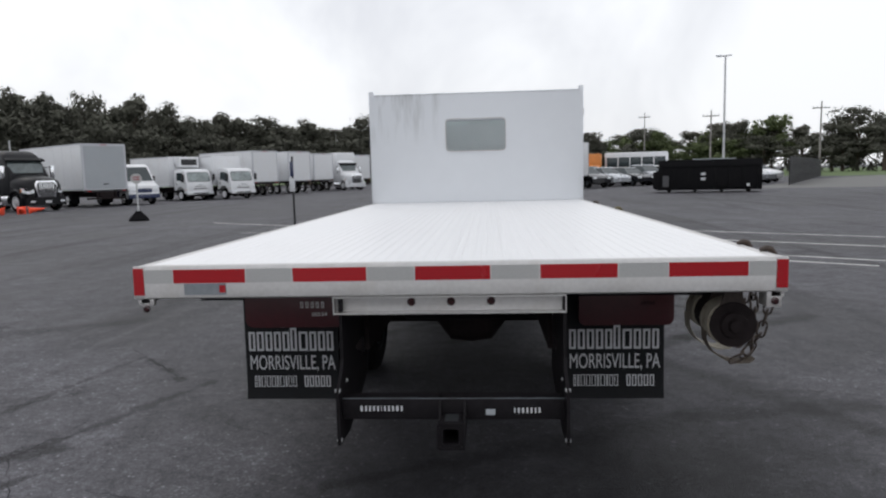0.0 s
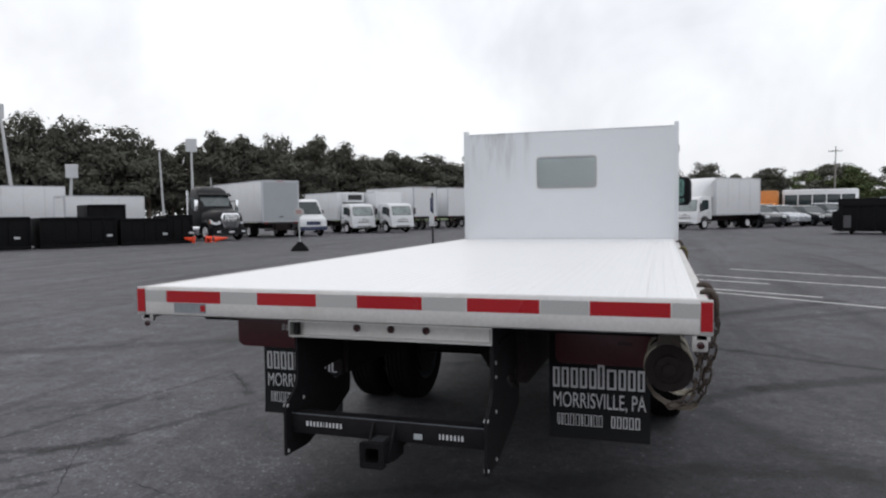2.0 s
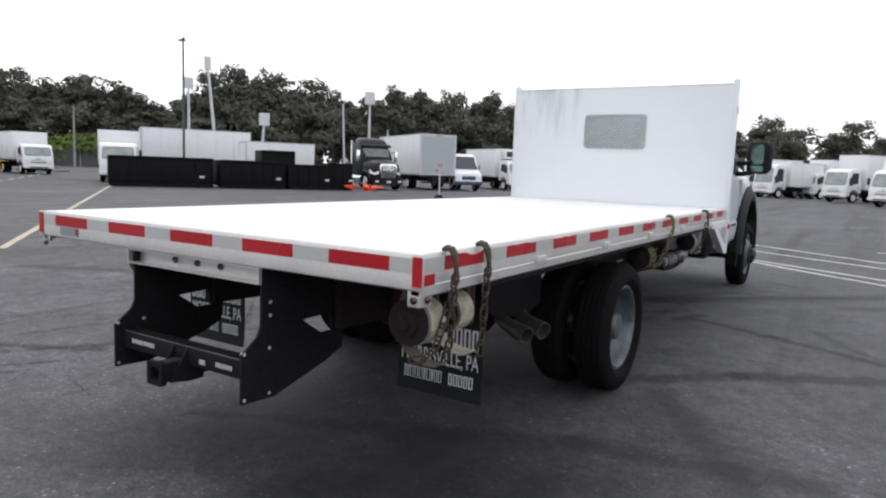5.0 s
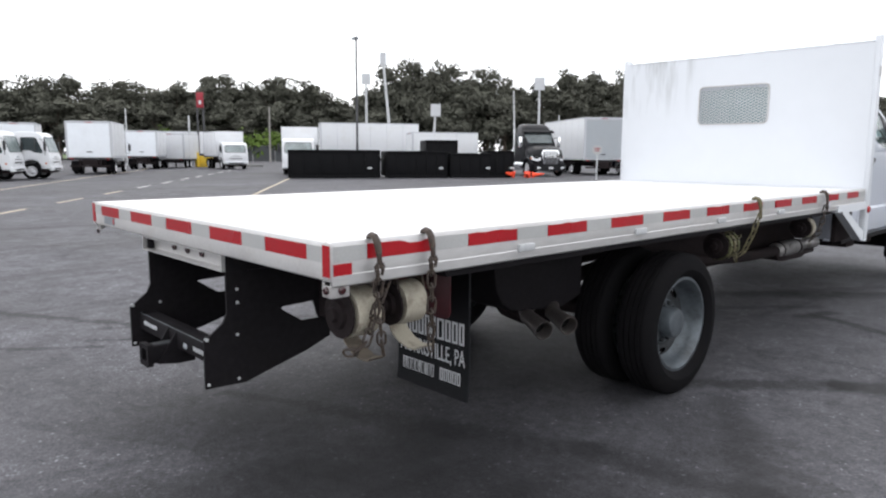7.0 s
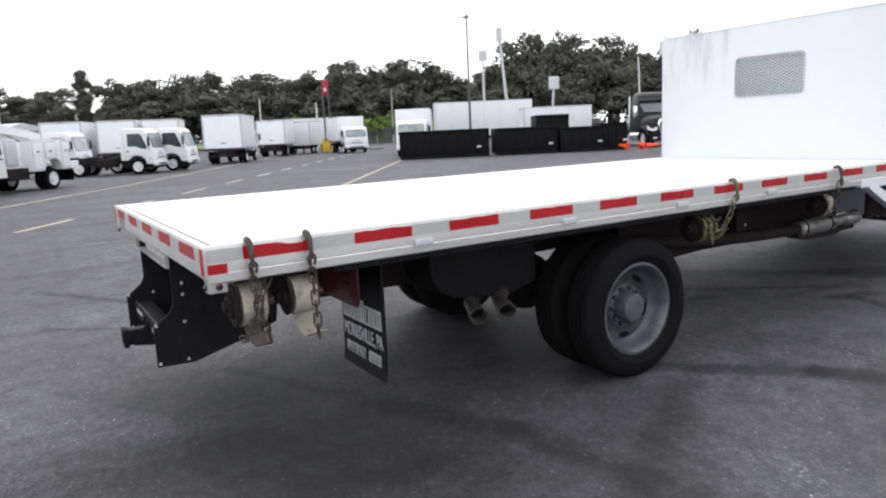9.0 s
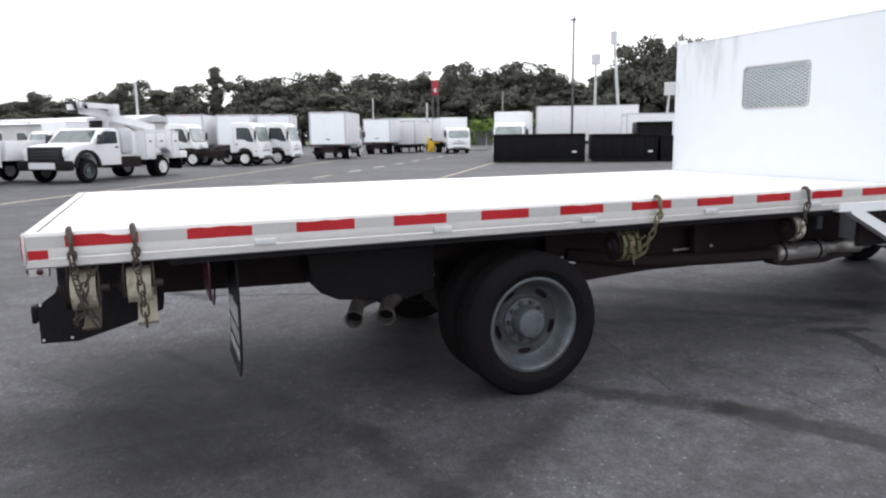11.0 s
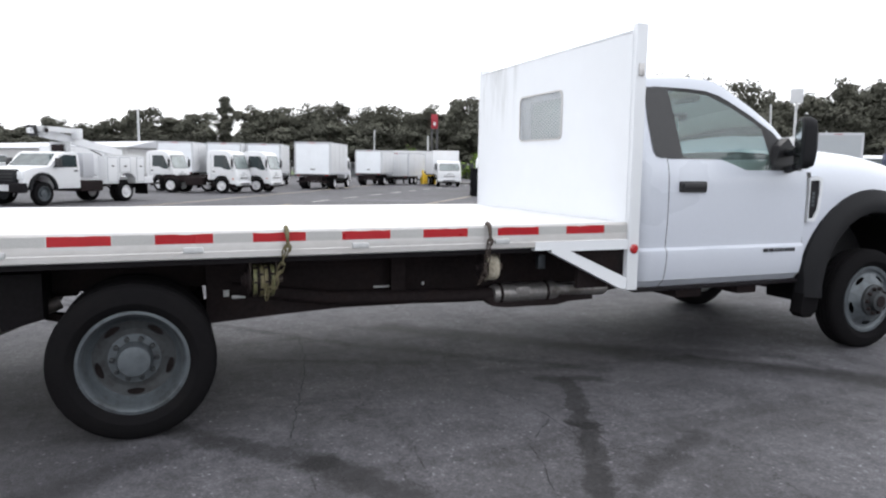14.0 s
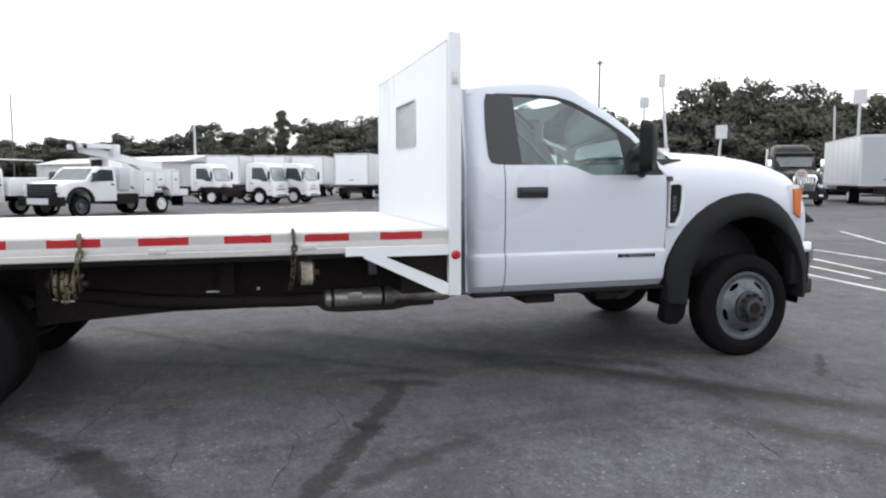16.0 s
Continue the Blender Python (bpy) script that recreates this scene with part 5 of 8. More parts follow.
        part("mirror_glass", bm, "mirror_glass", mirror)
    for z0, z1 in ((1.61, 1.62), (1.48, 1.50)):
        part("mirror_arm", tube(bmesh.new(), [(s * 0.97, 7.14, z0), (s * 1.08, 7.06, z0), (s * 1.2, 6.99, z1)], 0.03, 8), "flare", mirror)
    part("mirror_base", prism(bmesh.new(), [(6.97, 1.472), (7.27, 1.472), (7.23, 1.58), (7.11, 1.72), (7.03, 1.66)], "x", *sorted((s * 0.93, s * 1.012))), "black", mirror)

# roof: rows across the cab
rows = []
for y, zt, hw in ((5.72, 2.02, 0.80), (5.76, 2.08, 0.80), (5.86, 2.13, 0.78), (6.1, 2.16, 0.77), (6.4, 2.165, 0.77), (6.6, 2.145, 0.77), (6.72, 2.10, 0.77)):
    zt += 0.032
    rows.append([(0, y, zt + 0.012), (0.3, y, zt + 0.01), (0.52, y, zt), (0.66, y, zt - 0.014), (0.745, y, zt - 0.036)])
part("roof", loft(bmesh.new(), mirrored(rows)), "cab_paint", cab, "white cab roof")
part("clearance_lamp", loft(bmesh.new(), [[(x, y, z) for x, y in round_rect(-0.05 + i, 0.05 - i, 6.54 + i, 6.64 - i, 0.015, 2)] for z, i in ((2.165, 0), (2.205, 0.01))], ring=True), "amber", cab)
# windscreen
rows = []
for u in (0, 0.25, 0.5, 0.75, 1):
    y, z, hw = 6.72 + 0.75 * u, 2.085 - 0.50 * u, 0.70 + 0.18 * u
    rows.append([(hw * k, y + 0.10 * (1 - k * k) * 0.9, z) for k in (0, 0.35, 0.7, 0.9, 1.0)])
ws = part("windscreen", loft(bmesh.new(), mirrored(rows)), "window", cab, "tinted windscreen glass")
ws.visible_shadow = False
part("rear_pane", boxed(-0.61, 0.61, 5.737, 5.741, 1.54, 2.07), "rear_glass", cab, "rear cab window")
# cabin: floor, back wall, seat, dash, steering wheel
part("cab_floor", boxed(-0.93, 0.93, 5.76, 7.45, 0.62, 0.70), "cabin", cab)
seat = part("seat", boxed(-0.75, 0.75, 5.95, 6.5, 0.95, 1.12, bevel=0.04), "cabin", cab, "grey cloth bench seat")
part("seat_back", prism(bmesh.new(), [(5.88, 1.1), (6.05, 1.1), (5.95, 1.72), (5.82, 1.72)], "x", -0.72, 0.72, bevel=0.03), "cabin", seat)
for x in (-0.45, 0.45):
    part("headrest", boxed(x - 0.13, x + 0.13, 5.80, 5.9, 1.74, 1.9, bevel=0.03), "cabin", seat)
part("dashboard", prism(bmesh.new(), [(6.95, 0.9), (7.40, 0.9), (7.42, 1.52), (7.15, 1.56), (6.95, 1.45), (6.92, 1.2)], "x", -0.9, 0.9, bevel=0.03), "cabin", cab, "grey dashboard")
part("steering_wheel", tube(bmesh.new(), [(-0.42 + 0.19 * math.cos(t), 6.78 + 0.06 * math.sin(t), 1.42 + 0.17 * math.sin(t)) for t in [2 * math.pi * i / 20 for i in range(20)]], 0.016, 6, closed=True), "black", cab)
part("paper_slip", boxed(0.25, 0.40, 6.55, 6.56, 1.75, 1.9), "letter", cab)
part("rear_view_mirror", boxed(-0.12, 0.12, 6.86, 6.89, 1.9, 1.97, bevel=0.008), "black", cab)


# hood and wings in one skin, cut away over the wheel
def arch_z(y):
    d = 0.66 ** 2 - (y - FY) ** 2
    return 0.55 + math.sqrt(d) if d > 0 else 0.0


rows = []
for y, zt, hw in ((7.33, 1.60, 1.0), (7.42, 1.62, 1.01), (7.52, 1.635, 1.015), (7.65, 1.64, 1.02), (7.8, 1.635, 1.02), (7.95, 1.63, 1.02), (8.1, 1.62, 1.015), (8.25, 1.60, 1.005), (8.4, 1.57, 0.99), (8.52, 1.53, 0.97), (8.62, 1.48, 0.945), (8.68, 1.40, 0.93)):
    y += 0.06 * max(0.0, (y - 7.8) / 0.88)
    zb = max(0.78 if y < 7.6 else 0.9, arch_z(y))
    zb = min(zb, zt - 0.3)
    top = [(0, zt + 0.035), (0.3, zt + 0.035), (0.42, zt + 0.02), (0.52, zt + 0.02), (0.72, zt - 0.01), (0.86, zt - 0.05), (0.945, zt - 0.12), (0.985, zt - 0.2), (1.0, zt - 0.28)]
    sec = [(hw * x, y, z) for x, z in top]
    z0 = zt - 0.28
    for k in (0.33, 0.66, 1.0):
        sec.append((hw * 1.005, y, z0 + (zb - z0) * k))
    rows.append(sec)
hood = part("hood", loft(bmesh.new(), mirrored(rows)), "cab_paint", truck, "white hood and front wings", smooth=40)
part("cowl", boxed(-0.88, 0.88, 7.30, 7.55, 1.52, 1.60, bevel=0.02), "black", truck)
# front: grille, lamps, bumper
grille = part("grille", prism(bmesh.new(), round_rect(-0.68, 0.68, 0.98, 1.40, 0.06, 4), "y", 8.63, 8.83, bevel=0.01), "chrome", truck, "chrome grille with bars")
for k in range(4):
    part("grille_bar", boxed(-0.6, 0.6, 8.83, 8.845, 1.04 + 0.085 * k, 1.075 + 0.085 * k, bevel=0.005), "black", grille)
for s in (1, -1):
    lamp = part("headlight", loft(bmesh.new(), [[(s * x, y, z) for x, y, z in ((0.70, 8.78 + d, 1.38), (0.86, 8.74 + d, 1.39), (0.965, 8.58 + d, 1.39), (0.975, 8.56 + d, 1.16), (0.88, 8.73 + d, 1.06), (0.70, 8.79 + d, 1.06))] for d in (0.045, -0.06)], ring=True), "lamp_lens", truck, "clear headlight")
    part("turn_signal", loft(bmesh.new(), [[(s * x, y, z) for x, y, z in ((0.95 + e, 8.66, 1.365), (0.975 + e, 8.56, 1.355), (0.985 + e, 8.57, 1.16), (0.968 + e, 8.645, 1.11))] for e in (0.012, -0.05)], ring=True), "amber", lamp, "amber turn signal at the wing corner")
    # wheel arch flare
    rows = []
    for i in range(21):
        a = radians(-6 + 192 * i / 20)
        c, sn = math.cos(a), math.sin(a)
        ri, ro = 0.565, 0.735
        if sn < 0.2:
            ro = 0.70
        yo, zo = FY + ro * c * (0.86 if c > 0 else 1.03), 0.55 + ro * sn * 1.06
        yi, zi = FY + ri * c * (0.93 if c > 0 else 1.0), 0.52 + ri * sn * (1.1 if sn > 0 else 1.0)
        rows.append([(s * 0.90, yi, zi), (s * 1.085, yi, zi), (s * 1.10, yi + (yo - yi) * 0.12, zi + (zo - zi) * 0.12), (s * 1.085, yi + (yo - yi) * 0.6, zi + (zo - zi) * 0.6), (s * 1.045, yo, zo), (s * 0.96, yo, zo)])
    part("wheel_flare", loft(bmesh.new(), rows, cap=True, ring=True), "flare", truck, "wide dark grey plastic wheel flare", smooth=50)
    rows = [[(s * 0.55, FY + 0.585 * math.cos(a), 0.5 + 0.60 * math.sin(a)), (s * 1.0, FY + 0.585 * math.cos(a), 0.5 + 0.60 * math.sin(a))] for a in [radians(-10 + 200 * i / 16) for i in range(17)]]
    part("wheel_liner", loft(bmesh.new(), rows), "rubber", truck)
    part("liner_wall", boxed(*sorted((s * 0.5, s * 0.56)), 7.45, 8.66, 0.55, 1.3), "black", truck)
    part("front_flap", prism(bmesh.new(), [(7.36, 0.62), (7.54, 0.62), (7.5, 0.36), (7.44, 0.30), (7.36, 0.30), (7.32, 0.34)], "x", *sorted((s * 0.94, s * 1.05)), bevel=0.006), "rubber", truck, "black mud guard behind the front wheel")
    # vent badge on the wing; its chrome shine is painted as a pale colour
    vent = part("wing_vent", frame_plate(bmesh.new(), [(7.335, 1.42), (7.43, 1.43), (7.468, 1.41), (7.472, 1.30), (7.455, 1.15), (7.41, 1.075), (7.335, 1.075), (7.335, 1.25)], [(7.342, 1.395), (7.42, 1.40), (7.443, 1.385), (7.446, 1.30), (7.432, 1.17), (7.395, 1.10), (7.342, 1.10), (7.342, 1.25)], "x", *sorted((s * 1.0, s * 1.04))), "lamp_lens", truck, "chrome wing vent trim coloured pale for its shine")
    part("vent_panel", prism(bmesh.new(), [(7.34, 1.398), (7.42, 1.402), (7.446, 1.386), (7.446, 1.30), (7.434, 1.17), (7.396, 1.098), (7.34, 1.098)], "x", *sorted((s * 1.0, s * 1.028))), "tractor_paint", vent)
    bars("vent_badge", [0.02, 0.022, 0.022, 0.022], 0.03, "rim", vent, pose(s * 1.0295, 7.405, 1.25, 90, 0, 90 * s) @ pose(0, 0, 0, 0, 0, 90), 0.3)
bumper = part("bumper", loft(bmesh.new(), mirrored([[(0, 8.94 - i, z), (0.5, 8.93 - i, z), (0.85, 8.86 - i, z), (0.98, 8.80 - i, z), (1.045 - i * 0.3, 8.71 - i, z), (1.055 - i * 0.3, 8.60, z)] for z, i in ((0.68, 0.05), (0.73, 0.0), (0.84, 0.0), (0.90, 0.02), (0.92, 0.06))])), "bumper_steel", truck, "bright metal front bumper", smooth=50)
part("bumper_valance", boxed(-0.95, 0.95, 8.6, 8.84, 0.46, 0.60, bevel=0.03), "black", bumper)
part("bumper_end", boxed(0.96, 1.06, 8.5, 8.69, 0.56, 0.84, bevel=0.03), "steel_black", bumper)
part("bumper_end", boxed(-1.06, -0.96, 8.5, 8.69, 0.56, 0.84, bevel=0.03), "steel_black", bumper)
part("engine_block", boxed(-0.4, 0.4, 7.3, 8.5, 0.55, 1.2, bevel=0.05), "black", truck)
part("front_crossmember", boxed(-0.62, 0.62, 7.5, 8.5, 0.5, 0.6), "chassis", truck)
part("transmission", boxed(-0.25, 0.25, 6.0, 7.4, 0.5, 0.8, bevel=0.05), "chassis", truck)
part("body_mount", boxed(0.5, 0.9, 6.2, 6.45, 0.5, 0.6, bevel=0.02), "chassis", truck)
part("body_mount", boxed(0.5, 0.9, 6.8, 7.0, 0.5, 0.6, bevel=0.02), "chassis", truck)
# winches are bolted under the side rail: spool, strap, end plates
def winch(y, x, z, r, parent, roll_len, strap_mat="strap", full=0.11, cheek=0.98):
    w = part("strap_winch", tube(bmesh.new(), [(x, y - roll_len / 2 - 0.05, z), (x, y + roll_len / 2 + 0.05, z)], 0.02, 10), "rust", parent, "strap winch with rolled cream webbing under the rail")
    rnd = random.Random(int(y * 100))
    prof = [(0.02, -roll_len / 2)]
    for k in range(9):
        prof.append((full * (0.97 + 0.04 * rnd.random()), -roll_len / 2 + roll_len * k / 8))
    prof.append((0.02, roll_len / 2))
    part("webbing_roll", lathe(bmesh.new(), prof, pose(x, y, z, 0, 0, 90), 26), strap_mat, w, "roll of dirty cream webbing")
    for e in (-1, 1):
        part("end_plate", prism(bmesh.new(), [(x - 0.055, z - 0.05), (x + 0.055, z - 0.05), (x + 0.06, z + 0.03), (x + 0.03, 0.965), (x - 0.03, 0.965), (x - 0.06, z + 0.03)], "y", y + e * (roll_len / 2 + 0.012) - 0.004, y + e * (roll_len / 2 + 0.012) + 0.004), "rust", w)
    part("winch_drum", lathe(bmesh.new(), [(full * cheek, -0.004), (full * cheek, 0.004), (full * 0.6 * cheek, 0.006), (full * 0.55 * cheek, 0.02), (full * 0.3, 0.024), (full * 0.25, 0.04)], pose(x, y - roll_len / 2 - 0.02, z, 0, 0, -90), 18), "chassis", w)
    # turns of webbing that stand proud at the end of the roll
    for q, (ra, rb, mt) in enumerate(((0.99, 0.93, "strap_brown"), (0.9, 0.86, "strap"), (0.83, 0.78, "strap_brown"))):
        if cheek < rb:
            part("webbing_turn", lathe(bmesh.new(), [(full * ra, 0.0), (full * ra, 0.006 - 0.001 * q), (full * rb, 0.006 - 0.001 * q), (full * rb, 0.0)], pose(x, y - roll_len / 2 - 0.001, z, 0, 0, -90), 24, close=True), mt, w)
    return w


winch(0.19, 1.08, 0.835, 0.1, truck, 0.10, full=0.092, cheek=0.97)
winch(0.415, 1.08, 0.838, 0.1, truck, 0.10, full=0.084, cheek=0.97)
w3 = winch(3.14, 1.06, 0.815, 0.1, truck, 0.12, "chassis", full=0.088)
for k in range(4):
    part("webbing_turn", lathe(bmesh.new(), [(0.086, -0.011), (0.094 + 0.003 * (k % 2), -0.009), (0.094 + 0.003 * (k % 2), 0.009), (0.086, 0.011)], pose(1.06, 3.095 + 0.03 * k, 0.815, 0, 0, 90) @ pose(0, 0, 0, 0, 0, 6 * (k % 2) - 3), 26), "brass" if k % 3 else "webbing_dark", w3)
    for j in range(7):
        an = j * 0.9 + k * 0.45
        part("webbing_mark", boxed(-0.006, 0.006, -0.012, 0.012, 0.0, 0.004), "chassis", w3).matrix_basis = Matrix.Translation((1.06 + 0.096 * math.cos(an), 3.095 + 0.03 * k, 0.815 + 0.096 * math.sin(an))) @ Matrix.Rotation(math.pi / 2 - an, 4, "Y")
winch(4.56, 1.06, 0.83, 0.1, truck, 0.075, full=0.085)
# loose ends of webbing
for y0, wd, mt in ((0.19, 0.07, "strap_brown"), (0.42, 0.085, "strap")):
    pts = [(0.996, 0.82), (1.0, 0.76), (1.025, 0.715), (1.07, 0.685), (1.12, 0.67), (1.165, 0.672), (1.185, 0.686)]
    bm = bmesh.new()
    loft(bm, [[(x, y0 - wd / 2 + 0.02, z), (x, y0 + wd / 2 + 0.02, z), (x, y0 + wd / 2 + 0.02, z - 0.006), (x, y0 - wd / 2 + 0.02, z - 0.006)] for x, z in pts], ring=True)
    part("webbing_end", bm, mt, truck, "loose end of dirty cream webbing" if mt == "strap" else "loose end of soiled brown webbing")


# ---- chains hooked over the side rail ----
link_bm = bmesh.new()
lp = []
for i in range(14):
    t = 2 * math.pi * i / 14
    lp.append((0.0, 0.0155 * math.cos(t), 0.019 * math.sin(t) + (0.016 if math.sin(t) > 0 else -0.016)))
tube(link_bm, lp, 0.0046, 6, closed=True)
LINK = mesh_of("chain_link", link_bm, M["rust"])
link_bm = bmesh.new()
tube(link_bm, lp, 0.0042, 6, closed=True)
LINK_Y = mesh_of("chain_link", link_bm, M["brass"])


def chain(name, label, path, mesh, mat, hook=True):
    """A hanging chain along points; it starts with a flat hook over the rail."""
    root = thing(name, label, "chain", pose(*path[0]), group="tie-down chains")
    base = Vector(path[0])
    if hook:
        x, y, z = 0, 0, 0
        part("hook", tube(bmesh.new(), [(-0.022, 0, -0.012), (-0.018, 0, 0.004), (-0.002, 0, 0.01), (0.015, 0, 0.006), (0.027, 0.002, -0.012), (0.033, 0.004, -0.045), (0.034, 0.006, -0.08), (0.033, 0.006, -0.1)], [0.007, 0.01, 0.0125, 0.0135, 0.0135, 0.0115, 0.01, 0.008], 10), mat, root, "rusty iron grab hook")
        for q in (-1, 1):
            part("clevis_cheek", tube(bmesh.new(), [(0.034, 0.006 + q * 0.012, -0.082), (0.034, 0.006 + q * 0.014, -0.105), (0.033, 0.006 + q * 0.01, -0.125)], [0.006, 0.007, 0.005], 8), mat, root)
        part("clevis_pin", tube(bmesh.new(), [(0.034, -0.014, -0.095), (0.034, 0.026, -0.095)], 0.006, 8), mat, root)
    pts = [Vector(p) - base for p in path]
    seg, total = [], 0.0
    for a, b in zip(pts, pts[1:]):
        seg.append((total, a, b))
        total += (b - a).length
    d, k = (0.125 if hook else 0.03), 0
    while d < total:
        for t0, a, b in reversed(seg):
            if d >= t0:
                break
        v = (b - a).normalized()
        p = a + v * (d - t0)
        q = v.to_track_quat("-Z", "Y").to_matrix().to_4x4()
        o = new("chain_link", mesh)
        o.parent = root
        o.matrix_basis = Matrix.Translation(p) @ q @ pose(0, 0, 0, 0, 0, 90 * (k % 2) + 20)
        d += 0.05
        k += 1
    return root


chain("rail_chain", "rusty iron chain hooked over the side rail", [(1.215, 0.165, 1.115), (1.245, 0.165, 1.02), (1.235, 0.175, 0.9), (1.215, 0.20, 0.78), (1.18, 0.235, 0.70)], LINK, "rust")
chain("rail_chain", "rusty iron chain hooked over the side rail", [(1.215, 0.41, 1.115), (1.245, 0.41, 1.02), (1.235, 0.42, 0.9), (1.225, 0.43, 0.78), (1.215, 0.435, 0.69)], LINK, "rust")
chain("rail_chain", "yellow zinc chain hooked over the side rail", [(1.215, 3.25, 1.115), (1.245, 3.25, 1.02), (1.225, 3.22, 0.9), (1.19, 3.18, 0.78), (1.15, 3.15, 0.74), (1.12, 3.16, 0.82), (1.13, 3.22, 0.86)], LINK_Y, "brass")
chain("rail_chain", "rusty iron chain hooked over the side rail", [(1.215, 4.47, 1.115), (1.245, 4.47, 1.02), (1.225, 4.47, 0.9), (1.20, 4.46, 0.80), (1.15, 4.45, 0.74)], LINK, "rust")
# slack end gathered under the rear corner
chain("slack_chain", "rusty chain hanging slack beside the strap winches", [(1.20, 0.25, 0.97), (1.19, 0.20, 0.86), (1.17, 0.17, 0.74), (1.13, 0.15, 0.70), (1.08, 0.14, 0.685)], LINK, "rust", hook=False)



# ---- parked vehicles of the yard ----
FAR_TYRE = mesh_of("tyre", lathe(bmesh.new(), [(0.24, -0.005), (0.34, 0.0), (0.385, -0.02), (0.4, -0.05), (0.4, -0.19), (0.38, -0.22), (0.24, -0.225)], Matrix(), 24, close=True), M["rubber"])
FAR_RIM = mesh_of("rim", lathe(bmesh.new(), [(0.245, -0.2), (0.235, -0.02), (0.25, 0.0), (0.235, 0.002), (0.21, -0.03), (0.13, -0.05), (0.12, 0.0), (0.07, 0.02)], Matrix(), 20), M["rim_white"])
FAR_RIM_DARK = mesh_of("rim", lathe(bmesh.new(), [(0.245, -0.2), (0.235, -0.02), (0.25, 0.0), (0.235, 0.002), (0.21, -0.09), (0.12, -0.1), (0.11, -0.03), (0.06, -0.02)], Matrix(), 20), M["rim"])


def far_wheel(parent, x, y, r=0.4, dark=False):
    """A plain wheel under a thing; it looks away from the middle."""
    s = r / 0.4
    m = Matrix.Translation((x, y, r)) @ pose(0, 0, 0, 0, 0, 0 if x > 0 else 180) @ Matrix.Diagonal((1, s, s, 1))
    w = new("wheel", FAR_TYRE)
    w.parent, w.matrix_basis = parent, m
    rim = new("rim", FAR_RIM_DARK if dark else FAR_RIM)
    rim.parent = w
    return w


def facing(x, y, phi):
    """The pose of a thing on the ground whose front looks along phi, degrees from +x."""
    return pose(x, y, 0, 0, 0, phi - 90)


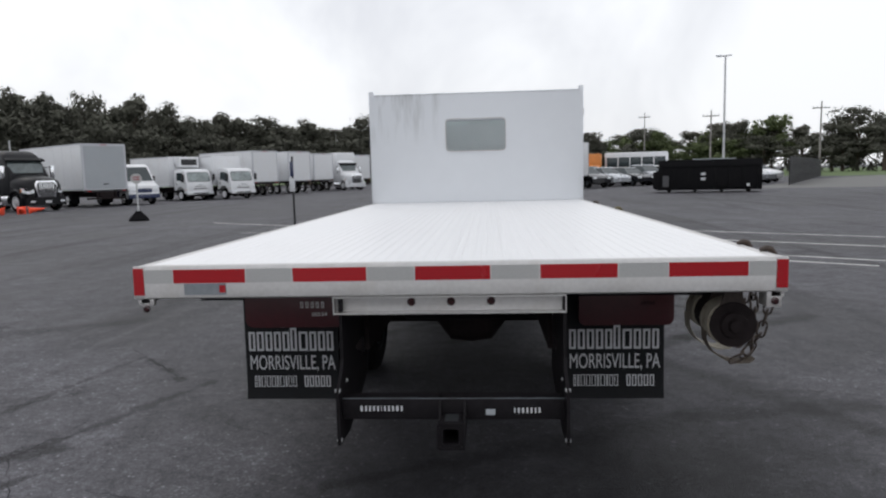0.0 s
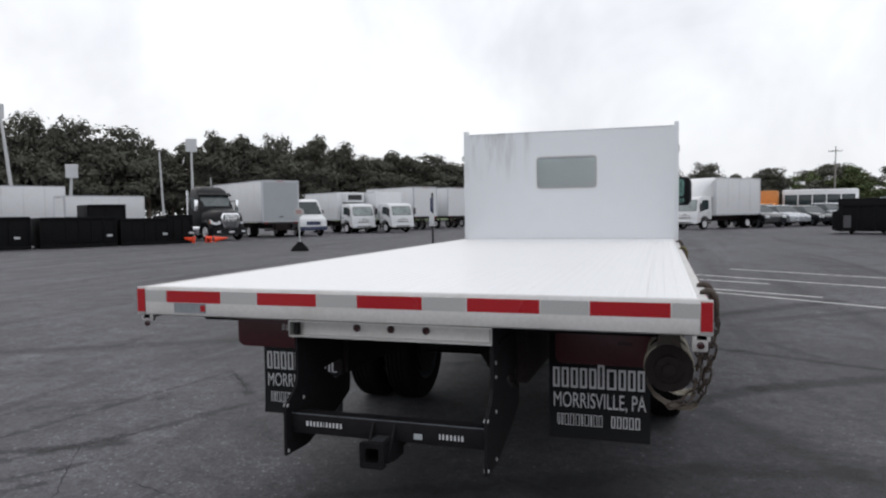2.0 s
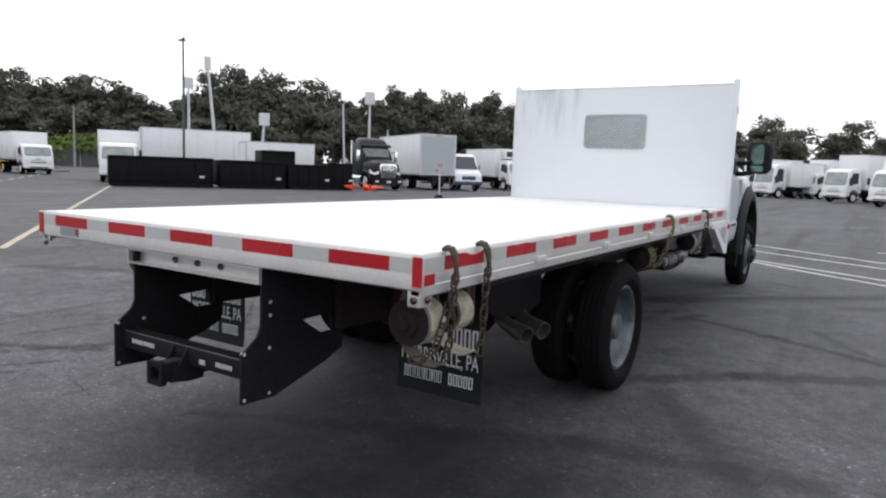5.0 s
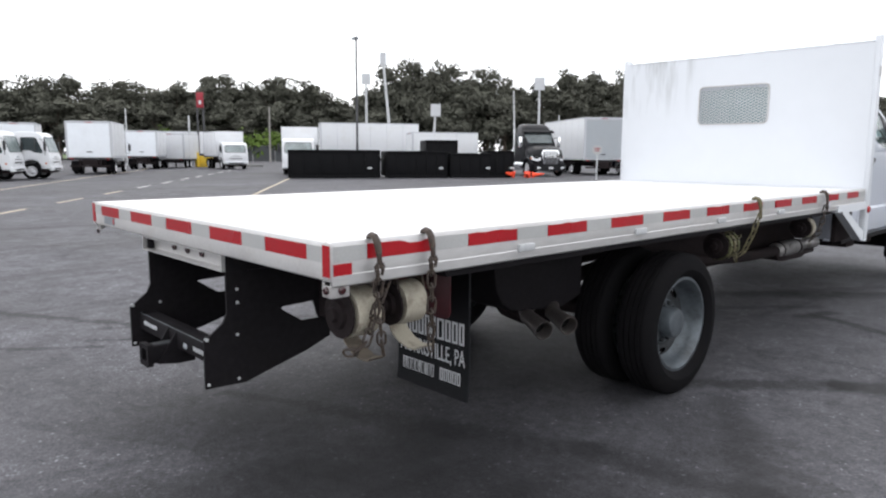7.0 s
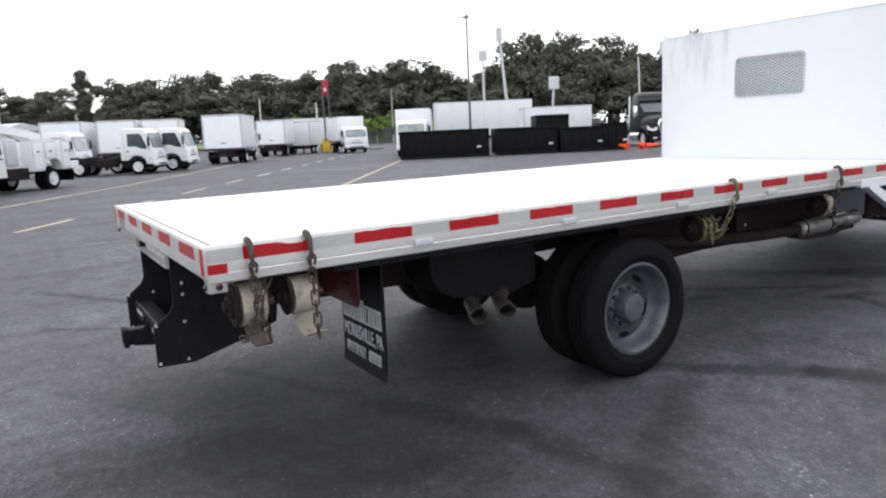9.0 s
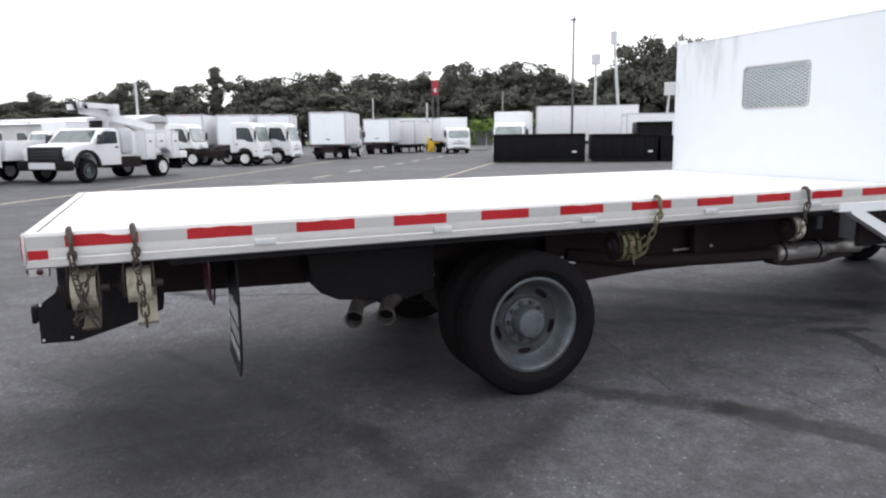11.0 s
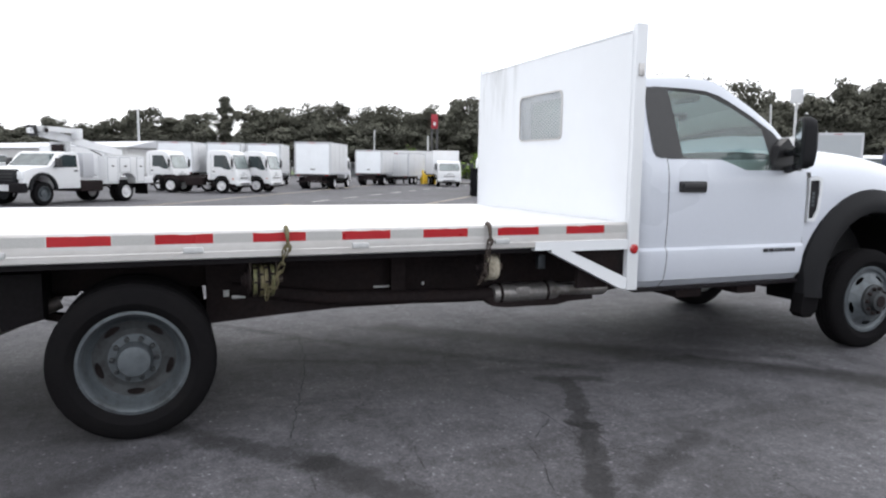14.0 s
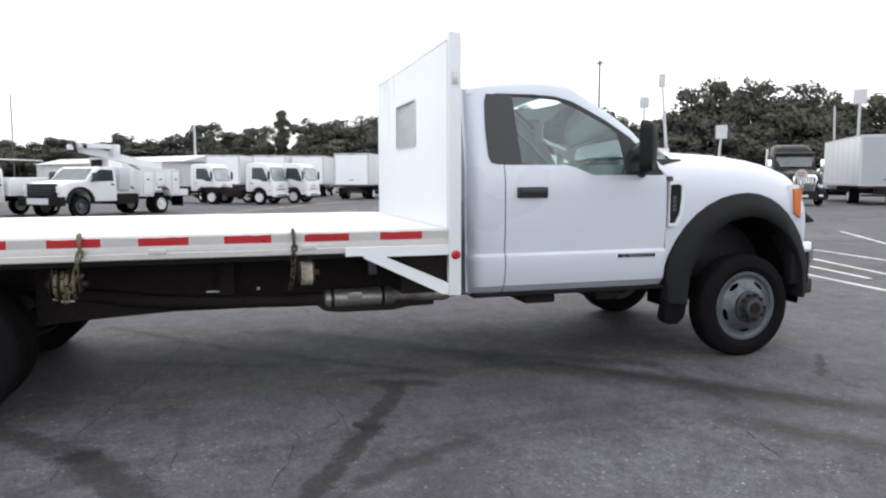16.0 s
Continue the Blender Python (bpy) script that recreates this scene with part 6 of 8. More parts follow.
def cabover(root, wide=1.0, paint="truck_white", top=2.2):
    """A tilt cab, its front at y = 0: upright front, deep windscreen, rounded edges."""
    k = top / 2.2
    prof = [(-1.6, 0.72), (-1.62, 1.2), (-1.58, 2.08 * k), (-1.48, 2.18 * k), (-1.0, 2.22 * k), (-0.55, 2.19 * k), (-0.36, 2.12 * k), (-0.27, 2.0 * k), (-0.04, 1.3), (0.03, 1.1), (0.05, 0.85), (0.04, 0.56), (-0.02, 0.5), (-0.36, 0.5), (-0.42, 0.72), (-0.58, 0.9), (-0.82, 0.95), (-1.06, 0.9), (-1.2, 0.72)]
    cab_ob = part("cab", prism(bmesh.new(), prof, "x", -wide, wide, bevel=0.085), paint, root, "white tilt cab")

    def on_front(u, z):
        """A place on the sloping front, just before its skin."""
        f = (z - 1.3) / (2.0 * k - 1.3)
        return (u, -0.04 - 0.23 * f + 0.02, z)

    w = wide * 0.8
    pane = round_rect(-w, w, 1.34, 1.95 * k, 0.1, 4)
    bm = bmesh.new()
    vs = [bm.verts.new(on_front(a * (1.04 - 0.07 * (z - 1.36)), z)) for a, z in pane]
    mid = bm.verts.new(on_front(0, (1.36 + 1.94 * k) / 2))
    for a, b in zip(vs, vs[1:] + vs[:1]):
        bm.faces.new((a, b, mid))
    part("windscreen", bm, "far_screen", cab_ob, "windscreen coloured pale for the reflected sky", smooth=60)
    bm = bmesh.new()
    tube(bm, [on_front(a * 1.03 * (1.04 - 0.07 * (z - 1.36)), z + (0.012 if z > 1.6 else -0.012)) for a, z in pane], 0.014, 5, closed=True)
    part("screen_seal", bm, "black", cab_ob)
    for q in (1, -1):
        e = q * (wide + 0.004)
        part("side_window", prism(bmesh.new(), [(-1.22, 1.42), (-1.2, 1.95 * k), (-0.62, 1.95 * k), (-0.5, 1.88 * k), (-0.27, 1.36), (-0.3, 1.26), (-0.62, 1.3), (-0.8, 1.4)], "x", *sorted((q * (wide - 0.02), e))), "far_glass", cab_ob, smooth=0)
        part("window_divider", prism(bmesh.new(), [(-0.63, 1.3), (-0.6, 1.95 * k), (-0.57, 1.95 * k), (-0.58, 1.3)], "x", *sorted((q * (wide - 0.02), q * (wide + 0.01)))), "black", cab_ob, smooth=0)
        part("headlight", loft(bmesh.new(), [[(q * a, y, z) for a, y, z in ((wide * 0.6, 0.03 + d, 0.66), (wide * 0.93, -0.03 + d, 0.68), (wide * 0.95, -0.05 + d, 1.0), (wide * 0.8, 0.02 + d, 0.92), (wide * 0.6, 0.035 + d, 0.84))] for d in (-0.03, 0.026)], ring=True), "lamp_lens", cab_ob)
        part("corner_lamp", boxed(*sorted((q * (wide - 0.03), q * (wide + 0.006))), -0.2, -0.12, 0.74, 0.82, bevel=0.01), "amber", cab_ob)
        part("door_seam", boxed(*sorted((q * (wide - 0.01), q * (wide + 0.004))), -1.39, -1.365, 0.75, 2.0 * k), "box_grey", cab_ob)
        part("lower_seam", boxed(*sorted((q * (wide - 0.01), q * (wide + 0.004))), -1.36, -1.1, 0.96, 0.985), "box_grey", cab_ob)
        part("mirror", boxed(*sorted((q * (wide + 0.1), q * (wide + 0.27))), -0.16, -0.07, 1.4, 1.84, bevel=0.03), "black", cab_ob)
        part("mirror_arm", tube(bmesh.new(), [(q * (wide - 0.02), -0.4, 1.95), (q * (wide + 0.18), -0.14, 1.93), (q * (wide + 0.18), -0.12, 1.3), (q * (wide - 0.02), -0.2, 1.2)], 0.015, 6), "black", cab_ob)
        part("door_handle", boxed(*sorted((q * (wide - 0.01), q * (wide + 0.02))), -1.3, -1.17, 1.14, 1.2), "black", cab_ob)
        part("arch_lip", tube(bmesh.new(), [(q * (wide + 0.004), -0.82 + 0.43 * math.cos(a), 0.5 + 0.44 * math.sin(a)) for a in [radians(10 + 160 * i / 10) for i in range(11)]], 0.02, 6), "black", cab_ob)
        part("cab_step", boxed(*sorted((q * (wide - 0.25), q * (wide - 0.03))), -1.55, -1.22, 0.42, 0.52, bevel=0.02), "chassis", root)
        far_wheel(root, q * (wide - 0.02), -0.82)
    part("grille", boxed(-wide * 0.5, wide * 0.5, 0.03, 0.062, 0.8, 0.86, bevel=0.01), "black", cab_ob)
    part("upper_grille", boxed(-wide * 0.42, wide * 0.42, 0.02, 0.052, 0.97, 1.0, bevel=0.008), "black", cab_ob)
    part("badge_plate", boxed(-0.14, 0.14, 0.03, 0.056, 1.06, 1.13, bevel=0.01), "box_grey", cab_ob)
    part("bumper", boxed(-wide, wide, -0.04, 0.1, 0.42, 0.63, bevel=0.045), paint, cab_ob)
    part("lower_grille", boxed(-wide * 0.6, wide * 0.6, 0.09, 0.106, 0.46, 0.54, bevel=0.01), "black", cab_ob)
    part("underside", boxed(-wide * 0.8, wide * 0.8, -1.5, -0.05, 0.3, 0.5, bevel=0.04), "chassis", root)
    part("wiper", tube(bmesh.new(), [on_front(-0.4, 1.42), on_front(0.15, 1.5)], 0.01, 5), "black", cab_ob)
    return cab_ob


def cargo(root, y1, length, width, z0, z1, paint="truck_white", rear="box_grey", trim="box_trim", roll=True):
    """A van body from y1 backwards, with corner trim, roof rail and rear door."""
    y0 = y1 - length
    b = part("cargo_box", boxed(-width, width, y0, y1, z0, z1, bevel=0.02), paint, root, "white cargo box with riveted sides")
    for s in (1, -1):
        part("roof_rail", boxed(*sorted((s * (width - 0.02), s * (width + 0.012))), y0, y1, z1 - 0.06, z1 + 0.01), trim, b)
        part("floor_rail", boxed(*sorted((s * (width - 0.02), s * (width + 0.012))), y0, y1, z0 - 0.01, z0 + 0.1), trim, b)
        part("corner_post", boxed(*sorted((s * (width - 0.1), s * (width + 0.014))), y0 - 0.014, y0 + 0.08, z0, z1), trim, b)
        n = max(2, int(length / 1.2))
        for i in range(1, n):
            y = y0 + length * i / n
            part("panel_seam", boxed(*sorted((s * width, s * (width + 0.006))), y - 0.012, y + 0.012, z0 + 0.1, z1 - 0.1), trim, b)
    part("rear_header", boxed(-width, width, y0 - 0.014, y0, z1 - 0.12, z1 + 0.01), trim, b)
    part("rear_post_light", boxed(-0.2, 0.2, y0 - 0.024, y0 - 0.012, z1 - 0.085, z1 - 0.045), "red_lens", b)
    part("rear_door", boxed(-width + 0.1, width - 0.1, y0 - 0.01, y0 + 0.01, z0 + 0.05, z1 - 0.12), rear, root, "pale grey rear door")
    if roll:
        part("door_handle", boxed(-0.15, 0.15, y0 - 0.03, y0 - 0.01, z0 + 0.3, z0 + 0.36), "black", b)
    part("rear_sill", boxed(-width, width, y0 - 0.05, y0, z0 - 0.12, z0, bevel=0.01), "black", b)
    for s in (1, -1):
        part("tail_lamp", boxed(*sorted((s * (width - 0.35), s * (width - 0.15))), y0 - 0.06, y0 - 0.05, z0 - 0.09, z0 - 0.03), "red_lens", b)
    return b


def underframe(root, y0, y1, rear_axle, wide, duals=True, z=0.62):
    part("chassis", boxed(-0.42, 0.42, y0, y1, z - 0.06, z + 0.3, bevel=0.02), "chassis", root, "dark chassis frame")
    for s in (1, -1):
        far_wheel(root, s * (wide - 0.06), rear_axle)
        if duals:
            far_wheel(root, s * (wide - 0.34), rear_axle)
    part("rear_bumper", boxed(-wide * 0.9, wide * 0.9, y0, y0 + 0.08, 0.45, 0.55, bevel=0.01), "chassis", root)
    for s in (1, -1):
        part("bumper_hanger", boxed(*sorted((s * 0.5, s * 0.6)), y0 + 0.005, y0 + 0.075, 0.5, 0.95), "chassis", root)
        part("mud_flap", boxed(*sorted((s * (wide - 0.5), s * (wide - 0.05))), rear_axle - 0.62, rear_axle - 0.6, 0.2, 0.8), "rubber", root)


def box_truck(x, y, phi, length=4.9, height=3.3, label="white cabover box truck parked in the yard", rear="box_grey", group="box trucks", reefer=False, cab_top=2.2, hood=False, wide=1.2):
    """Origin at the front bumper."""
    root = thing("box_truck", label, "truck", facing(x, y, phi), group)
    cabover(root, min(1.02, wide - 0.15), top=cab_top)
    cargo(root, -1.85, length, wide, 1.0, height, rear=rear)
    underframe(root, -1.9 - length, -1.5, -1.85 - length * 0.72, wide)
    if reefer:
        unit = part("cooling_unit", boxed(-0.75, 0.75, -1.85, -1.2, 2.35, height - 0.05, bevel=0.06), "truck_white", root, "cooling unit with dark grille over the cab")
        part("unit_grille", boxed(-0.6, 0.6, -1.2, -1.185, 2.5, height - 0.2), "black", unit)
    elif hood:
        part("air_deflector", loft(bmesh.new(), [[(-a, -1.84, z), (-a, y - 0.35, z), (-a * 0.75, y - 0.06, z), (0, y, z), (a * 0.75, y - 0.06, z), (a, y - 0.35, z), (a, -1.84, z)] for z, y, a in ((2.3, -0.5, 0.95), (2.6, -0.62, 0.98), (3.0, -0.85, 1.06), (height - 0.25, -1.15, 1.14), (height - 0.06, -1.4, 1.16), (height, -1.6, 1.14))], ring=True), "truck_white", root, "white roof deflector", smooth=50)
    return root


def trailer(x, y, phi, length, z0, z1, wide=1.25, label="white box trailer with its rear doors closed", rear="truck_white", wheels=True):
    """Origin under the middle of the rear; the front looks along phi."""
    root = thing("box_trailer", label, "trailer", facing(x, y, phi), "trailers")
    cargo(root, length, length, wide, z0, z1, rear=rear, roll=False)
    part("frame_rail", boxed(-0.5, 0.5, 0.0, length, z0 - 0.22, z0 - 0.02), "chassis", root)
    for s in (1, -1):
        for yy in (length * 0.25, length * 0.25 + 0.95):
            far_wheel(root, s * (wide - 0.06), yy, 0.4 if z0 > 0.9 else 0.34)
        part("landing_leg", boxed(*sorted((s * 0.6, s * 0.7)), length * 0.82, length * 0.82 + 0.1, 0.0, z0 - 0.02), "chassis", root)
    part("rear_bumper", boxed(-1.1, 1.1, 0.0, 0.08, 0.45, 0.55, bevel=0.01), "chassis", root)
    for s in (1, -1):
        part("bumper_hanger", boxed(*sorted((s * 0.5, s * 0.6)), 0.005, 0.075, 0.5, z0), "chassis", root)
    return root


# bare chassis cabs with their fronts to the lane, beside the bucket truck
def chassis_cab(x, y, phi, top=2.3):
    root = thing("chassis_cab", "white cabover truck with a bare dark chassis", "truck", facing(x, y, phi), "chassis cabs")
    cabover(root, 1.0, top=top)
    underframe(root, -4.6, -1.5, -3.75, 1.0)
    part("side_tank", boxed(0.45, 0.95, -2.9, -1.9, 0.42, 0.85, bevel=0.05), "chassis", root, "black tank on the chassis")
    for y0 in (-2.6, -3.4, -4.3):
        part("cross_member", boxed(-0.5, 0.5, y0 - 0.06, y0 + 0.06, 0.9, 0.97), "chassis", root)
    return root


chassis_cab(-38.1, 3.1, 62)
chassis_cab(-34.3, 6.24, 62)
chassis_cab(-35.75, 8.2, 62)


def box_truck_by_rear(x, y, phi, length, height, label, **k):
    """Placed by the middle of its rear door."""
    a = radians(phi)
    total = 1.85 + length
    return box_truck(x + math.cos(a) * total, y + math.sin(a) * total, phi, length, height, label, **k)


for y in (2.8, 6.2, 9.1):
    box_truck_by_rear(-49.0, y, 163, 4.6, 3.2, "white box truck with a pale roll-up rear door", rear="box_door", wide=1.27)
box_truck_by_rear(-40.9, 11.3, 153, 4.8, 3.12, "white box truck seen from its rear door", rear="box_door", wide=1.22)
box_truck_by_rear(-51.5, 18.0, 150, 4.5, 2.95, "white box truck parked behind another one", rear="box_door", wide=1.15)
trailer(-55.2, 21.6, 140, 4.2, 0.75, 2.87, 1.2, "small white box trailer parked by the lane")
box_truck(-60.0, -8.0, -35, 5.0, 3.0, "white box truck in the second row")
box_truck(-47.8, 23.9, -12, 4.3, 3.0, "white box truck standing in the lane with its front this way", rear="truck_white", wide=1.12, cab_top=2.1)

# north row
box_truck_by_rear(-22.3, 36.4, 146, 8.5, 3.66, "tall white box truck with a grey rear door", wide=1.28)
box_truck(-20.1, 44.4, -34, 5.2, 3.1, "white refrigerated box truck with a dark cooling unit", reefer=True)
box_truck(-17.5, 45.7, -34, 5.0, 3.1, "white cabover box truck beside a refrigerated truck")
trailer(-18.4, 53.6, 146, 7.5, 1.15, 3.7, 1.27, "tall white box trailer in the north row")
trailer(-16.9, 58.6, 146, 7.5, 1.15, 3.75, 1.27, "tall white box trailer in the north row")
trailer(-16.4, 65.5, 146, 7.5, 1.15, 3.75, 1.27, "tall white box trailer in the north row")
trailer(-13.9, 73.0, 146, 7.5, 1.15, 3.75, 1.27, "tall white box trailer in the north row")
box_truck(2.7, 49.4, -130, 5.2, 3.68, "white box truck with a roof deflector over its cab", hood=True, cab_top=2.35, wide=1.22)
box_truck(-0.4, 57.4, -124, 4.6, 3.6, "white cabover truck parked behind another one", cab_top=2.5)
box_truck(-5.9, 61.6, -124, 4.0, 3.0, "white cabover truck with a tall cab", cab_top=2.8)
box_truck(-3.0, 65.0, -124, 4.8, 3.4, "white box truck in the north row")
box_truck(-8.5, 66.0, -124, 4.8, 3.4, "white box truck in the north row")

# long white trailer and a small truck behind the black bodies
trailer(-40.6, 27.0, 60, 7.2, 1.0, 3.5, 1.25, "long white box trailer behind black truck bodies")
box_truck(-33.4, 20.8, -34, 3.6, 2.95, "white cabover truck behind black truck bodies", wide=1.1)
trailer(-31.9, 28.3, 60, 4.4, 0.8, 2.7, 1.1, "low white box trailer behind black truck bodies")


def tractor(x, y, phi, paint="tractor_paint", label="black road tractor with chrome grille and dark visor"):
    """A conventional road tractor, its bumper at y = 0: sloped hood, rounded cab, roof fairing."""
    root = thing("semi_tractor", label, "truck", facing(x, y, phi))
    # cab: rings of rounded section from the sill to the roof, leaning in and back
    rows = []
    for z, w, y0, y1, r in ((0.75, 1.0, -3.15, -1.5, 0.08), (1.3, 1.04, -3.15, -1.42, 0.1), (1.9, 1.05, -3.15, -1.42, 0.12), (2.35, 1.01, -3.13, -1.66, 0.16), (2.7, 0.97, -3.1, -1.86, 0.2), (2.95, 0.93, -3.1, -2.0, 0.24), (3.12, 0.84, -3.08, -2.2, 0.28), (3.2, 0.66, -3.0, -2.42, 0.2)):
        rows.append([(px, py, z) for px, py in round_rect(-w, w, y0, y1, r, 4)])
    body = part("cab", loft(bmesh.new(), rows, ring=True), paint, root, "glossy rounded cab with roof fairing", smooth=50)
    # hood: sections from the nose backwards
    rows = []
    for yy, w, zt, zb in ((0.0, 0.6, 1.56, 0.78), (-0.08, 0.78, 1.66, 0.74), (-0.25, 0.94, 1.74, 0.8), (-0.6, 1.03, 1.82, 1.0), (-0.95, 1.06, 1.88, 1.08), (-1.3, 1.05, 1.94, 1.0), (-1.5, 1.02, 1.98, 0.85)):
        h = zt - zb
        rows.append([(0, yy, zt), (w * 0.5, yy, zt - 0.02), (w * 0.72, yy, zt - 0.07), (w * 0.86, yy, zt - 0.16), (w * 0.97, yy, zt - 0.3 * h - 0.06), (w, yy, zt - 0.55 * h), (w, yy, zb)])
    part("hood", loft(bmesh.new(), mirrored(rows)), paint, root, "glossy sloping hood", smooth=50)
    part("nose", prism(bmesh.new(), [(-0.54, 0.66), (0.54, 0.66), (0.6, 1.4), (0.48, 1.58), (-0.48, 1.58), (-0.6, 1.4)], "y", -0.2, -0.01, bevel=0.02), paint, root)
    part("windscreen", loft(bmesh.new(), [[(k * 0.9, -1.66 - 0.14 * k * k, 2.62), (k * 0.9, -1.655 - 0.14 * k * k, 2.61)] + [(k * 0.97, -1.39 - 0.14 * k * k, 2.02)] for k in (-1, -0.6, -0.2, 0.2, 0.6, 1)]), "screen_dark", body, smooth=40)
    part("sun_visor", loft(bmesh.new(), [[(k * 1.0, -1.72 - 0.16 * k * k, 2.82), (k * 1.02, -1.5 - 0.16 * k * k, 2.7), (k * 1.02, -1.52 - 0.16 * k * k, 2.62), (k * 1.0, -1.72 - 0.16 * k * k, 2.7)] for k in (-1, -0.5, 0, 0.5, 1)], ring=True), "flare", body)
    grille_ob = part("grille", prism(bmesh.new(), [(-0.44, 0.66), (0.44, 0.66), (0.6, 1.4), (0.46, 1.6), (-0.46, 1.6), (-0.6, 1.4)], "y", -0.04, 0.05, bevel=0.03), "chrome", root, "chrome grille with upright bars")
    part("grille_mesh", prism(bmesh.new(), [(-0.37, 0.74), (0.37, 0.74), (0.5, 1.37), (0.4, 1.51), (-0.4, 1.51), (-0.5, 1.37)], "y", 0.045, 0.054), "black", grille_ob)
    for i in range(8):
        xx = -0.35 + 0.1 * i
        part("grille_bar", boxed(xx - 0.018, xx + 0.018, 0.052, 0.066, 0.76, 1.5, bevel=0.004), "chrome", grille_ob)
    part("bumper", loft(bmesh.new(), mirrored([[(0, 0.14, z), (0.6, 0.12, z), (0.95, 0.02, z), (1.14, -0.18, z), (1.15, -0.4, z)] for z in (0.34, 0.4, 0.68, 0.73)])), paint, root, "wrapped bumper with fog lamps", smooth=50)
    part("number_plate", boxed(-0.15, 0.15, 0.14, 0.155, 0.45, 0.57), "letter", root)
    for s in (1, -1):
        lamp = part("headlight", loft(bmesh.new(), [[(s * 0.62, 0.0 + e, 0.98), (s * 0.86, -0.1 + e, 0.92), (s * 1.03, -0.36 + e, 1.0), (s * 1.03, -0.46 + e, 1.22), (s * 0.86, -0.16 + e, 1.2), (s * 0.64, -0.02 + e, 1.14)] for e in (0.03, -0.1)], ring=True), "lamp_lens", root, "swept clear headlight")
        part("turn_signal", boxed(*sorted((s * 0.98, s * 1.06)), -0.5, -0.4, 1.02, 1.16, bevel=0.01), "amber", lamp)
        part("fog_lamp", boxed(*sorted((s * 0.66, s * 0.88)), 0.05, 0.115, 0.48, 0.58, bevel=0.02), "lamp_lens", root)
        part("side_window", prism(bmesh.new(), [(-2.6, 1.9), (-2.6, 2.5), (-2.1, 2.52), (-1.72, 1.94), (-1.8, 1.86)], "x", *sorted((s * 0.98, s * 1.06))), "far_glass", body, smooth=0)
        mir = part("mirror", boxed(*sorted((s * 1.2, s * 1.4)), -1.62, -1.48, 1.72, 2.4, bevel=0.05), "chrome", root, "tall chrome mirror")
        part("mirror_arm", tube(bmesh.new(), [(s * 1.02, -1.8, 2.3), (s * 1.3, -1.58, 2.36)], 0.025, 6), "black", mir)
        part("mirror_arm", tube(bmesh.new(), [(s * 1.02, -1.75, 1.75), (s * 1.3, -1.58, 1.76)], 0.025, 6), "black", mir)
        part("wheel_arch", loft(bmesh.new(), [[(s * xx, -0.92 + r * math.cos(q), 0.5 + r * math.sin(q)) for xx, r in ((0.75, 0.58), (1.1, 0.58), (1.12, 0.62), (1.05, 0.7), (0.75, 0.7))] for q in [radians(10 + 16 * i) for i in range(11)]], ring=True), paint, root)
        part("exhaust_pipe", tube(bmesh.new(), [(s * 0.95, -3.3, 0.9), (s * 0.95, -3.3, 3.0)], 0.07, 10), "chrome", root)
        for yy in (-0.92, -4.6, -5.8):
            far_wheel(root, s * 1.1, yy, 0.5)
        part("fuel_tank", tube(bmesh.new(), [(s * 0.85, -2.95, 0.62), (s * 0.85, -1.65, 0.62)], 0.28, 14), "chrome", root)
        part("cab_step", boxed(*sorted((s * 0.8, s * 1.12)), -2.4, -1.7, 0.5, 0.56, bevel=0.01), "chrome", root)
    part("chassis", boxed(-0.45, 0.45, -6.5, -0.5, 0.7, 1.0), "chassis", root)
    part("fifth_wheel", boxed(-0.45, 0.45, -5.6, -4.8, 1.0, 1.2, bevel=0.05), "chassis", root)
    return root


tractor(-22.8, 31.65, -26)
white_semi = tractor(-13.4, 67.0, -50, "truck_white", "white road tractor with a tall sleeper cab")
part("sleeper", boxed(-1.1, 1.1, -4.6, -2.2, 0.9, 3.9, bevel=0.15), "truck_white", white_semi, "tall white sleeper")


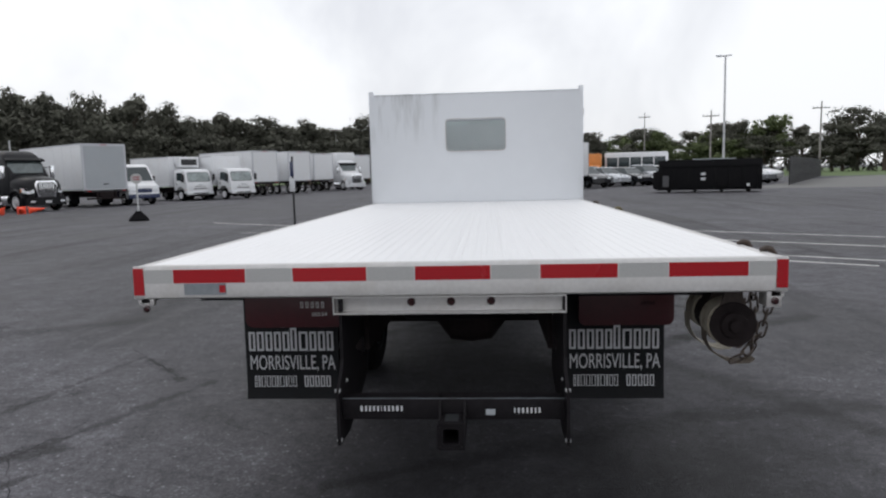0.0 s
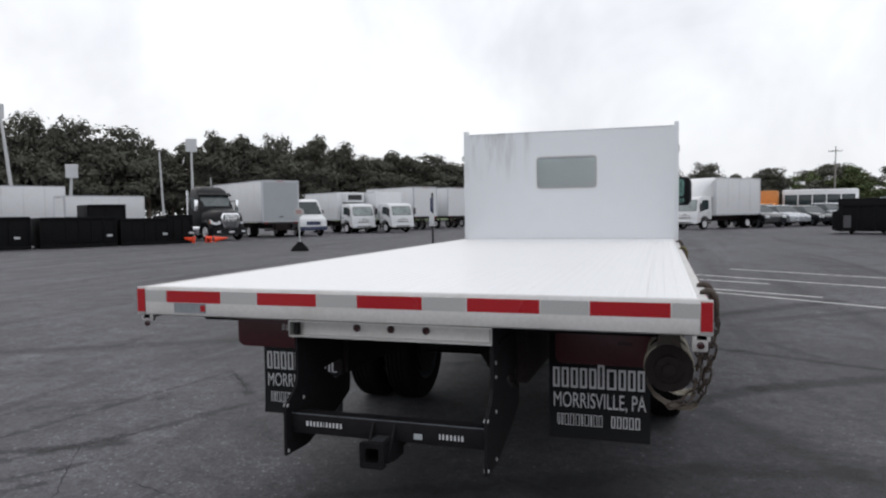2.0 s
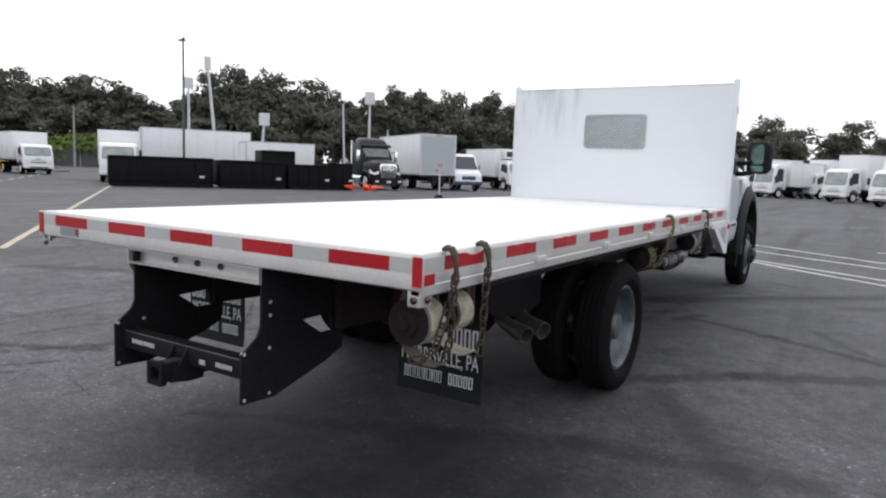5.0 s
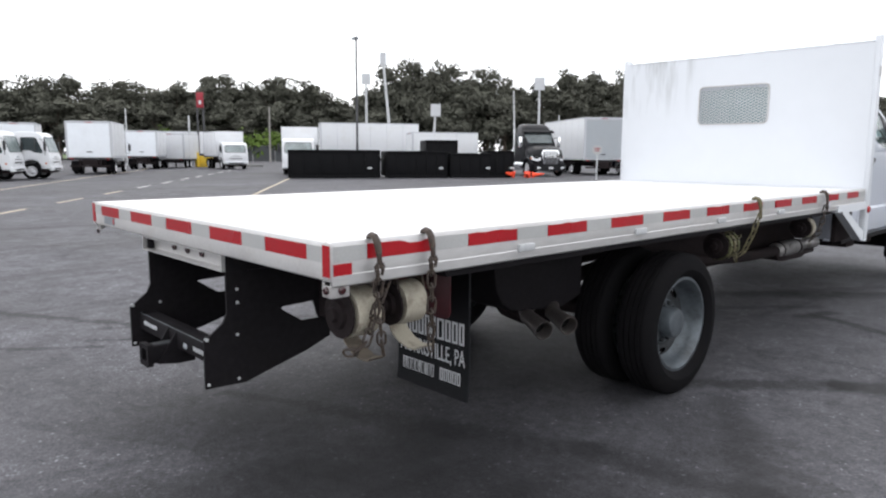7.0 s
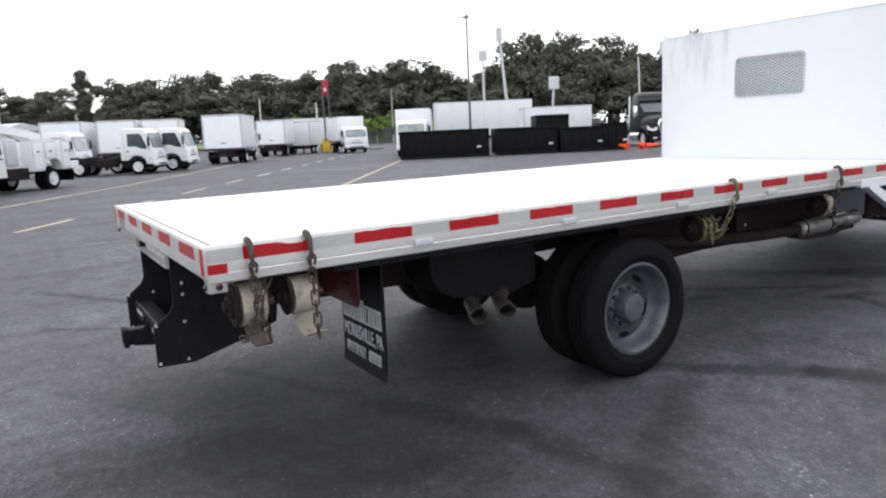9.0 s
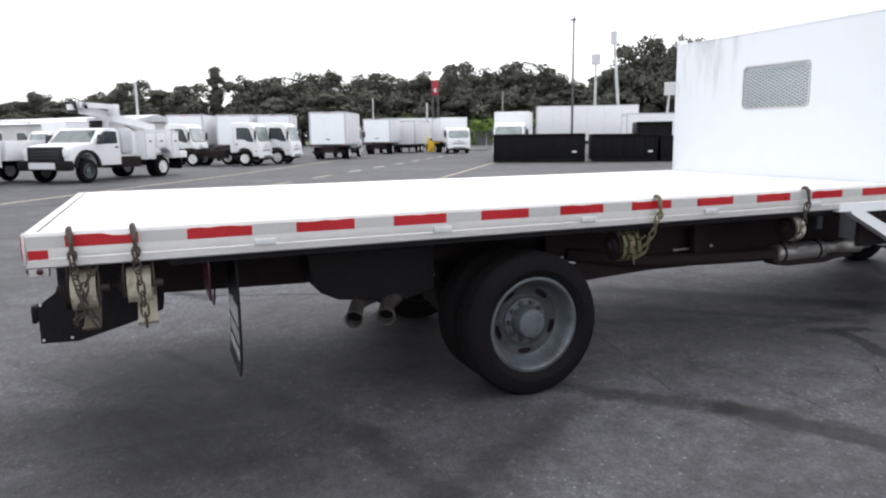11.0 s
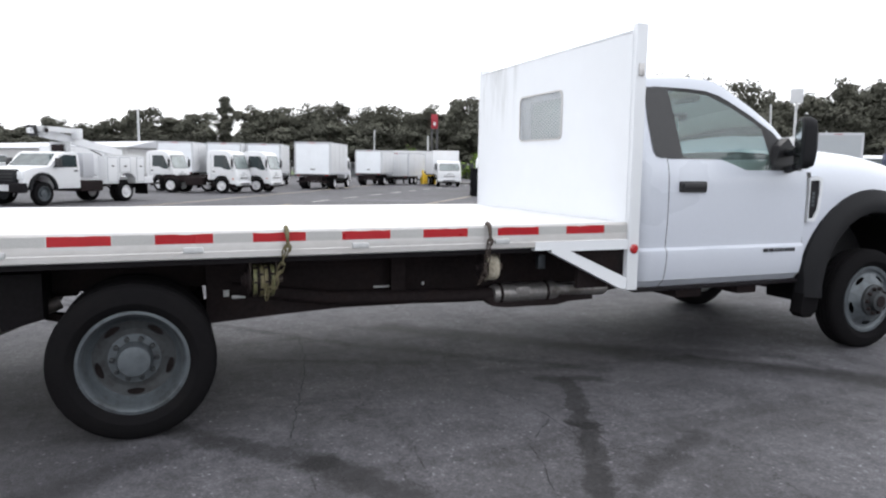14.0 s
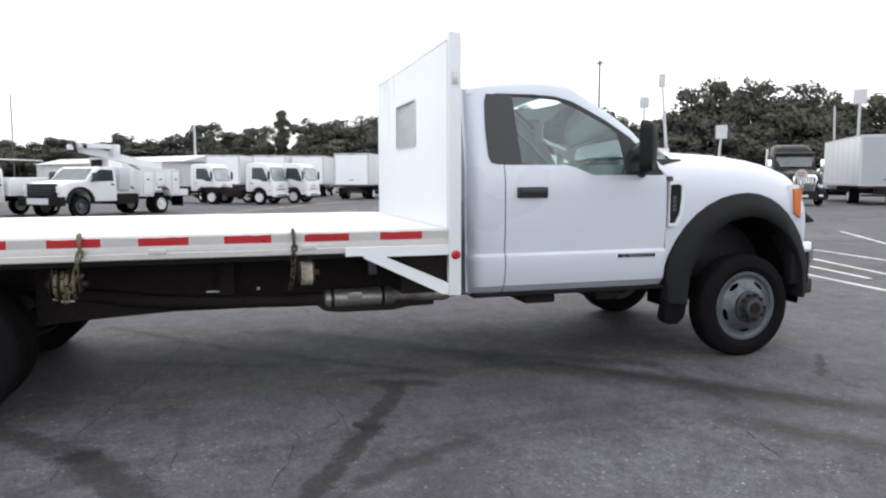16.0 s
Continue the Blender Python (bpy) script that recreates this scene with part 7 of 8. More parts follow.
def panel_van(x, y, phi, label, navy=True, height=2.5):
    root = thing("van", label, "van", facing(x, y, phi))
    prof = [(-4.6, 0.45), (-4.65, height * 0.95), (-4.5, height), (-1.6, height), (-1.2, height * 0.93), (-0.55, 1.4), (-0.05, 1.15), (0.02, 0.85), (0.02, 0.45), (-0.35, 0.4), (-0.42, 0.65), (-0.6, 0.78), (-0.85, 0.78), (-1.05, 0.65), (-1.12, 0.4), (-3.4, 0.4), (-3.47, 0.65), (-3.65, 0.78), (-3.9, 0.78), (-4.1, 0.65), (-4.17, 0.45)]
    body = part("body", prism(bmesh.new(), prof, "x", -0.98, 0.98, bevel=0.06), "truck_white", root, "white van body")
    part("windscreen", loft(bmesh.new(), [[(-0.82, -1.155, height * 0.925), (0.82, -1.155, height * 0.925)], [(-0.9, -0.57, 1.46), (0.9, -0.57, 1.46)], [(-0.9, -0.62, 1.44), (0.9, -0.62, 1.44)]]), "far_glass", body, smooth=0)
    part("grille", boxed(-0.5, 0.5, 0.0, 0.035, 0.75, 1.0, bevel=0.01), "navy" if navy else "black", root)
    part("bumper", boxed(-0.98, 0.98, -0.1, 0.1, 0.4, 0.66, bevel=0.05), "navy" if navy else "flare", root, "dark bumper")
    for s in (1, -1):
        part("headlight", boxed(*sorted((s * 0.55, s * 0.93)), -0.06, 0.03, 0.78, 1.0, bevel=0.03), "lamp_lens", root)
        part("side_window", prism(bmesh.new(), [(-1.9, 1.5), (-1.9, 2.1), (-1.3, 2.1), (-0.85, 1.5)], "x", *sorted((s * 0.97, s * 0.988))), "far_glass", body, smooth=0)
        part("mirror", boxed(*sorted((s * 1.0, s * 1.2)), -0.95, -0.85, 1.45, 1.75, bevel=0.03), "black", root)
        for yy in (-0.74, -3.78):
            far_wheel(root, s * 0.96, yy, 0.36)
        if navy:
            part("side_stripe", boxed(*sorted((s * 0.98, s * 0.984)), -4.4, -1.2, 0.5, 0.95), "navy", body)
    return root


panel_van(-21.0, 38.3, -36, "white van with navy lower panels and bumper")


def pickup_cab(root, paint="truck_white"):
    """A conventional cab and hood, its bumper at y = 0."""
    prof = [(-2.53, 0.62), (-2.53, 1.45), (-2.48, 1.95), (-2.34, 2.05), (-1.8, 2.06), (-1.61, 1.98), (-1.15, 1.5), (-0.4, 1.42), (-0.12, 1.32), (-0.05, 0.75), (-0.35, 0.62), (-0.45, 0.86), (-0.65, 1.05), (-0.95, 1.08), (-1.2, 0.95), (-1.35, 0.62)]
    body = part("cab", prism(bmesh.new(), prof, "x", -0.98, 0.98, bevel=0.06), paint, root, "white conventional cab and hood")
    body.matrix_basis = Matrix.Diagonal((1, 1, 0.93, 1))
    part("windscreen", loft(bmesh.new(), [[(-0.78, -1.58, 1.975), (0.78, -1.58, 1.975)], [(-0.88, -1.155, 1.535), (0.88, -1.155, 1.535)], [(-0.88, -1.2, 1.5), (0.88, -1.2, 1.5)]]), "screen_dark", body, smooth=0)
    g = part("grille", boxed(-0.74, 0.74, -0.12, 0.012, 0.7, 1.27, bevel=0.05), "tractor_paint", root, "black grille with bars")
    for i in range(3):
        part("grille_bar", boxed(-0.58, 0.58, 0.0, 0.014, 0.86 + 0.11 * i, 0.91 + 0.11 * i), "black", g)
    b = part("bumper", boxed(-1.06, 1.06, -0.14, 0.16, 0.46, 0.8, bevel=0.05), "steel_black", root, "black front bumper")
    part("number_plate", boxed(-0.55, 0.55, 0.16, 0.175, 0.52, 0.74), "letter", b)
    for s in (1, -1):
        part("headlight", boxed(*sorted((s * 0.66, s * 0.96)), -0.14, -0.02, 0.92, 1.2, bevel=0.03), "lamp_lens", root)
        part("side_window", prism(bmesh.new(), [(-2.38, 1.46), (-2.34, 1.92), (-1.8, 1.94), (-1.63, 1.86), (-1.3, 1.44)], "x", *sorted((s * 0.97, s * 0.99))), "far_glass", body, smooth=0)
        part("mirror", boxed(*sorted((s * 1.03, s * 1.24)), -1.46, -1.33, 1.34, 1.68, bevel=0.03), "black", root)
        part("door_handle", boxed(*sorted((s * 0.98, s * 1.0)), -2.4, -2.24, 1.28, 1.34), "black", body)
        part("wheel_flare", loft(bmesh.new(), [[(s * 0.95, -0.82 + r * math.cos(a), 0.55 + r * math.sin(a)) for r in (0.5, 0.62)] + [(s * 1.06, -0.82 + r * math.cos(a), 0.55 + r * math.sin(a)) for r in (0.6, 0.5)] for a in [radians(18 * i) for i in range(11)]], ring=True), "flare", root)
        far_wheel(root, s * 1.04, -0.82, 0.42, True)
    return body


def bucket_truck(x, y, phi):
    root = thing("bucket_truck", "white utility truck with folded bucket boom and tool lockers", "truck", facing(x, y, phi))
    pickup_cab(root)
    part("chassis", boxed(-0.42, 0.42, -6.4, -1.0, 0.6, 0.88), "chassis", root)
    for s in (1, -1):
        lock = part("tool_locker", prism(bmesh.new(), [(-4.4, 0.72), (-4.4, 1.8), (-6.5, 1.8), (-6.5, 0.72), (-6.0, 0.72), (-5.95, 0.95), (-5.7, 1.12), (-5.3, 1.12), (-5.05, 0.95), (-5.0, 0.72)], "x", *sorted((s * 0.72, s * 1.16)), bevel=0.02), "truck_white", root, "white side locker with doors")
        for y0, y1 in ((-4.95, -4.45), (-5.65, -5.1), (-6.45, -6.05)):
            z0 = 0.8 if y1 > -5.0 or y0 < -6 else 1.17
            part("door_gap", boxed(*sorted((s * 1.155, s * 1.166)), y0 - 0.03, y1 + 0.03, z0 - 0.03, 1.77), "box_grey", lock)
            d = part("locker_door", boxed(*sorted((s * 1.16, s * 1.176)), y0, y1, z0, 1.74, bevel=0.006), "truck_white", lock)
            part("latch", boxed(*sorted((s * 1.176, s * 1.19)), (y0 + y1) / 2 - 0.06, (y0 + y1) / 2 + 0.06, 1.38, 1.44), "black", lock)
        far_wheel(root, s * 1.1, -5.5, 0.4)
        far_wheel(root, s * 0.82, -5.5, 0.4)
    part("bed_floor", boxed(-0.74, 0.74, -6.5, -3.3, 0.86, 0.98), "truck_white", root)
    part("tank", boxed(-0.85, 0.85, -4.1, -3.55, 0.98, 1.9, bevel=0.05), "box_trim", root, "grey equipment box behind the cab")
    part("ladder", tube(bmesh.new(), [(-1.05, -6.4, 1.84), (-1.05, -4.5, 1.84)], 0.03, 6), "galvanised", root)
    part("hydraulic_hose", tube(bmesh.new(), [(0.25, -5.9, 1.7), (0.35, -4.8, 2.1), (0.3, -3.2, 2.4), (0.2, -2.0, 2.58)], 0.025, 6), "black", root)
    part("under_box", boxed(-0.95, 0.95, -4.4, -3.3, 0.45, 0.85, bevel=0.03), "chassis", root)
    part("cone_holder", tube(bmesh.new(), [(0.95, -3.35, 0.98), (0.95, -3.35, 1.6)], 0.12, 10), "box_grey", root)
    part("tail_shelf", boxed(-1.15, 1.15, -7.0, -6.5, 0.72, 1.0, bevel=0.02), "truck_white", root)
    part("tail_flap", boxed(-0.9, -0.3, -6.95, -6.9, 0.25, 0.72), "rubber", root)
    boom = part("boom", loft(bmesh.new(), [[(a - 0.13, yy, z - h), (a + 0.13, yy, z - h), (a + 0.13, yy, z + h), (a - 0.13, yy, z + h)] for a, yy, z, h in ((0.1, -6.5, 1.95, 0.14), (0.1, -4.2, 2.28, 0.145), (0.1, -1.9, 2.62, 0.15))], ring=True), "truck_white", root, "white folded boom above the cab")
    part("upper_boom", loft(bmesh.new(), [[(a - 0.11, yy, z - h), (a + 0.11, yy, z - h), (a + 0.11, yy, z + h), (a - 0.11, yy, z + h)] for a, yy, z, h in ((-0.15, -1.5, 2.74, 0.1), (-0.15, -2.6, 2.74, 0.09), (-0.15, -3.5, 2.72, 0.09))], ring=True), "truck_white", boom)
    part("elbow", lathe(bmesh.new(), [(0.16, -0.26), (0.18, -0.22), (0.18, 0.22), (0.16, 0.26)], pose(0.0, -1.75, 2.67), 16), "galvanised", boom)
    part("turret", lathe(bmesh.new(), [(0.35, 0), (0.3, 0.3), (0.22, 0.35), (0.2, 0.75)], pose(0.1, -5.9, 0.98, 0, -90, 0), 18), "truck_white", root)
    part("bucket", prism(bmesh.new(), round_rect(-0.4, -0.02, -3.65, -3.35, 0.08, 4), "z", 2.4, 2.82, bevel=0.03), "truck_white", root, "white fibreglass work bucket")
    part("boom_tip", loft(bmesh.new(), [[(a - w, yy, z - w), (a + w, yy, z - w), (a + w, yy, z + w), (a - w, yy, z + w)] for a, yy, z, w in ((0.0, -1.65, 2.67, 0.1), (0.0, -1.3, 2.66, 0.11), (0.0, -1.15, 2.64, 0.07))], ring=True), "truck_white", boom, "rounded white boom end")
    part("boom_strap", prism(bmesh.new(), [(-1.5, 2.46), (-1.38, 2.46), (-1.24, 2.84), (-1.38, 2.86)], "x", -0.17, 0.17, bevel=0.01), "black", boom)
    part("elbow_pin", lathe(bmesh.new(), [(0.0, -0.29), (0.08, -0.29), (0.08, 0.29), (0.0, 0.29)], pose(0.0, -1.78, 2.68), 12), "chassis", boom)
    part("boom_rest", boxed(-0.4, 0.5, -3.45, -3.35, 1.85, 2.3), "galvanised", root)
    part("cab_guard", boxed(-0.2, 0.3, -2.6, -2.48, 1.88, 2.2, bevel=0.02), "chassis", root, "dark boom rest behind the cab roof")
    # the short wheelbase brings everything behind the cab forward
    for ob in root.children:
        if ob.name.split(".")[0] in ("tool_locker", "chassis", "bed_floor", "tank", "ladder", "under_box", "cone_holder", "tail_shelf", "tail_flap", "turret", "boom_rest"):
            ob.matrix_basis = Matrix.Translation((0, 0.75, 0)) @ ob.matrix_basis
        elif ob.name.split(".")[0] in ("boom", "bucket", "hydraulic_hose"):
            ob.matrix_basis = Matrix.Translation((0, -0.26, 0)) @ Matrix.Diagonal((1, 0.85, 1, 1)) @ ob.matrix_basis
        elif ob.name.split(".")[0] == "wheel" and ob.matrix_basis.translation.y < -3:
            ob.matrix_basis = Matrix.Translation((0, 0.78, 0)) @ ob.matrix_basis
    return root


bucket_truck(-22.6, -2.9, -38)


def utility_pickup(x, y, phi, label):
    root = thing("utility_truck", label, "truck", facing(x, y, phi))
    pickup_cab(root)
    part("chassis", boxed(-0.42, 0.42, -5.3, -1.0, 0.6, 0.88), "chassis", root)
    bed = part("service_body", boxed(-1.1, 1.1, -5.4, -2.62, 0.8, 1.5, bevel=0.03), "truck_white", root, "white service body")
    part("ladder_rack", tube(bmesh.new(), [(0.9, -5.4, 1.45), (0.9, -5.4, 2.2), (0.9, -2.0, 2.25)], 0.03, 6), "galvanised", bed)
    for s in (1, -1):
        far_wheel(root, s * 1.06, -4.3, 0.4)
    return root


utility_pickup(-22.2, -6.7, -41, "white service truck beside the bucket truck")
utility_pickup(-25.0, -10.4, -41, "white service truck in the row of utility trucks")


def saloon(x, y, phi, paint, label, size=1.0):
    root = thing("parked_car", label, "car", facing(x, y, phi), "parked cars")
    root.scale = (1.05, 1.05, size)
    prof = [(-4.4, 0.35), (-4.45, 0.85), (-4.2, 0.98), (-3.4, 1.0), (-1.3, 0.98), (-0.2, 0.8), (0.0, 0.65), (0.0, 0.35), (-0.4, 0.28), (-0.5, 0.5), (-0.75, 0.62), (-1.0, 0.5), (-1.1, 0.28), (-3.2, 0.28), (-3.3, 0.5), (-3.55, 0.62), (-3.8, 0.5), (-3.9, 0.28)]
    body = part("body", prism(bmesh.new(), prof, "x", -0.88, 0.88, bevel=0.06), paint, root)
    part("cabin", loft(bmesh.new(), [[(-w, y0, z), (w, y0, z), (w, y1, z), (-w, y1, z)] for z, w, y0, y1 in ((0.97, 0.84, -3.95, -1.3), (1.35, 0.7, -3.45, -1.95), (1.43, 0.6, -3.2, -2.15))], ring=True), "far_glass", root, "dark windows")
    part("roof", loft(bmesh.new(), [[(-w, y0, z), (w, y0, z), (w, y1, z), (-w, y1, z)] for z, w, y0, y1 in ((1.40, 0.68, -3.4, -2.0), (1.46, 0.6, -3.2, -2.15))], ring=True), paint, root)
    for s in (1, -1):
        part("headlight", boxed(*sorted((s * 0.5, s * 0.84)), -0.06, 0.015, 0.6, 0.74, bevel=0.02), "lamp_lens", root)
        for yy in (-0.75, -3.55):
            far_wheel(root, s * 0.86, yy, 0.32, True)
    return root


saloon(9.2, 53.6, -62, "car_dark", "dark car parked by a white box truck", 1.2)
saloon(11.4, 56.6, -62, "car_silver", "silver car in the row of parked cars", 1.15)
saloon(13.6, 57.6, -62, "car_dark", "dark car in the row of parked cars", 1.1)
saloon(15.3, 58.4, -62, "car_silver", "silver car in the row of parked cars", 1.25)
saloon(17.6, 60.4, -62, "truck_white", "white car in the row of parked cars", 1.2)
saloon(20.5, 61.0, -62, "car_silver", "silver car behind a black dumpster", 1.1)
saloon(23.2, 56.0, -62, "car_silver", "silver car between a dumpster and a black fence", 1.15)
saloon(25.6, 60.5, -62, "truck_white", "white car between a dumpster and a black fence", 1.2)
panel_van(18.0, 66.0, -100, "white van behind the row of parked cars", navy=False, height=2.2)
bus = thing("shuttle_bus", "white shuttle bus with large dark windows behind parked cars", "bus", facing(12.4, 72.0, 172))
part("body", boxed(-1.15, 1.15, -6.4, 0.0, 0.5, 3.2, bevel=0.2), "truck_white", bus, "white bus body")
for s in (1, -1):
    for k in range(5):
        part("side_window", boxed(*sorted((s * 1.14, s * 1.16)), -6.1 + k * 1.2, -5.0 + k * 1.2, 1.7, 2.7, bevel=0.01), "far_glass", bus)
    for yy in (-1.0, -5.0):
        far_wheel(bus, s * 1.1, yy, 0.42)
part("windscreen", boxed(-1.0, 1.0, -0.02, 0.015, 1.4, 2.8, bevel=0.01), "far_glass", bus)
root = thing("orange_truck", "orange work truck with a white body far behind the cars", "truck", facing(9.9, 66.0, -100))
pickup_cab(root, "orange_paint")
part("body", boxed(-1.15, 1.15, -6.0, -2.7, 0.9, 3.1, bevel=0.12), "orange_paint", root, "orange box body")
part("chassis", boxed(-0.42, 0.42, -5.9, -1.0, 0.6, 0.88), "chassis", root)
for s in (1, -1):
    far_wheel(root, s * 1.06, -4.9, 0.4)


# ---- black truck bodies and dumpster standing on the ground ----
def black_body(x, y, phi, length, height, label, ribs=6, depth=2.2):
    """A long steel body, its near side along local y, origin at its near corner."""
    root = thing("truck_body", label, "truck body", facing(x, y, phi), "black truck bodies")
    part("floor", boxed(-depth, 0, 0, length, 0.12, 0.25), "body_black", root)
    for name, b in (("side_wall", (-0.06, 0, 0, length, 0.1, height)), ("side_wall", (-depth, -depth + 0.06, 0, length, 0.1, height)), ("end_wall", (-depth + 0.06, -0.06, 0.0, 0.06, 0.1, height)), ("end_wall", (-depth + 0.06, -0.06, length - 0.06, length, 0.1, height))):
        w = part(name, boxed(*b, bevel=0.01), "body_black", root)
        if name == "side_wall" and b[1] == 0:
            for i in range(ribs + 1):
                yy = 0.03 + (length - 0.06) * i / ribs
                part("rib", boxed(0, 0.05, yy - 0.04, yy + 0.04, 0.1, height, bevel=0.008), "body_black", w)
            part("top_rail", boxed(-0.02, 0.07, 0, length, height - 0.1, height + 0.02, bevel=0.01), "body_black", w)
            part("white_tag", boxed(0.05, 0.056, length * 0.86, length * 0.86 + 0.24, 0.5, 0.6), "letter", w)
            part("bottom_rail", boxed(-0.02, 0.08, 0, length, 0.02, 0.16, bevel=0.01), "body_black", w)
    for i in range(3):
        yy = 0.3 + (length - 0.6) * i / 2
        part("skid", boxed(-depth, 0, yy - 0.08, yy + 0.08, 0.0, 0.12), "body_black", root)
    return root


black_body(-29.3, 17.7, 60, 4.9, 1.5, "black steel truck body standing on the asphalt")
black_body(-26.6, 22.2, 60, 3.4, 1.46, "black ribbed truck body standing on the asphalt")
black_body(-24.8, 25.3, 60, 2.4, 1.36, "low black truck body standing on the asphalt", ribs=4)
black_body(-27.2, 25.6, 60, 1.9, 2.1, "tall black truck body with a rounded end", ribs=2, depth=1.8)
black_body(-23.9, 27.4, 60, 1.5, 1.5, "short black truck frame with white reflectors", ribs=3, depth=1.6)

dump = thing("dumpster", "black steel dumpster with ribbed sides and two white tags", "dumpster", facing(10.7, 41.0, -16))
part("floor", boxed(0.0, 2.2, 0, 5.6, 0.2, 0.3), "body_black", dump)
for b in ((0.0, 0.06, 0, 4.9, 0.15, 1.42), (2.14, 2.2, 0, 5.6, 0.15, 1.9), (0.06, 2.14, 0, 0.06, 0.15, 1.5), (0.06, 2.14, 5.54, 5.6, 0.15, 1.9), (0.0, 0.06, 4.9, 5.6, 0.15, 1.9)):
    part("wall", boxed(*b, bevel=0.01), "body_black", dump)
for xf in (2.2,):
    for i in range(8):
        part("rib", boxed(xf, xf + 0.06, 0.1 + i * 0.75, 0.2 + i * 0.75, 0.15, 1.5, bevel=0.01), "body_black", dump)
part("sloped_end", prism(bmesh.new(), [(-0.3, 0.25), (0.0, 0.15), (0.0, 1.3), (-0.3, 1.2)], "x", 0.05, 2.15, bevel=0.03), "body_black", dump, "sloped front end")
part("end_panel", boxed(2.27, 2.275, 0.25, 0.6, 0.35, 1.0), "dark_pole", dump)
part("top_edge", boxed(2.18, 2.28, -0.05, 5.65, 1.5, 1.56), "body_black", dump)
part("lid", boxed(0.3, 2.25, 1.9, 4.2, 1.9, 1.95), "box_grey", dump, "pale lid on top")
for z in (1.0, 0.72):
    part("white_tag", boxed(2.26, 2.266, 2.35, 2.6, z, z + 0.14), "letter", dump)
part("white_tag", boxed(2.26, 2.266, 4.8, 4.95, 0.35, 0.5), "letter", dump)
for i in range(4):
    part("roller", tube(bmesh.new(), [(0.4, 0.6 + 1.45 * i, 0.1), (1.8, 0.6 + 1.45 * i, 0.1)], 0.1, 10), "body_black", dump)



# ---- trees round the yard ----
def leaf_cloud(bm, rnd, blobs, leaves, size):
    """Many small bent leaves over the skins of blobs (centre, radii)."""
    for c, r in blobs:
        for _ in range(leaves):
            while True:
                d = Vector((rnd.gauss(0, 1), rnd.gauss(0, 1), rnd.gauss(0, 1)))
                if d.length > 0.1:
                    break
            d.normalize()
            k = rnd.uniform(0.4, 1.0) + 0.35 * rnd.random() ** 3
            p = Vector(c) + Vector((d.x * r[0] * k, d.y * r[1] * k, d.z * r[2] * k))
            n = (d + Vector((rnd.uniform(-0.5, 0.5), rnd.uniform(-0.5, 0.5), rnd.uniform(-0.2, 0.7)))).normalized()
            t = n.orthogonal().normalized()
            b = n.cross(t)
            a = rnd.uniform(0, 6.28)
            t, b = t * math.cos(a) + b * math.sin(a), b * math.cos(a) - t * math.sin(a)
            s = size * rnd.uniform(0.6, 1.35)
            q = [p + t * s * 0.9, p + b * s * rnd.uniform(0.35, 0.6) + n * s * 0.15, p - t * s * rnd.uniform(0.6, 1.0), p - b * s * rnd.uniform(0.35, 0.6) + n * s * 0.15]
            vs = [bm.verts.new(v) for v in q]
            bm.faces.new((vs[0], vs[1], vs[2]))
            bm.faces.new((vs[0], vs[2], vs[3]))


def tree(name, label, seed, height, spread, leaf="leaf", foot=0.3, blobs=46, leaves=100, size=0.29, clump=1.0):
    """A tapered trunk with limbs and a loose, lobed crown of leaf clumps."""
    rnd = random.Random(seed)
    root = thing(name, label, "tree", group="trees round the yard")
    bm = bmesh.new()
    lean = rnd.uniform(-0.5, 0.5)
    th = height * 0.86
    spine = [Vector((lean * u * u, rnd.uniform(-0.15, 0.15) * u, th * u)) for u in (0, 0.15, 0.35, 0.6, 0.8, 1.0)]
    tube(bm, spine, [0.3, 0.24, 0.2, 0.15, 0.09, 0.04], 8)
    # a few boughs, each with a lobe of clumps of its own
    lobes = [(Vector((lean, 0, height * 0.86)), spread * 0.42)]
    n_l = 7 if spread > 2.5 else 18
    for k in range(n_l):
        u = foot + (0.84 - foot) * (k + 0.5) / n_l
        a = k * 2.4 + rnd.uniform(-0.5, 0.5)
        reach = spread * rnd.uniform(0.4, 0.62) * (1.05 - 0.5 * max(0.0, u - 0.5)) * (1.0 if spread > 2.5 else 0.6)
        c = Vector((reach * math.cos(a) + lean * u, reach * math.sin(a), height * u + rnd.uniform(-0.3, 0.5)))
        lobes.append((c, spread * rnd.uniform(0.36, 0.54)))
        i = min(4, int(u * 0.8 * 5))
        base = spine[i].lerp(spine[i + 1], u * 0.8 * 5 - i)
        tube(bm, [base, base.lerp(c, 0.5) + Vector((0, 0, 0.3)), c], [0.1, 0.06, 0.02], 6)
    crown = []
    for k in range(blobs):
        c, r = lobes[k % len(lobes)]
        while True:
            d = Vector((rnd.gauss(0, 1), rnd.gauss(0, 1), rnd.gauss(0, 1)))
            if d.length > 0.1:
                break
        d.normalize()
        q = c + d * r * rnd.uniform(0.3, 0.85)
        q.z = min(q.z, height - 0.6)
        g = spread * clump * rnd.uniform(0.18, 0.31)
        crown.append((q, (g * rnd.uniform(0.9, 1.3), g * rnd.uniform(0.9, 1.3), g * rnd.uniform(0.7, 1.0))))
    part("trunk", bm, "bark", root)
    bm = bmesh.new()
    leaf_cloud(bm, rnd, crown, leaves, size)
    part("crown", bm, leaf, root, smooth=0)
    return root


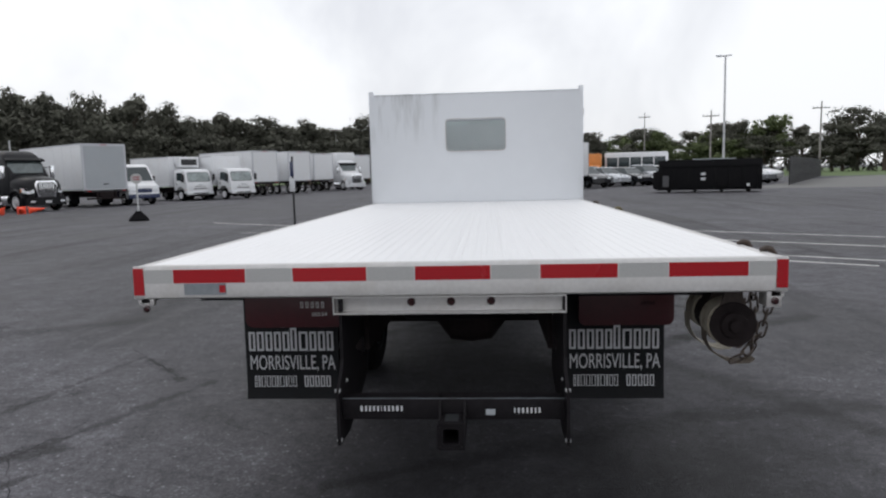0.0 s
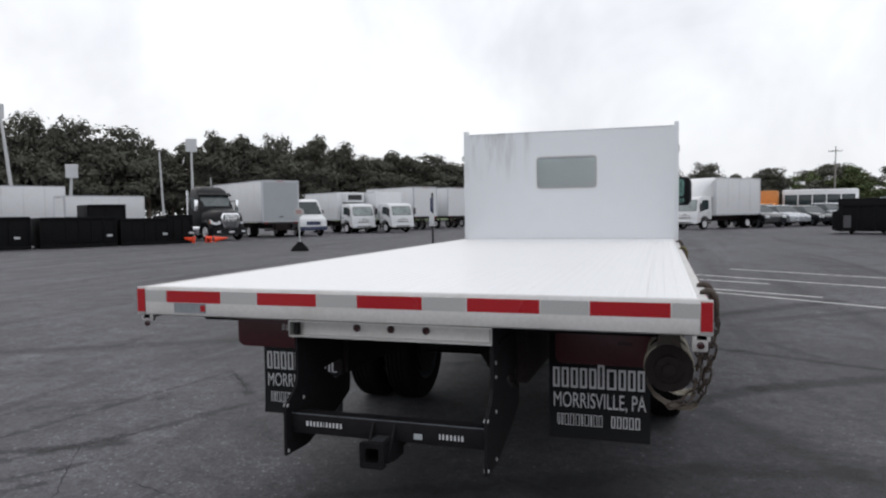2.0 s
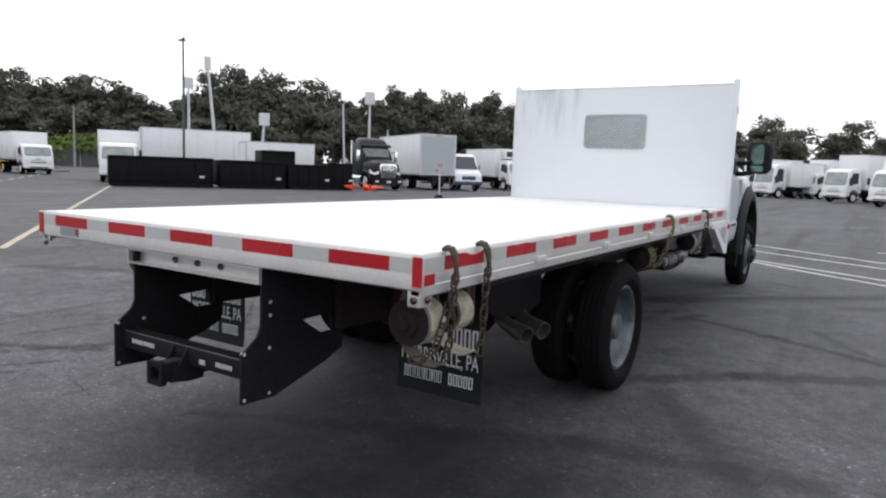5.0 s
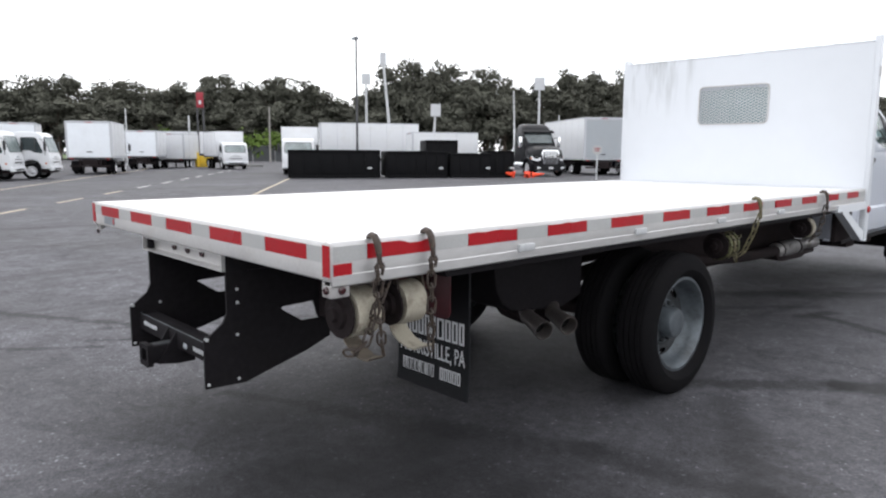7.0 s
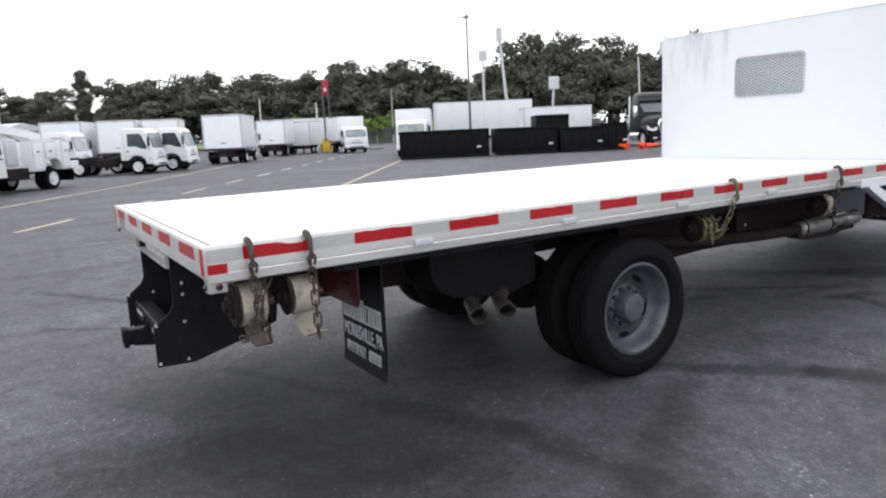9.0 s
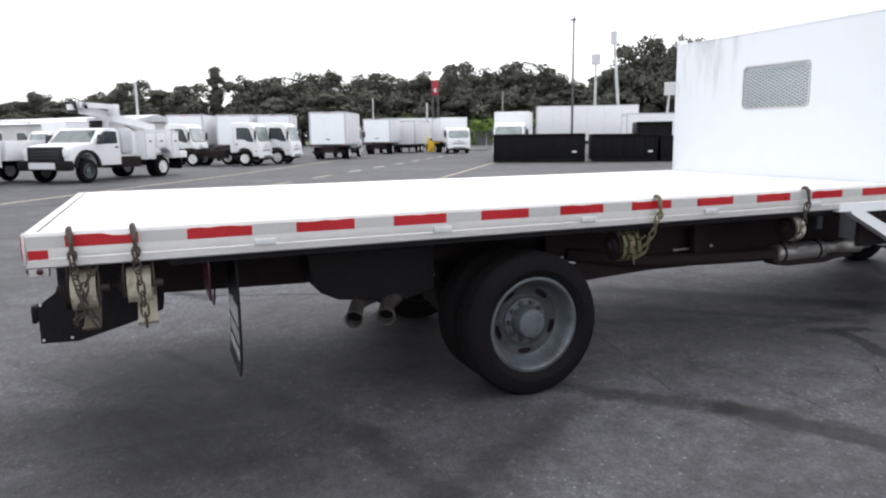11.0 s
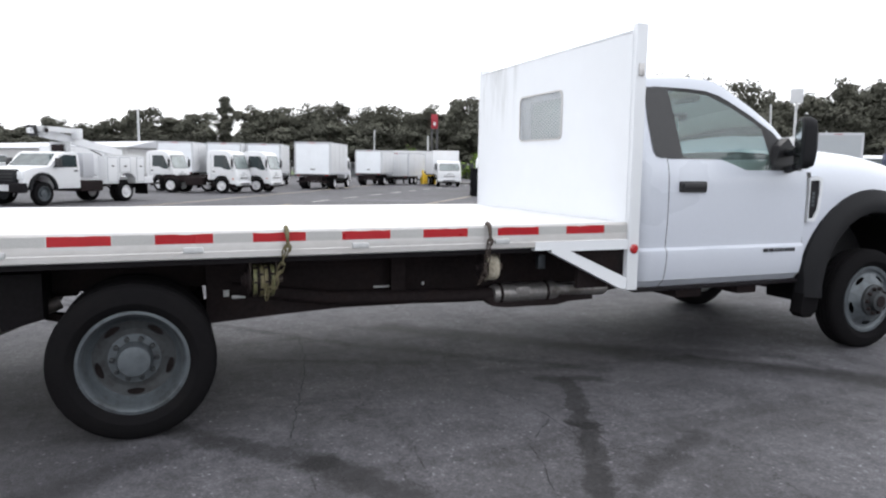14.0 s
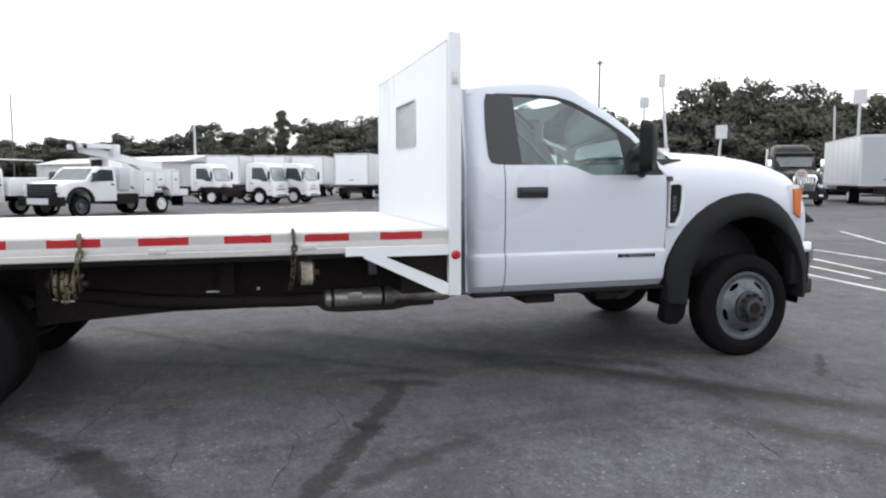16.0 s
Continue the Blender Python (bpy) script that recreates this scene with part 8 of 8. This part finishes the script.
OAK = "dark green leafy tree in the woods round the yard"
kinds = [tree("tree", OAK, 11, 13.0, 4.4), tree("tree", OAK, 23, 14.2, 4.0, blobs=46), tree("tree", OAK, 37, 12.0, 4.8), tree("tree", OAK, 41, 13.6, 3.6, foot=0.36), tree("tree", OAK, 59, 11.5, 4.2)]
slim = tree("tree", "tall slim tree standing above its neighbours", 71, 14.4, 1.9, foot=0.1, blobs=95, leaves=70, size=0.24, clump=1.25)
pale = [tree("tree", "pale green tree far beyond the yard", 83, 12.0, 4.6, "leaf_far"), tree("tree", "pale green tree far beyond the yard", 97, 10.5, 5.0, "leaf_far")]
HEIGHT = {k.name: h for k, h in zip(kinds + pale, (13.0, 14.2, 12.0, 13.6, 11.5, 12.0, 10.5))}

# the edge of the woods, and the tall trees that stand out along it: bearing in degrees and height
LINE = [(-165, -75), (-140, -30), (-124, 4), (-119, 24), (-116, 36), (-112, 48), (-106, 60), (-100, 66), (-92, 80), (-80, 94), (-62, 108), (-46, 118), (-30, 124), (-16, 140), (0, 160), (10, 175)]
EAST = [(14, 178), (40, 172), (58, 158), (80, 140), (104, 124), (128, 112), (160, 96), (200, 70)]
TALL = [(200, 9.0), (195, 9.3), (191.5, 9.5), (187.4, 10.2), (183.4, 9.8), (181.1, 11.9), (179, 10.3), (176.9, 11.2), (172.6, 12.2), (170.4, 12.5), (167.2, 12.6), (165.2, 13.3),
        (161.2, 13.3), (157.9, 13.2), (155.2, 14.9), (152.7, 13.3), (150.4, 14.9), (147.3, 13.7), (143.2, 12.0), (141.1, 16.2), (139.4, 17.5), (137.6, 16.5), (135.6, 16.9), (132.7, 17.0),
        (128.4, 14.5), (126, 16.3), (124.2, 16.1), (120.9, 15.4), (118.3, 16.1), (115.3, 14.0), (111.8, 13.6), (108.2, 12.8), (104.9, 12.1), (100.2, 12.6), (96, 13.2), (91, 13.4), (86, 12.5),
        (82, 11.4), (78, 11.8), (72, 12.3), (70.3, 12.2), (68, 12.7), (64, 10.6), (62.4, 13.6), (58, 12.6), (52, 13.4), (45, 15.0), (38, 15.5), (30, 15.0), (22, 14.5)]
rnd = random.Random(5)
placed = {}


def plant(src, x, y, h, ref, wide=1.0):
    """The first use of a kind moves it; later ones copy it."""
    m = pose(x, y, 0, 0, 0, rnd.uniform(0, 360))
    k = h / ref
    if src.name in placed:
        src = copy_thing(src, m)
    else:
        placed[src.name] = True
        src.matrix_basis = m
    src.scale = (wide * rnd.uniform(0.92, 1.1), wide * rnd.uniform(0.92, 1.1), k)
    return src


def on_edge(bearing):
    """The point of the woods' edge at a bearing from the yard's middle."""
    dx, dy = math.cos(radians(bearing)), math.sin(radians(bearing))
    for (xa, ya), (xb, yb) in zip(LINE + EAST, (LINE + EAST)[1:]):
        ex, ey = xb - xa, yb - ya
        det = ex * dy - ey * dx
        if abs(det) > 1e-9:
            far, u = (ex * ya - ey * xa) / det, (dx * ya - dy * xa) / det
            if far > 0 and -1e-6 <= u <= 1.000001:
                return xa + ex * u, ya + ey * u, dx, dy
    return dx * 150, dy * 150, dx, dy


def ridge(bearing):
    """Height of the woods between two tall trees."""
    for (b0, h0), (b1, h1) in zip(TALL, TALL[1:]):
        if b0 >= bearing >= b1:
            return h0 + (h1 - h0) * (b0 - bearing) / (b0 - b1)
    return 10.0


for bearing, h in TALL:
    x, y, dx, dy = on_edge(bearing)
    src = rnd.choice(pale + kinds[:2] if 66 < bearing < 84 else kinds)
    plant(src, x, y, h, HEIGHT[src.name], rnd.uniform(1.1, 1.3))
x, y, dx, dy = on_edge(174.7)
plant(slim, x, y, 14.8, 14.4)
# lower trees before, between and behind them
bearing = 203.0
while bearing > 20:
    x, y, dx, dy = on_edge(bearing)
    gap = 1.75 if bearing > 100 else 2.6
    for deep, low, high in ((-3.0, 0.55, 0.75), (3.0, 0.8, 0.93), (9.0, 0.84, 0.97)):
        if rnd.random() < 0.85 and not 172.9 < bearing < 176.3:
            src = rnd.choice(pale + kinds[:2] if 66 < bearing < 84 else kinds)
            d = deep + rnd.uniform(-1.5, 1.5)
            b = radians(bearing + rnd.uniform(-0.6, 0.6))
            plant(src, x + math.cos(b) * d, y + math.sin(b) * d, ridge(bearing) * rnd.uniform(low, high), HEIGHT[src.name], rnd.uniform(1.1, 1.45))
    bearing -= gap
for b, h in ((175.9, 8.6), (173.6, 8.0)):
    x, y, dx, dy = on_edge(b)
    plant(kinds[4], x + dx * 4, y + dy * 4, h, 11.5, 0.8)

# brush under the trees: uncountable, one mass
bm = bmesh.new()
brnd = random.Random(8)
blobs = []
for (xa, ya), (xb, yb) in list(zip(LINE, LINE[1:])) + list(zip(EAST, EAST[1:])):
    L = math.hypot(xb - xa, yb - ya)
    n = int(L / 1.9)
    for i in range(n):
        t = (i + brnd.random()) / n
        nx, ny = -(yb - ya) / L, (xb - xa) / L
        o = brnd.uniform(-2, 16)
        blobs.append(((xa + (xb - xa) * t + nx * o, ya + (yb - ya) * t + ny * o, brnd.uniform(0.8, 3.2)), (brnd.uniform(1.6, 2.8), brnd.uniform(1.6, 2.8), brnd.uniform(1.4, 2.6))))
leaf_cloud(bm, brnd, blobs, 70, 0.55)
single("undergrowth", bm, "leaf", "dense dark brush under the trees", "undergrowth", kind="stuff", smooth=0)
bm = bmesh.new()
blobs = [((-93 + 0.55 * i + brnd.uniform(-1, 1), 35 + 1.1 * i + brnd.uniform(-1, 1), brnd.uniform(0.8, 3.4)), (1.6, 1.6, 1.4)) for i in range(26)]
leaf_cloud(bm, brnd, blobs, 110, 0.4)
single("shrubs", bm, "leaf_shrub", "bright green shrubs behind the grey fence", "shrubs", kind="stuff", smooth=0)

# ---- poles, lights and signs ----
def flood_pole(x, y, top, lean=(0, 0), head=(1.3, 1.6), label="white pole with a flat floodlight head"):
    root = thing("floodlight", label, "floodlight", pose(x, y, 0), "floodlights")
    part("pole", tube(bmesh.new(), [(0, 0, 0), (lean[0] * 0.5, lean[1] * 0.5, top * 0.5), (lean[0], lean[1], top)], [0.2, 0.16, 0.12], 10), "galvanised", root)
    w, h = head
    d = Vector((-x, -y, 0)).normalized()
    m = Matrix.Translation((lean[0], lean[1], top)) @ pose(0, 0, 0, 0, 0, math.degrees(math.atan2(d.y, d.x)))
    bm = boxed(-0.12, 0.12, -w / 2, w / 2, -h / 2, h / 2, bevel=0.06)
    put(bm, bm.verts, m)
    hd = part("lamp_head", bm, "letter", root, "flat white lamp head")
    bm = boxed(0.12, 0.13, -w / 2 + 0.1, w / 2 - 0.1, -h / 2 + 0.1, h / 2 - 0.1)
    put(bm, bm.verts, m)
    part("lens", bm, "letter", hd)
    return root


flood_pole(-57.5, 47.5, 11.6, (-0.9, -0.6), (0.7, 1.4))
flood_pole(-61.0, 46.5, 9.6, (0, 0), (1.0, 1.2))
flood_pole(-56.5, 52.5, 6.2, (0.4, 0.2), (1.15, 1.4))
flood_pole(-53.0, 67.5, 10.0, (0, 0), (1.3, 1.6))


def post_pole(name, label, x, y, h, r, mat, cat="pole", lean=0.0, arm=False):
    root = thing(name, label, cat, pose(x, y, 0))
    part("pole", tube(bmesh.new(), [(0, 0, 0), (lean * 0.5, 0, h * 0.5), (lean, 0, h)], [r * 1.3, r * 1.1, r * 0.9], 10), mat, root)
    if arm:
        part("lamp_arm", tube(bmesh.new(), [(lean - 0.5, 0.3, h), (lean + 0.5, -0.3, h)], r * 0.7, 8), mat, root)
        part("lamp_head", boxed(lean - 0.8, lean - 0.3, 0.15, 0.45, h - 0.05, h + 0.1, bevel=0.03), "box_grey", root)
    return root


post_pole("light_mast", "thin dark light mast behind black truck bodies", -36.6, 27.5, 9.2, 0.07, "dark_pole", "light mast", arm=True)
post_pole("light_mast", "tall thin light mast beyond the dumpster", 23.9, 69.4, 12.5, 0.1, "galvanised", "light mast", arm=True)
post_pole("bare_pole", "thin pale pole before the trees", -66.0, 78.0, 10.6, 0.13, "galvanised", lean=-0.5)
post_pole("bare_pole", "short pale pole before the trees", -61.0, 82.0, 7.0, 0.1, "galvanised")
post_pole("bare_pole", "leaning pale pole behind the bucket truck", -74.0, -0.6, 7.2, 0.12, "galvanised", lean=0.35)
post_pole("bare_pole", "pale pole behind the box trucks", -80.0, 26.5, 6.2, 0.09, "galvanised")
post_pole("bare_pole", "pale pole behind the box trucks", -78.0, 33.0, 5.6, 0.12, "galvanised")
post_pole("bare_pole", "thin dark pole at the edge of the yard", -88.0, -22.0, 11.5, 0.07, "dark_pole", lean=-0.4)


def timber_pole(x, y, h, arms=True):
    root = thing("utility_pole", "weathered timber utility pole with a cross arm", "utility pole", pose(x, y, 0), "utility poles")
    part("pole", tube(bmesh.new(), [(0, 0, 0), (0, 0, h * 0.5), (0.05, 0, h)], [0.15, 0.125, 0.09], 10), "wood_pole", root)
    if arms:
        part("cross_arm", boxed(-1.2, 1.2, -0.06, 0.06, h - 1.0, h - 0.86), "wood_pole", root)
        for xx in (-1.1, -0.5, 0.5, 1.1):
            part("insulator", tube(bmesh.new(), [(xx, 0, h - 0.86), (xx, 0, h - 0.66)], 0.05, 8), "box_grey", root)
    return root


timber_pole(-84.5, 47.2, 7.6, False)
timber_pole(32.9, 102.5, 9.9)
timber_pole(46.2, 97.3, 10.2)
timber_pole(32.4, 144.0, 13.0)

# tall red banner sign on two posts, with a yellow guard at its foot
sign = thing("banner_sign", "tall narrow red banner on dark posts", "sign", facing(-69.0, 30.5, -25))
for x in (-0.3, 0.3):
    part("post", tube(bmesh.new(), [(x, 0, 0), (x, 0, 6.3)], 0.1, 8), "dark_pole", sign)
bn = part("banner", boxed(-0.36, 0.36, 0.05, 0.15, 6.0, 7.6, bevel=0.02), "red_sign", sign, "red banner with a pale mark")
part("mark", boxed(-0.13, 0.13, 0.15, 0.16, 6.35, 6.75), "letter", bn)
guard = thing("yellow_bollard", "yellow painted guard box by the lane", "bollard", facing(-57.5, 25.6, -30))
part("box", boxed(-0.75, 0.75, -0.4, 0.4, 0.0, 1.0, bevel=0.08), "yellow", guard)
part("post", tube(bmesh.new(), [(0.5, 0.6, 0), (0.5, 0.6, 1.3)], 0.14, 12), "yellow", guard)
single("kerb_island", prism(bmesh.new(), round_rect(-61.5, -56.0, 28.6, 31.0, 0.8, 5), "z", 0.0, 0.14, bevel=0.02), "concrete", "low concrete island by the yellow guard", "kerb", kind="structure")

# movable sign on a black rubber foot
st = thing("portable_sign", "small red and white sign on a black rubber foot", "sign", facing(-12.7, 21.75, -62))
part("foot", loft(bmesh.new(), [[(x, y, z) for x, y in round_rect(-w, w, -w, w, 0.05, 3)] for z, w in ((0.0, 0.34), (0.06, 0.34), (0.32, 0.12), (0.36, 0.08))], ring=True), "rubber", st, "black rubber foot")
part("pole", tube(bmesh.new(), [(0, 0, 0.3), (0, 0, 1.5)], 0.03, 8), "galvanised", st)
pl = part("plate", prism(bmesh.new(), [(0.24 * math.cos(radians(22.5 + 45 * i)) * 1.1, 1.52 + 0.24 * math.sin(radians(22.5 + 45 * i))) for i in range(8)], "y", 0.03, 0.045), "tape_white", st, "pale plate with red writing")
pl.matrix_basis = Matrix.Translation((0, 0, 0.35)) @ Matrix.Diagonal((0.78, 1, 0.78, 1))
bars("sign_line", [0.05, 0.05, 0.05, 0.05, 0.05], 0.06, "red_sign", pl, pose(0, 0.047, 1.56, 90, 0, 180), 0.2)
bars("sign_line", [0.05, 0.05, 0.05, 0.05], 0.06, "red_sign", pl, pose(0, 0.047, 1.45, 90, 0, 180), 0.2)
mp = thing("marker_post", "black upright post with a white panel", "marker post", facing(-5.6, 17.3, -112))
part("post", boxed(-0.024, 0.024, -0.024, 0.024, 0.0, 2.05, bevel=0.006), "black", mp)
part("panel", boxed(-0.1, 0.1, 0.03, 0.045, 1.03, 1.42, bevel=0.004), "letter", mp, "white panel")
part("top_panel", boxed(-0.06, 0.06, 0.03, 0.045, 1.48, 1.9, bevel=0.004), "navy", mp, "dark top panel")


def cone_shape(bm):
    lathe(bm, [(0.15, 0.03), (0.03, 0.68), (0.025, 0.7), (0.02, 0.7)], pose(0, 0, 0, 0, -90, 0), 18)
    return bm


cone = thing("traffic_cone", "orange traffic cone lying by a black tractor", "traffic cone", pose(-22.9, 28.5, 0.17, 0, 80, 200), "traffic cones")
part("cone", cone_shape(bmesh.new()), "orange", cone)
part("foot", boxed(-0.19, 0.19, -0.19, 0.19, 0.0, 0.035, bevel=0.01), "orange", cone)
c2 = copy_thing(cone, pose(-22.5, 29.2, 0.17, 0, 82, -60))
tagged(c2, "orange traffic cone lying on its side")
c3 = copy_thing(cone, pose(-22.0, 29.0, 0.17, 0, 84, 40))
tagged(c3, "orange traffic cone lying on its side")

# ---- fences, far walls, ground cover ----
def fence(pts, height, mat, label, name="fence", step=3.0, slats=True):
    root = thing(name, label, "fence")
    slat = None
    for (xa, ya), (xb, yb) in zip(pts, pts[1:]):
        L = math.hypot(xb - xa, yb - ya)
        n = max(1, int(L / step))
        a = math.degrees(math.atan2(yb - ya, xb - xa))
        for i in range(n + 1):
            x, y = xa + (xb - xa) * i / n, ya + (yb - ya) * i / n
            part("post", tube(bmesh.new(), [(x, y, 0), (x, y, height + 0.1)], 0.045, 6), "galvanised" if slats else "fence_black", root)
            if i < n:
                x2, y2 = xa + (xb - xa) * (i + 1) / n, ya + (yb - ya) * (i + 1) / n
                at = pose(x, y, 0, 0, 0, a)
                bm = boxed(0.06, L / n - 0.06, -0.012, 0.012, 0.06, height)
                put(bm, bm.verts, at)
                panel = part("panel", bm, mat, root, smooth=0)
                for j in range(12):
                    m = at @ Matrix.Translation((0.06 + (L / n - 0.12) * (j + 0.36) / 12, 0, 0))
                    if slat is None:
                        w = (L / n - 0.12) * 0.36 / 12
                        slat = part("slat", boxed(-w, w, -0.026, 0.026, 0.08, height - 0.04), mat, panel, smooth=0)
                        slat.matrix_basis = m
                    else:
                        twin(slat, "slat", Matrix(), panel).matrix_basis = m
                part("top_rail", tube(bmesh.new(), [(x, y, height + 0.03), (x2, y2, height + 0.03)], 0.03, 6), "galvanised" if slats else "fence_black", root)
    return root


fence([(-100, 28), (-92, 38), (-78, 62), (-70, 74)], 2.2, "fence", "grey slatted chain-link fence at the edge of the yard")
fence([(21.9, 49.1), (28.0, 60.8), (34.5, 73.3), (41.5, 86.7)], 2.05, "fence_black", "black mesh fence panels beyond the dumpster", step=2.4, slats=False)

shed = thing("far_building", "long low white building at the edge of the yard", "building", facing(-78.0, -8.0, 40))
part("wall", boxed(-3, 3, -14, 14, 0, 3.1), "brick", shed)
part("roof", prism(bmesh.new(), [(-3.3, 3.1), (3.3, 3.1), (0, 3.8)], "y", -14.3, 14.3), "box_trim", shed, "pale metal roof")
for i in range(6):
    w = part("window", boxed(3.0, 3.03, -11 + i * 4, -9.5 + i * 4, 1.2, 2.3), "far_glass", shed)
    part("frame", frame_plate(bmesh.new(), [(-11.1 + i * 4, 1.1), (-9.4 + i * 4, 1.1), (-9.4 + i * 4, 2.4), (-11.1 + i * 4, 2.4)], [(-11 + i * 4, 1.2), (-9.5 + i * 4, 1.2), (-9.5 + i * 4, 2.3), (-11 + i * 4, 2.3)], "x", 3.0, 3.05), "sheet", w)
long_tr = trailer(-79.4, 35.3, 248, 7.0, 1.1, 3.75, 1.27, "long white semi-trailer far behind the lane")

bm = bmesh.new()
vs = [bm.verts.new((x, y, 0.006)) for x, y in ((44, 86), (250, 40), (400, 300), (60, 300), (38, 130))]
bm.faces.new(vs)
single("grass_verge", bm, "grass", "mown grass beyond the yard", "grass", kind="structure", smooth=0)
bm = bmesh.new()
vs = [bm.verts.new((x, y, 0.005)) for x, y in ((17, 44), (60, 30), (120, 60), (47, 84), (33, 70))]
bm.faces.new(vs)
single("concrete_apron", bm, "concrete", "pale concrete drive at the edge of the yard", "pavement", kind="structure", smooth=0)
bm = bmesh.new()
ring = [(x - 6, y - 3) for x, y in LINE] + [(120, 300), (-300, 300), (-300, -80)]
vs = [bm.verts.new((x, y, 0.006)) for x, y in ring]
bm.faces.new(vs)
bmesh.ops.triangulate(bm, faces=bm.faces)
single("woodland_floor", bm, "grass", "dark grass and earth under the trees", "grass", kind="structure", smooth=0)

# parking bay lines ahead of the truck
for pts, w in (([(-9.0, 19.6), (-6.0, 17.7), (0.6, 14.2), (7.5, 9.4)], 0.11), ([(-6.5, 15.3), (-3.0, 14.9), (3.0, 11.6)], 0.1), ([(-5.6, 14.3), (-2.2, 13.4), (1.4, 10.4), (5.6, 7.4)], 0.1), ([(-4.6, 13.3), (-2.0, 12.8)], 0.1), ([(-3.6, 12.4), (-0.5, 12.0), (3.5, 9.6)], 0.1), ([(2.6, 15.0), (8.5, 10.9)], 0.1), ([(4.5, 9.0), (9.5, 5.4)], 0.1)):
    single("bay_line", strip(bmesh.new(), pts, w, wobble=0.12, seed=len(pts)), "line_white", "worn white parking line on the asphalt", group="bay lines", **tagged_line)
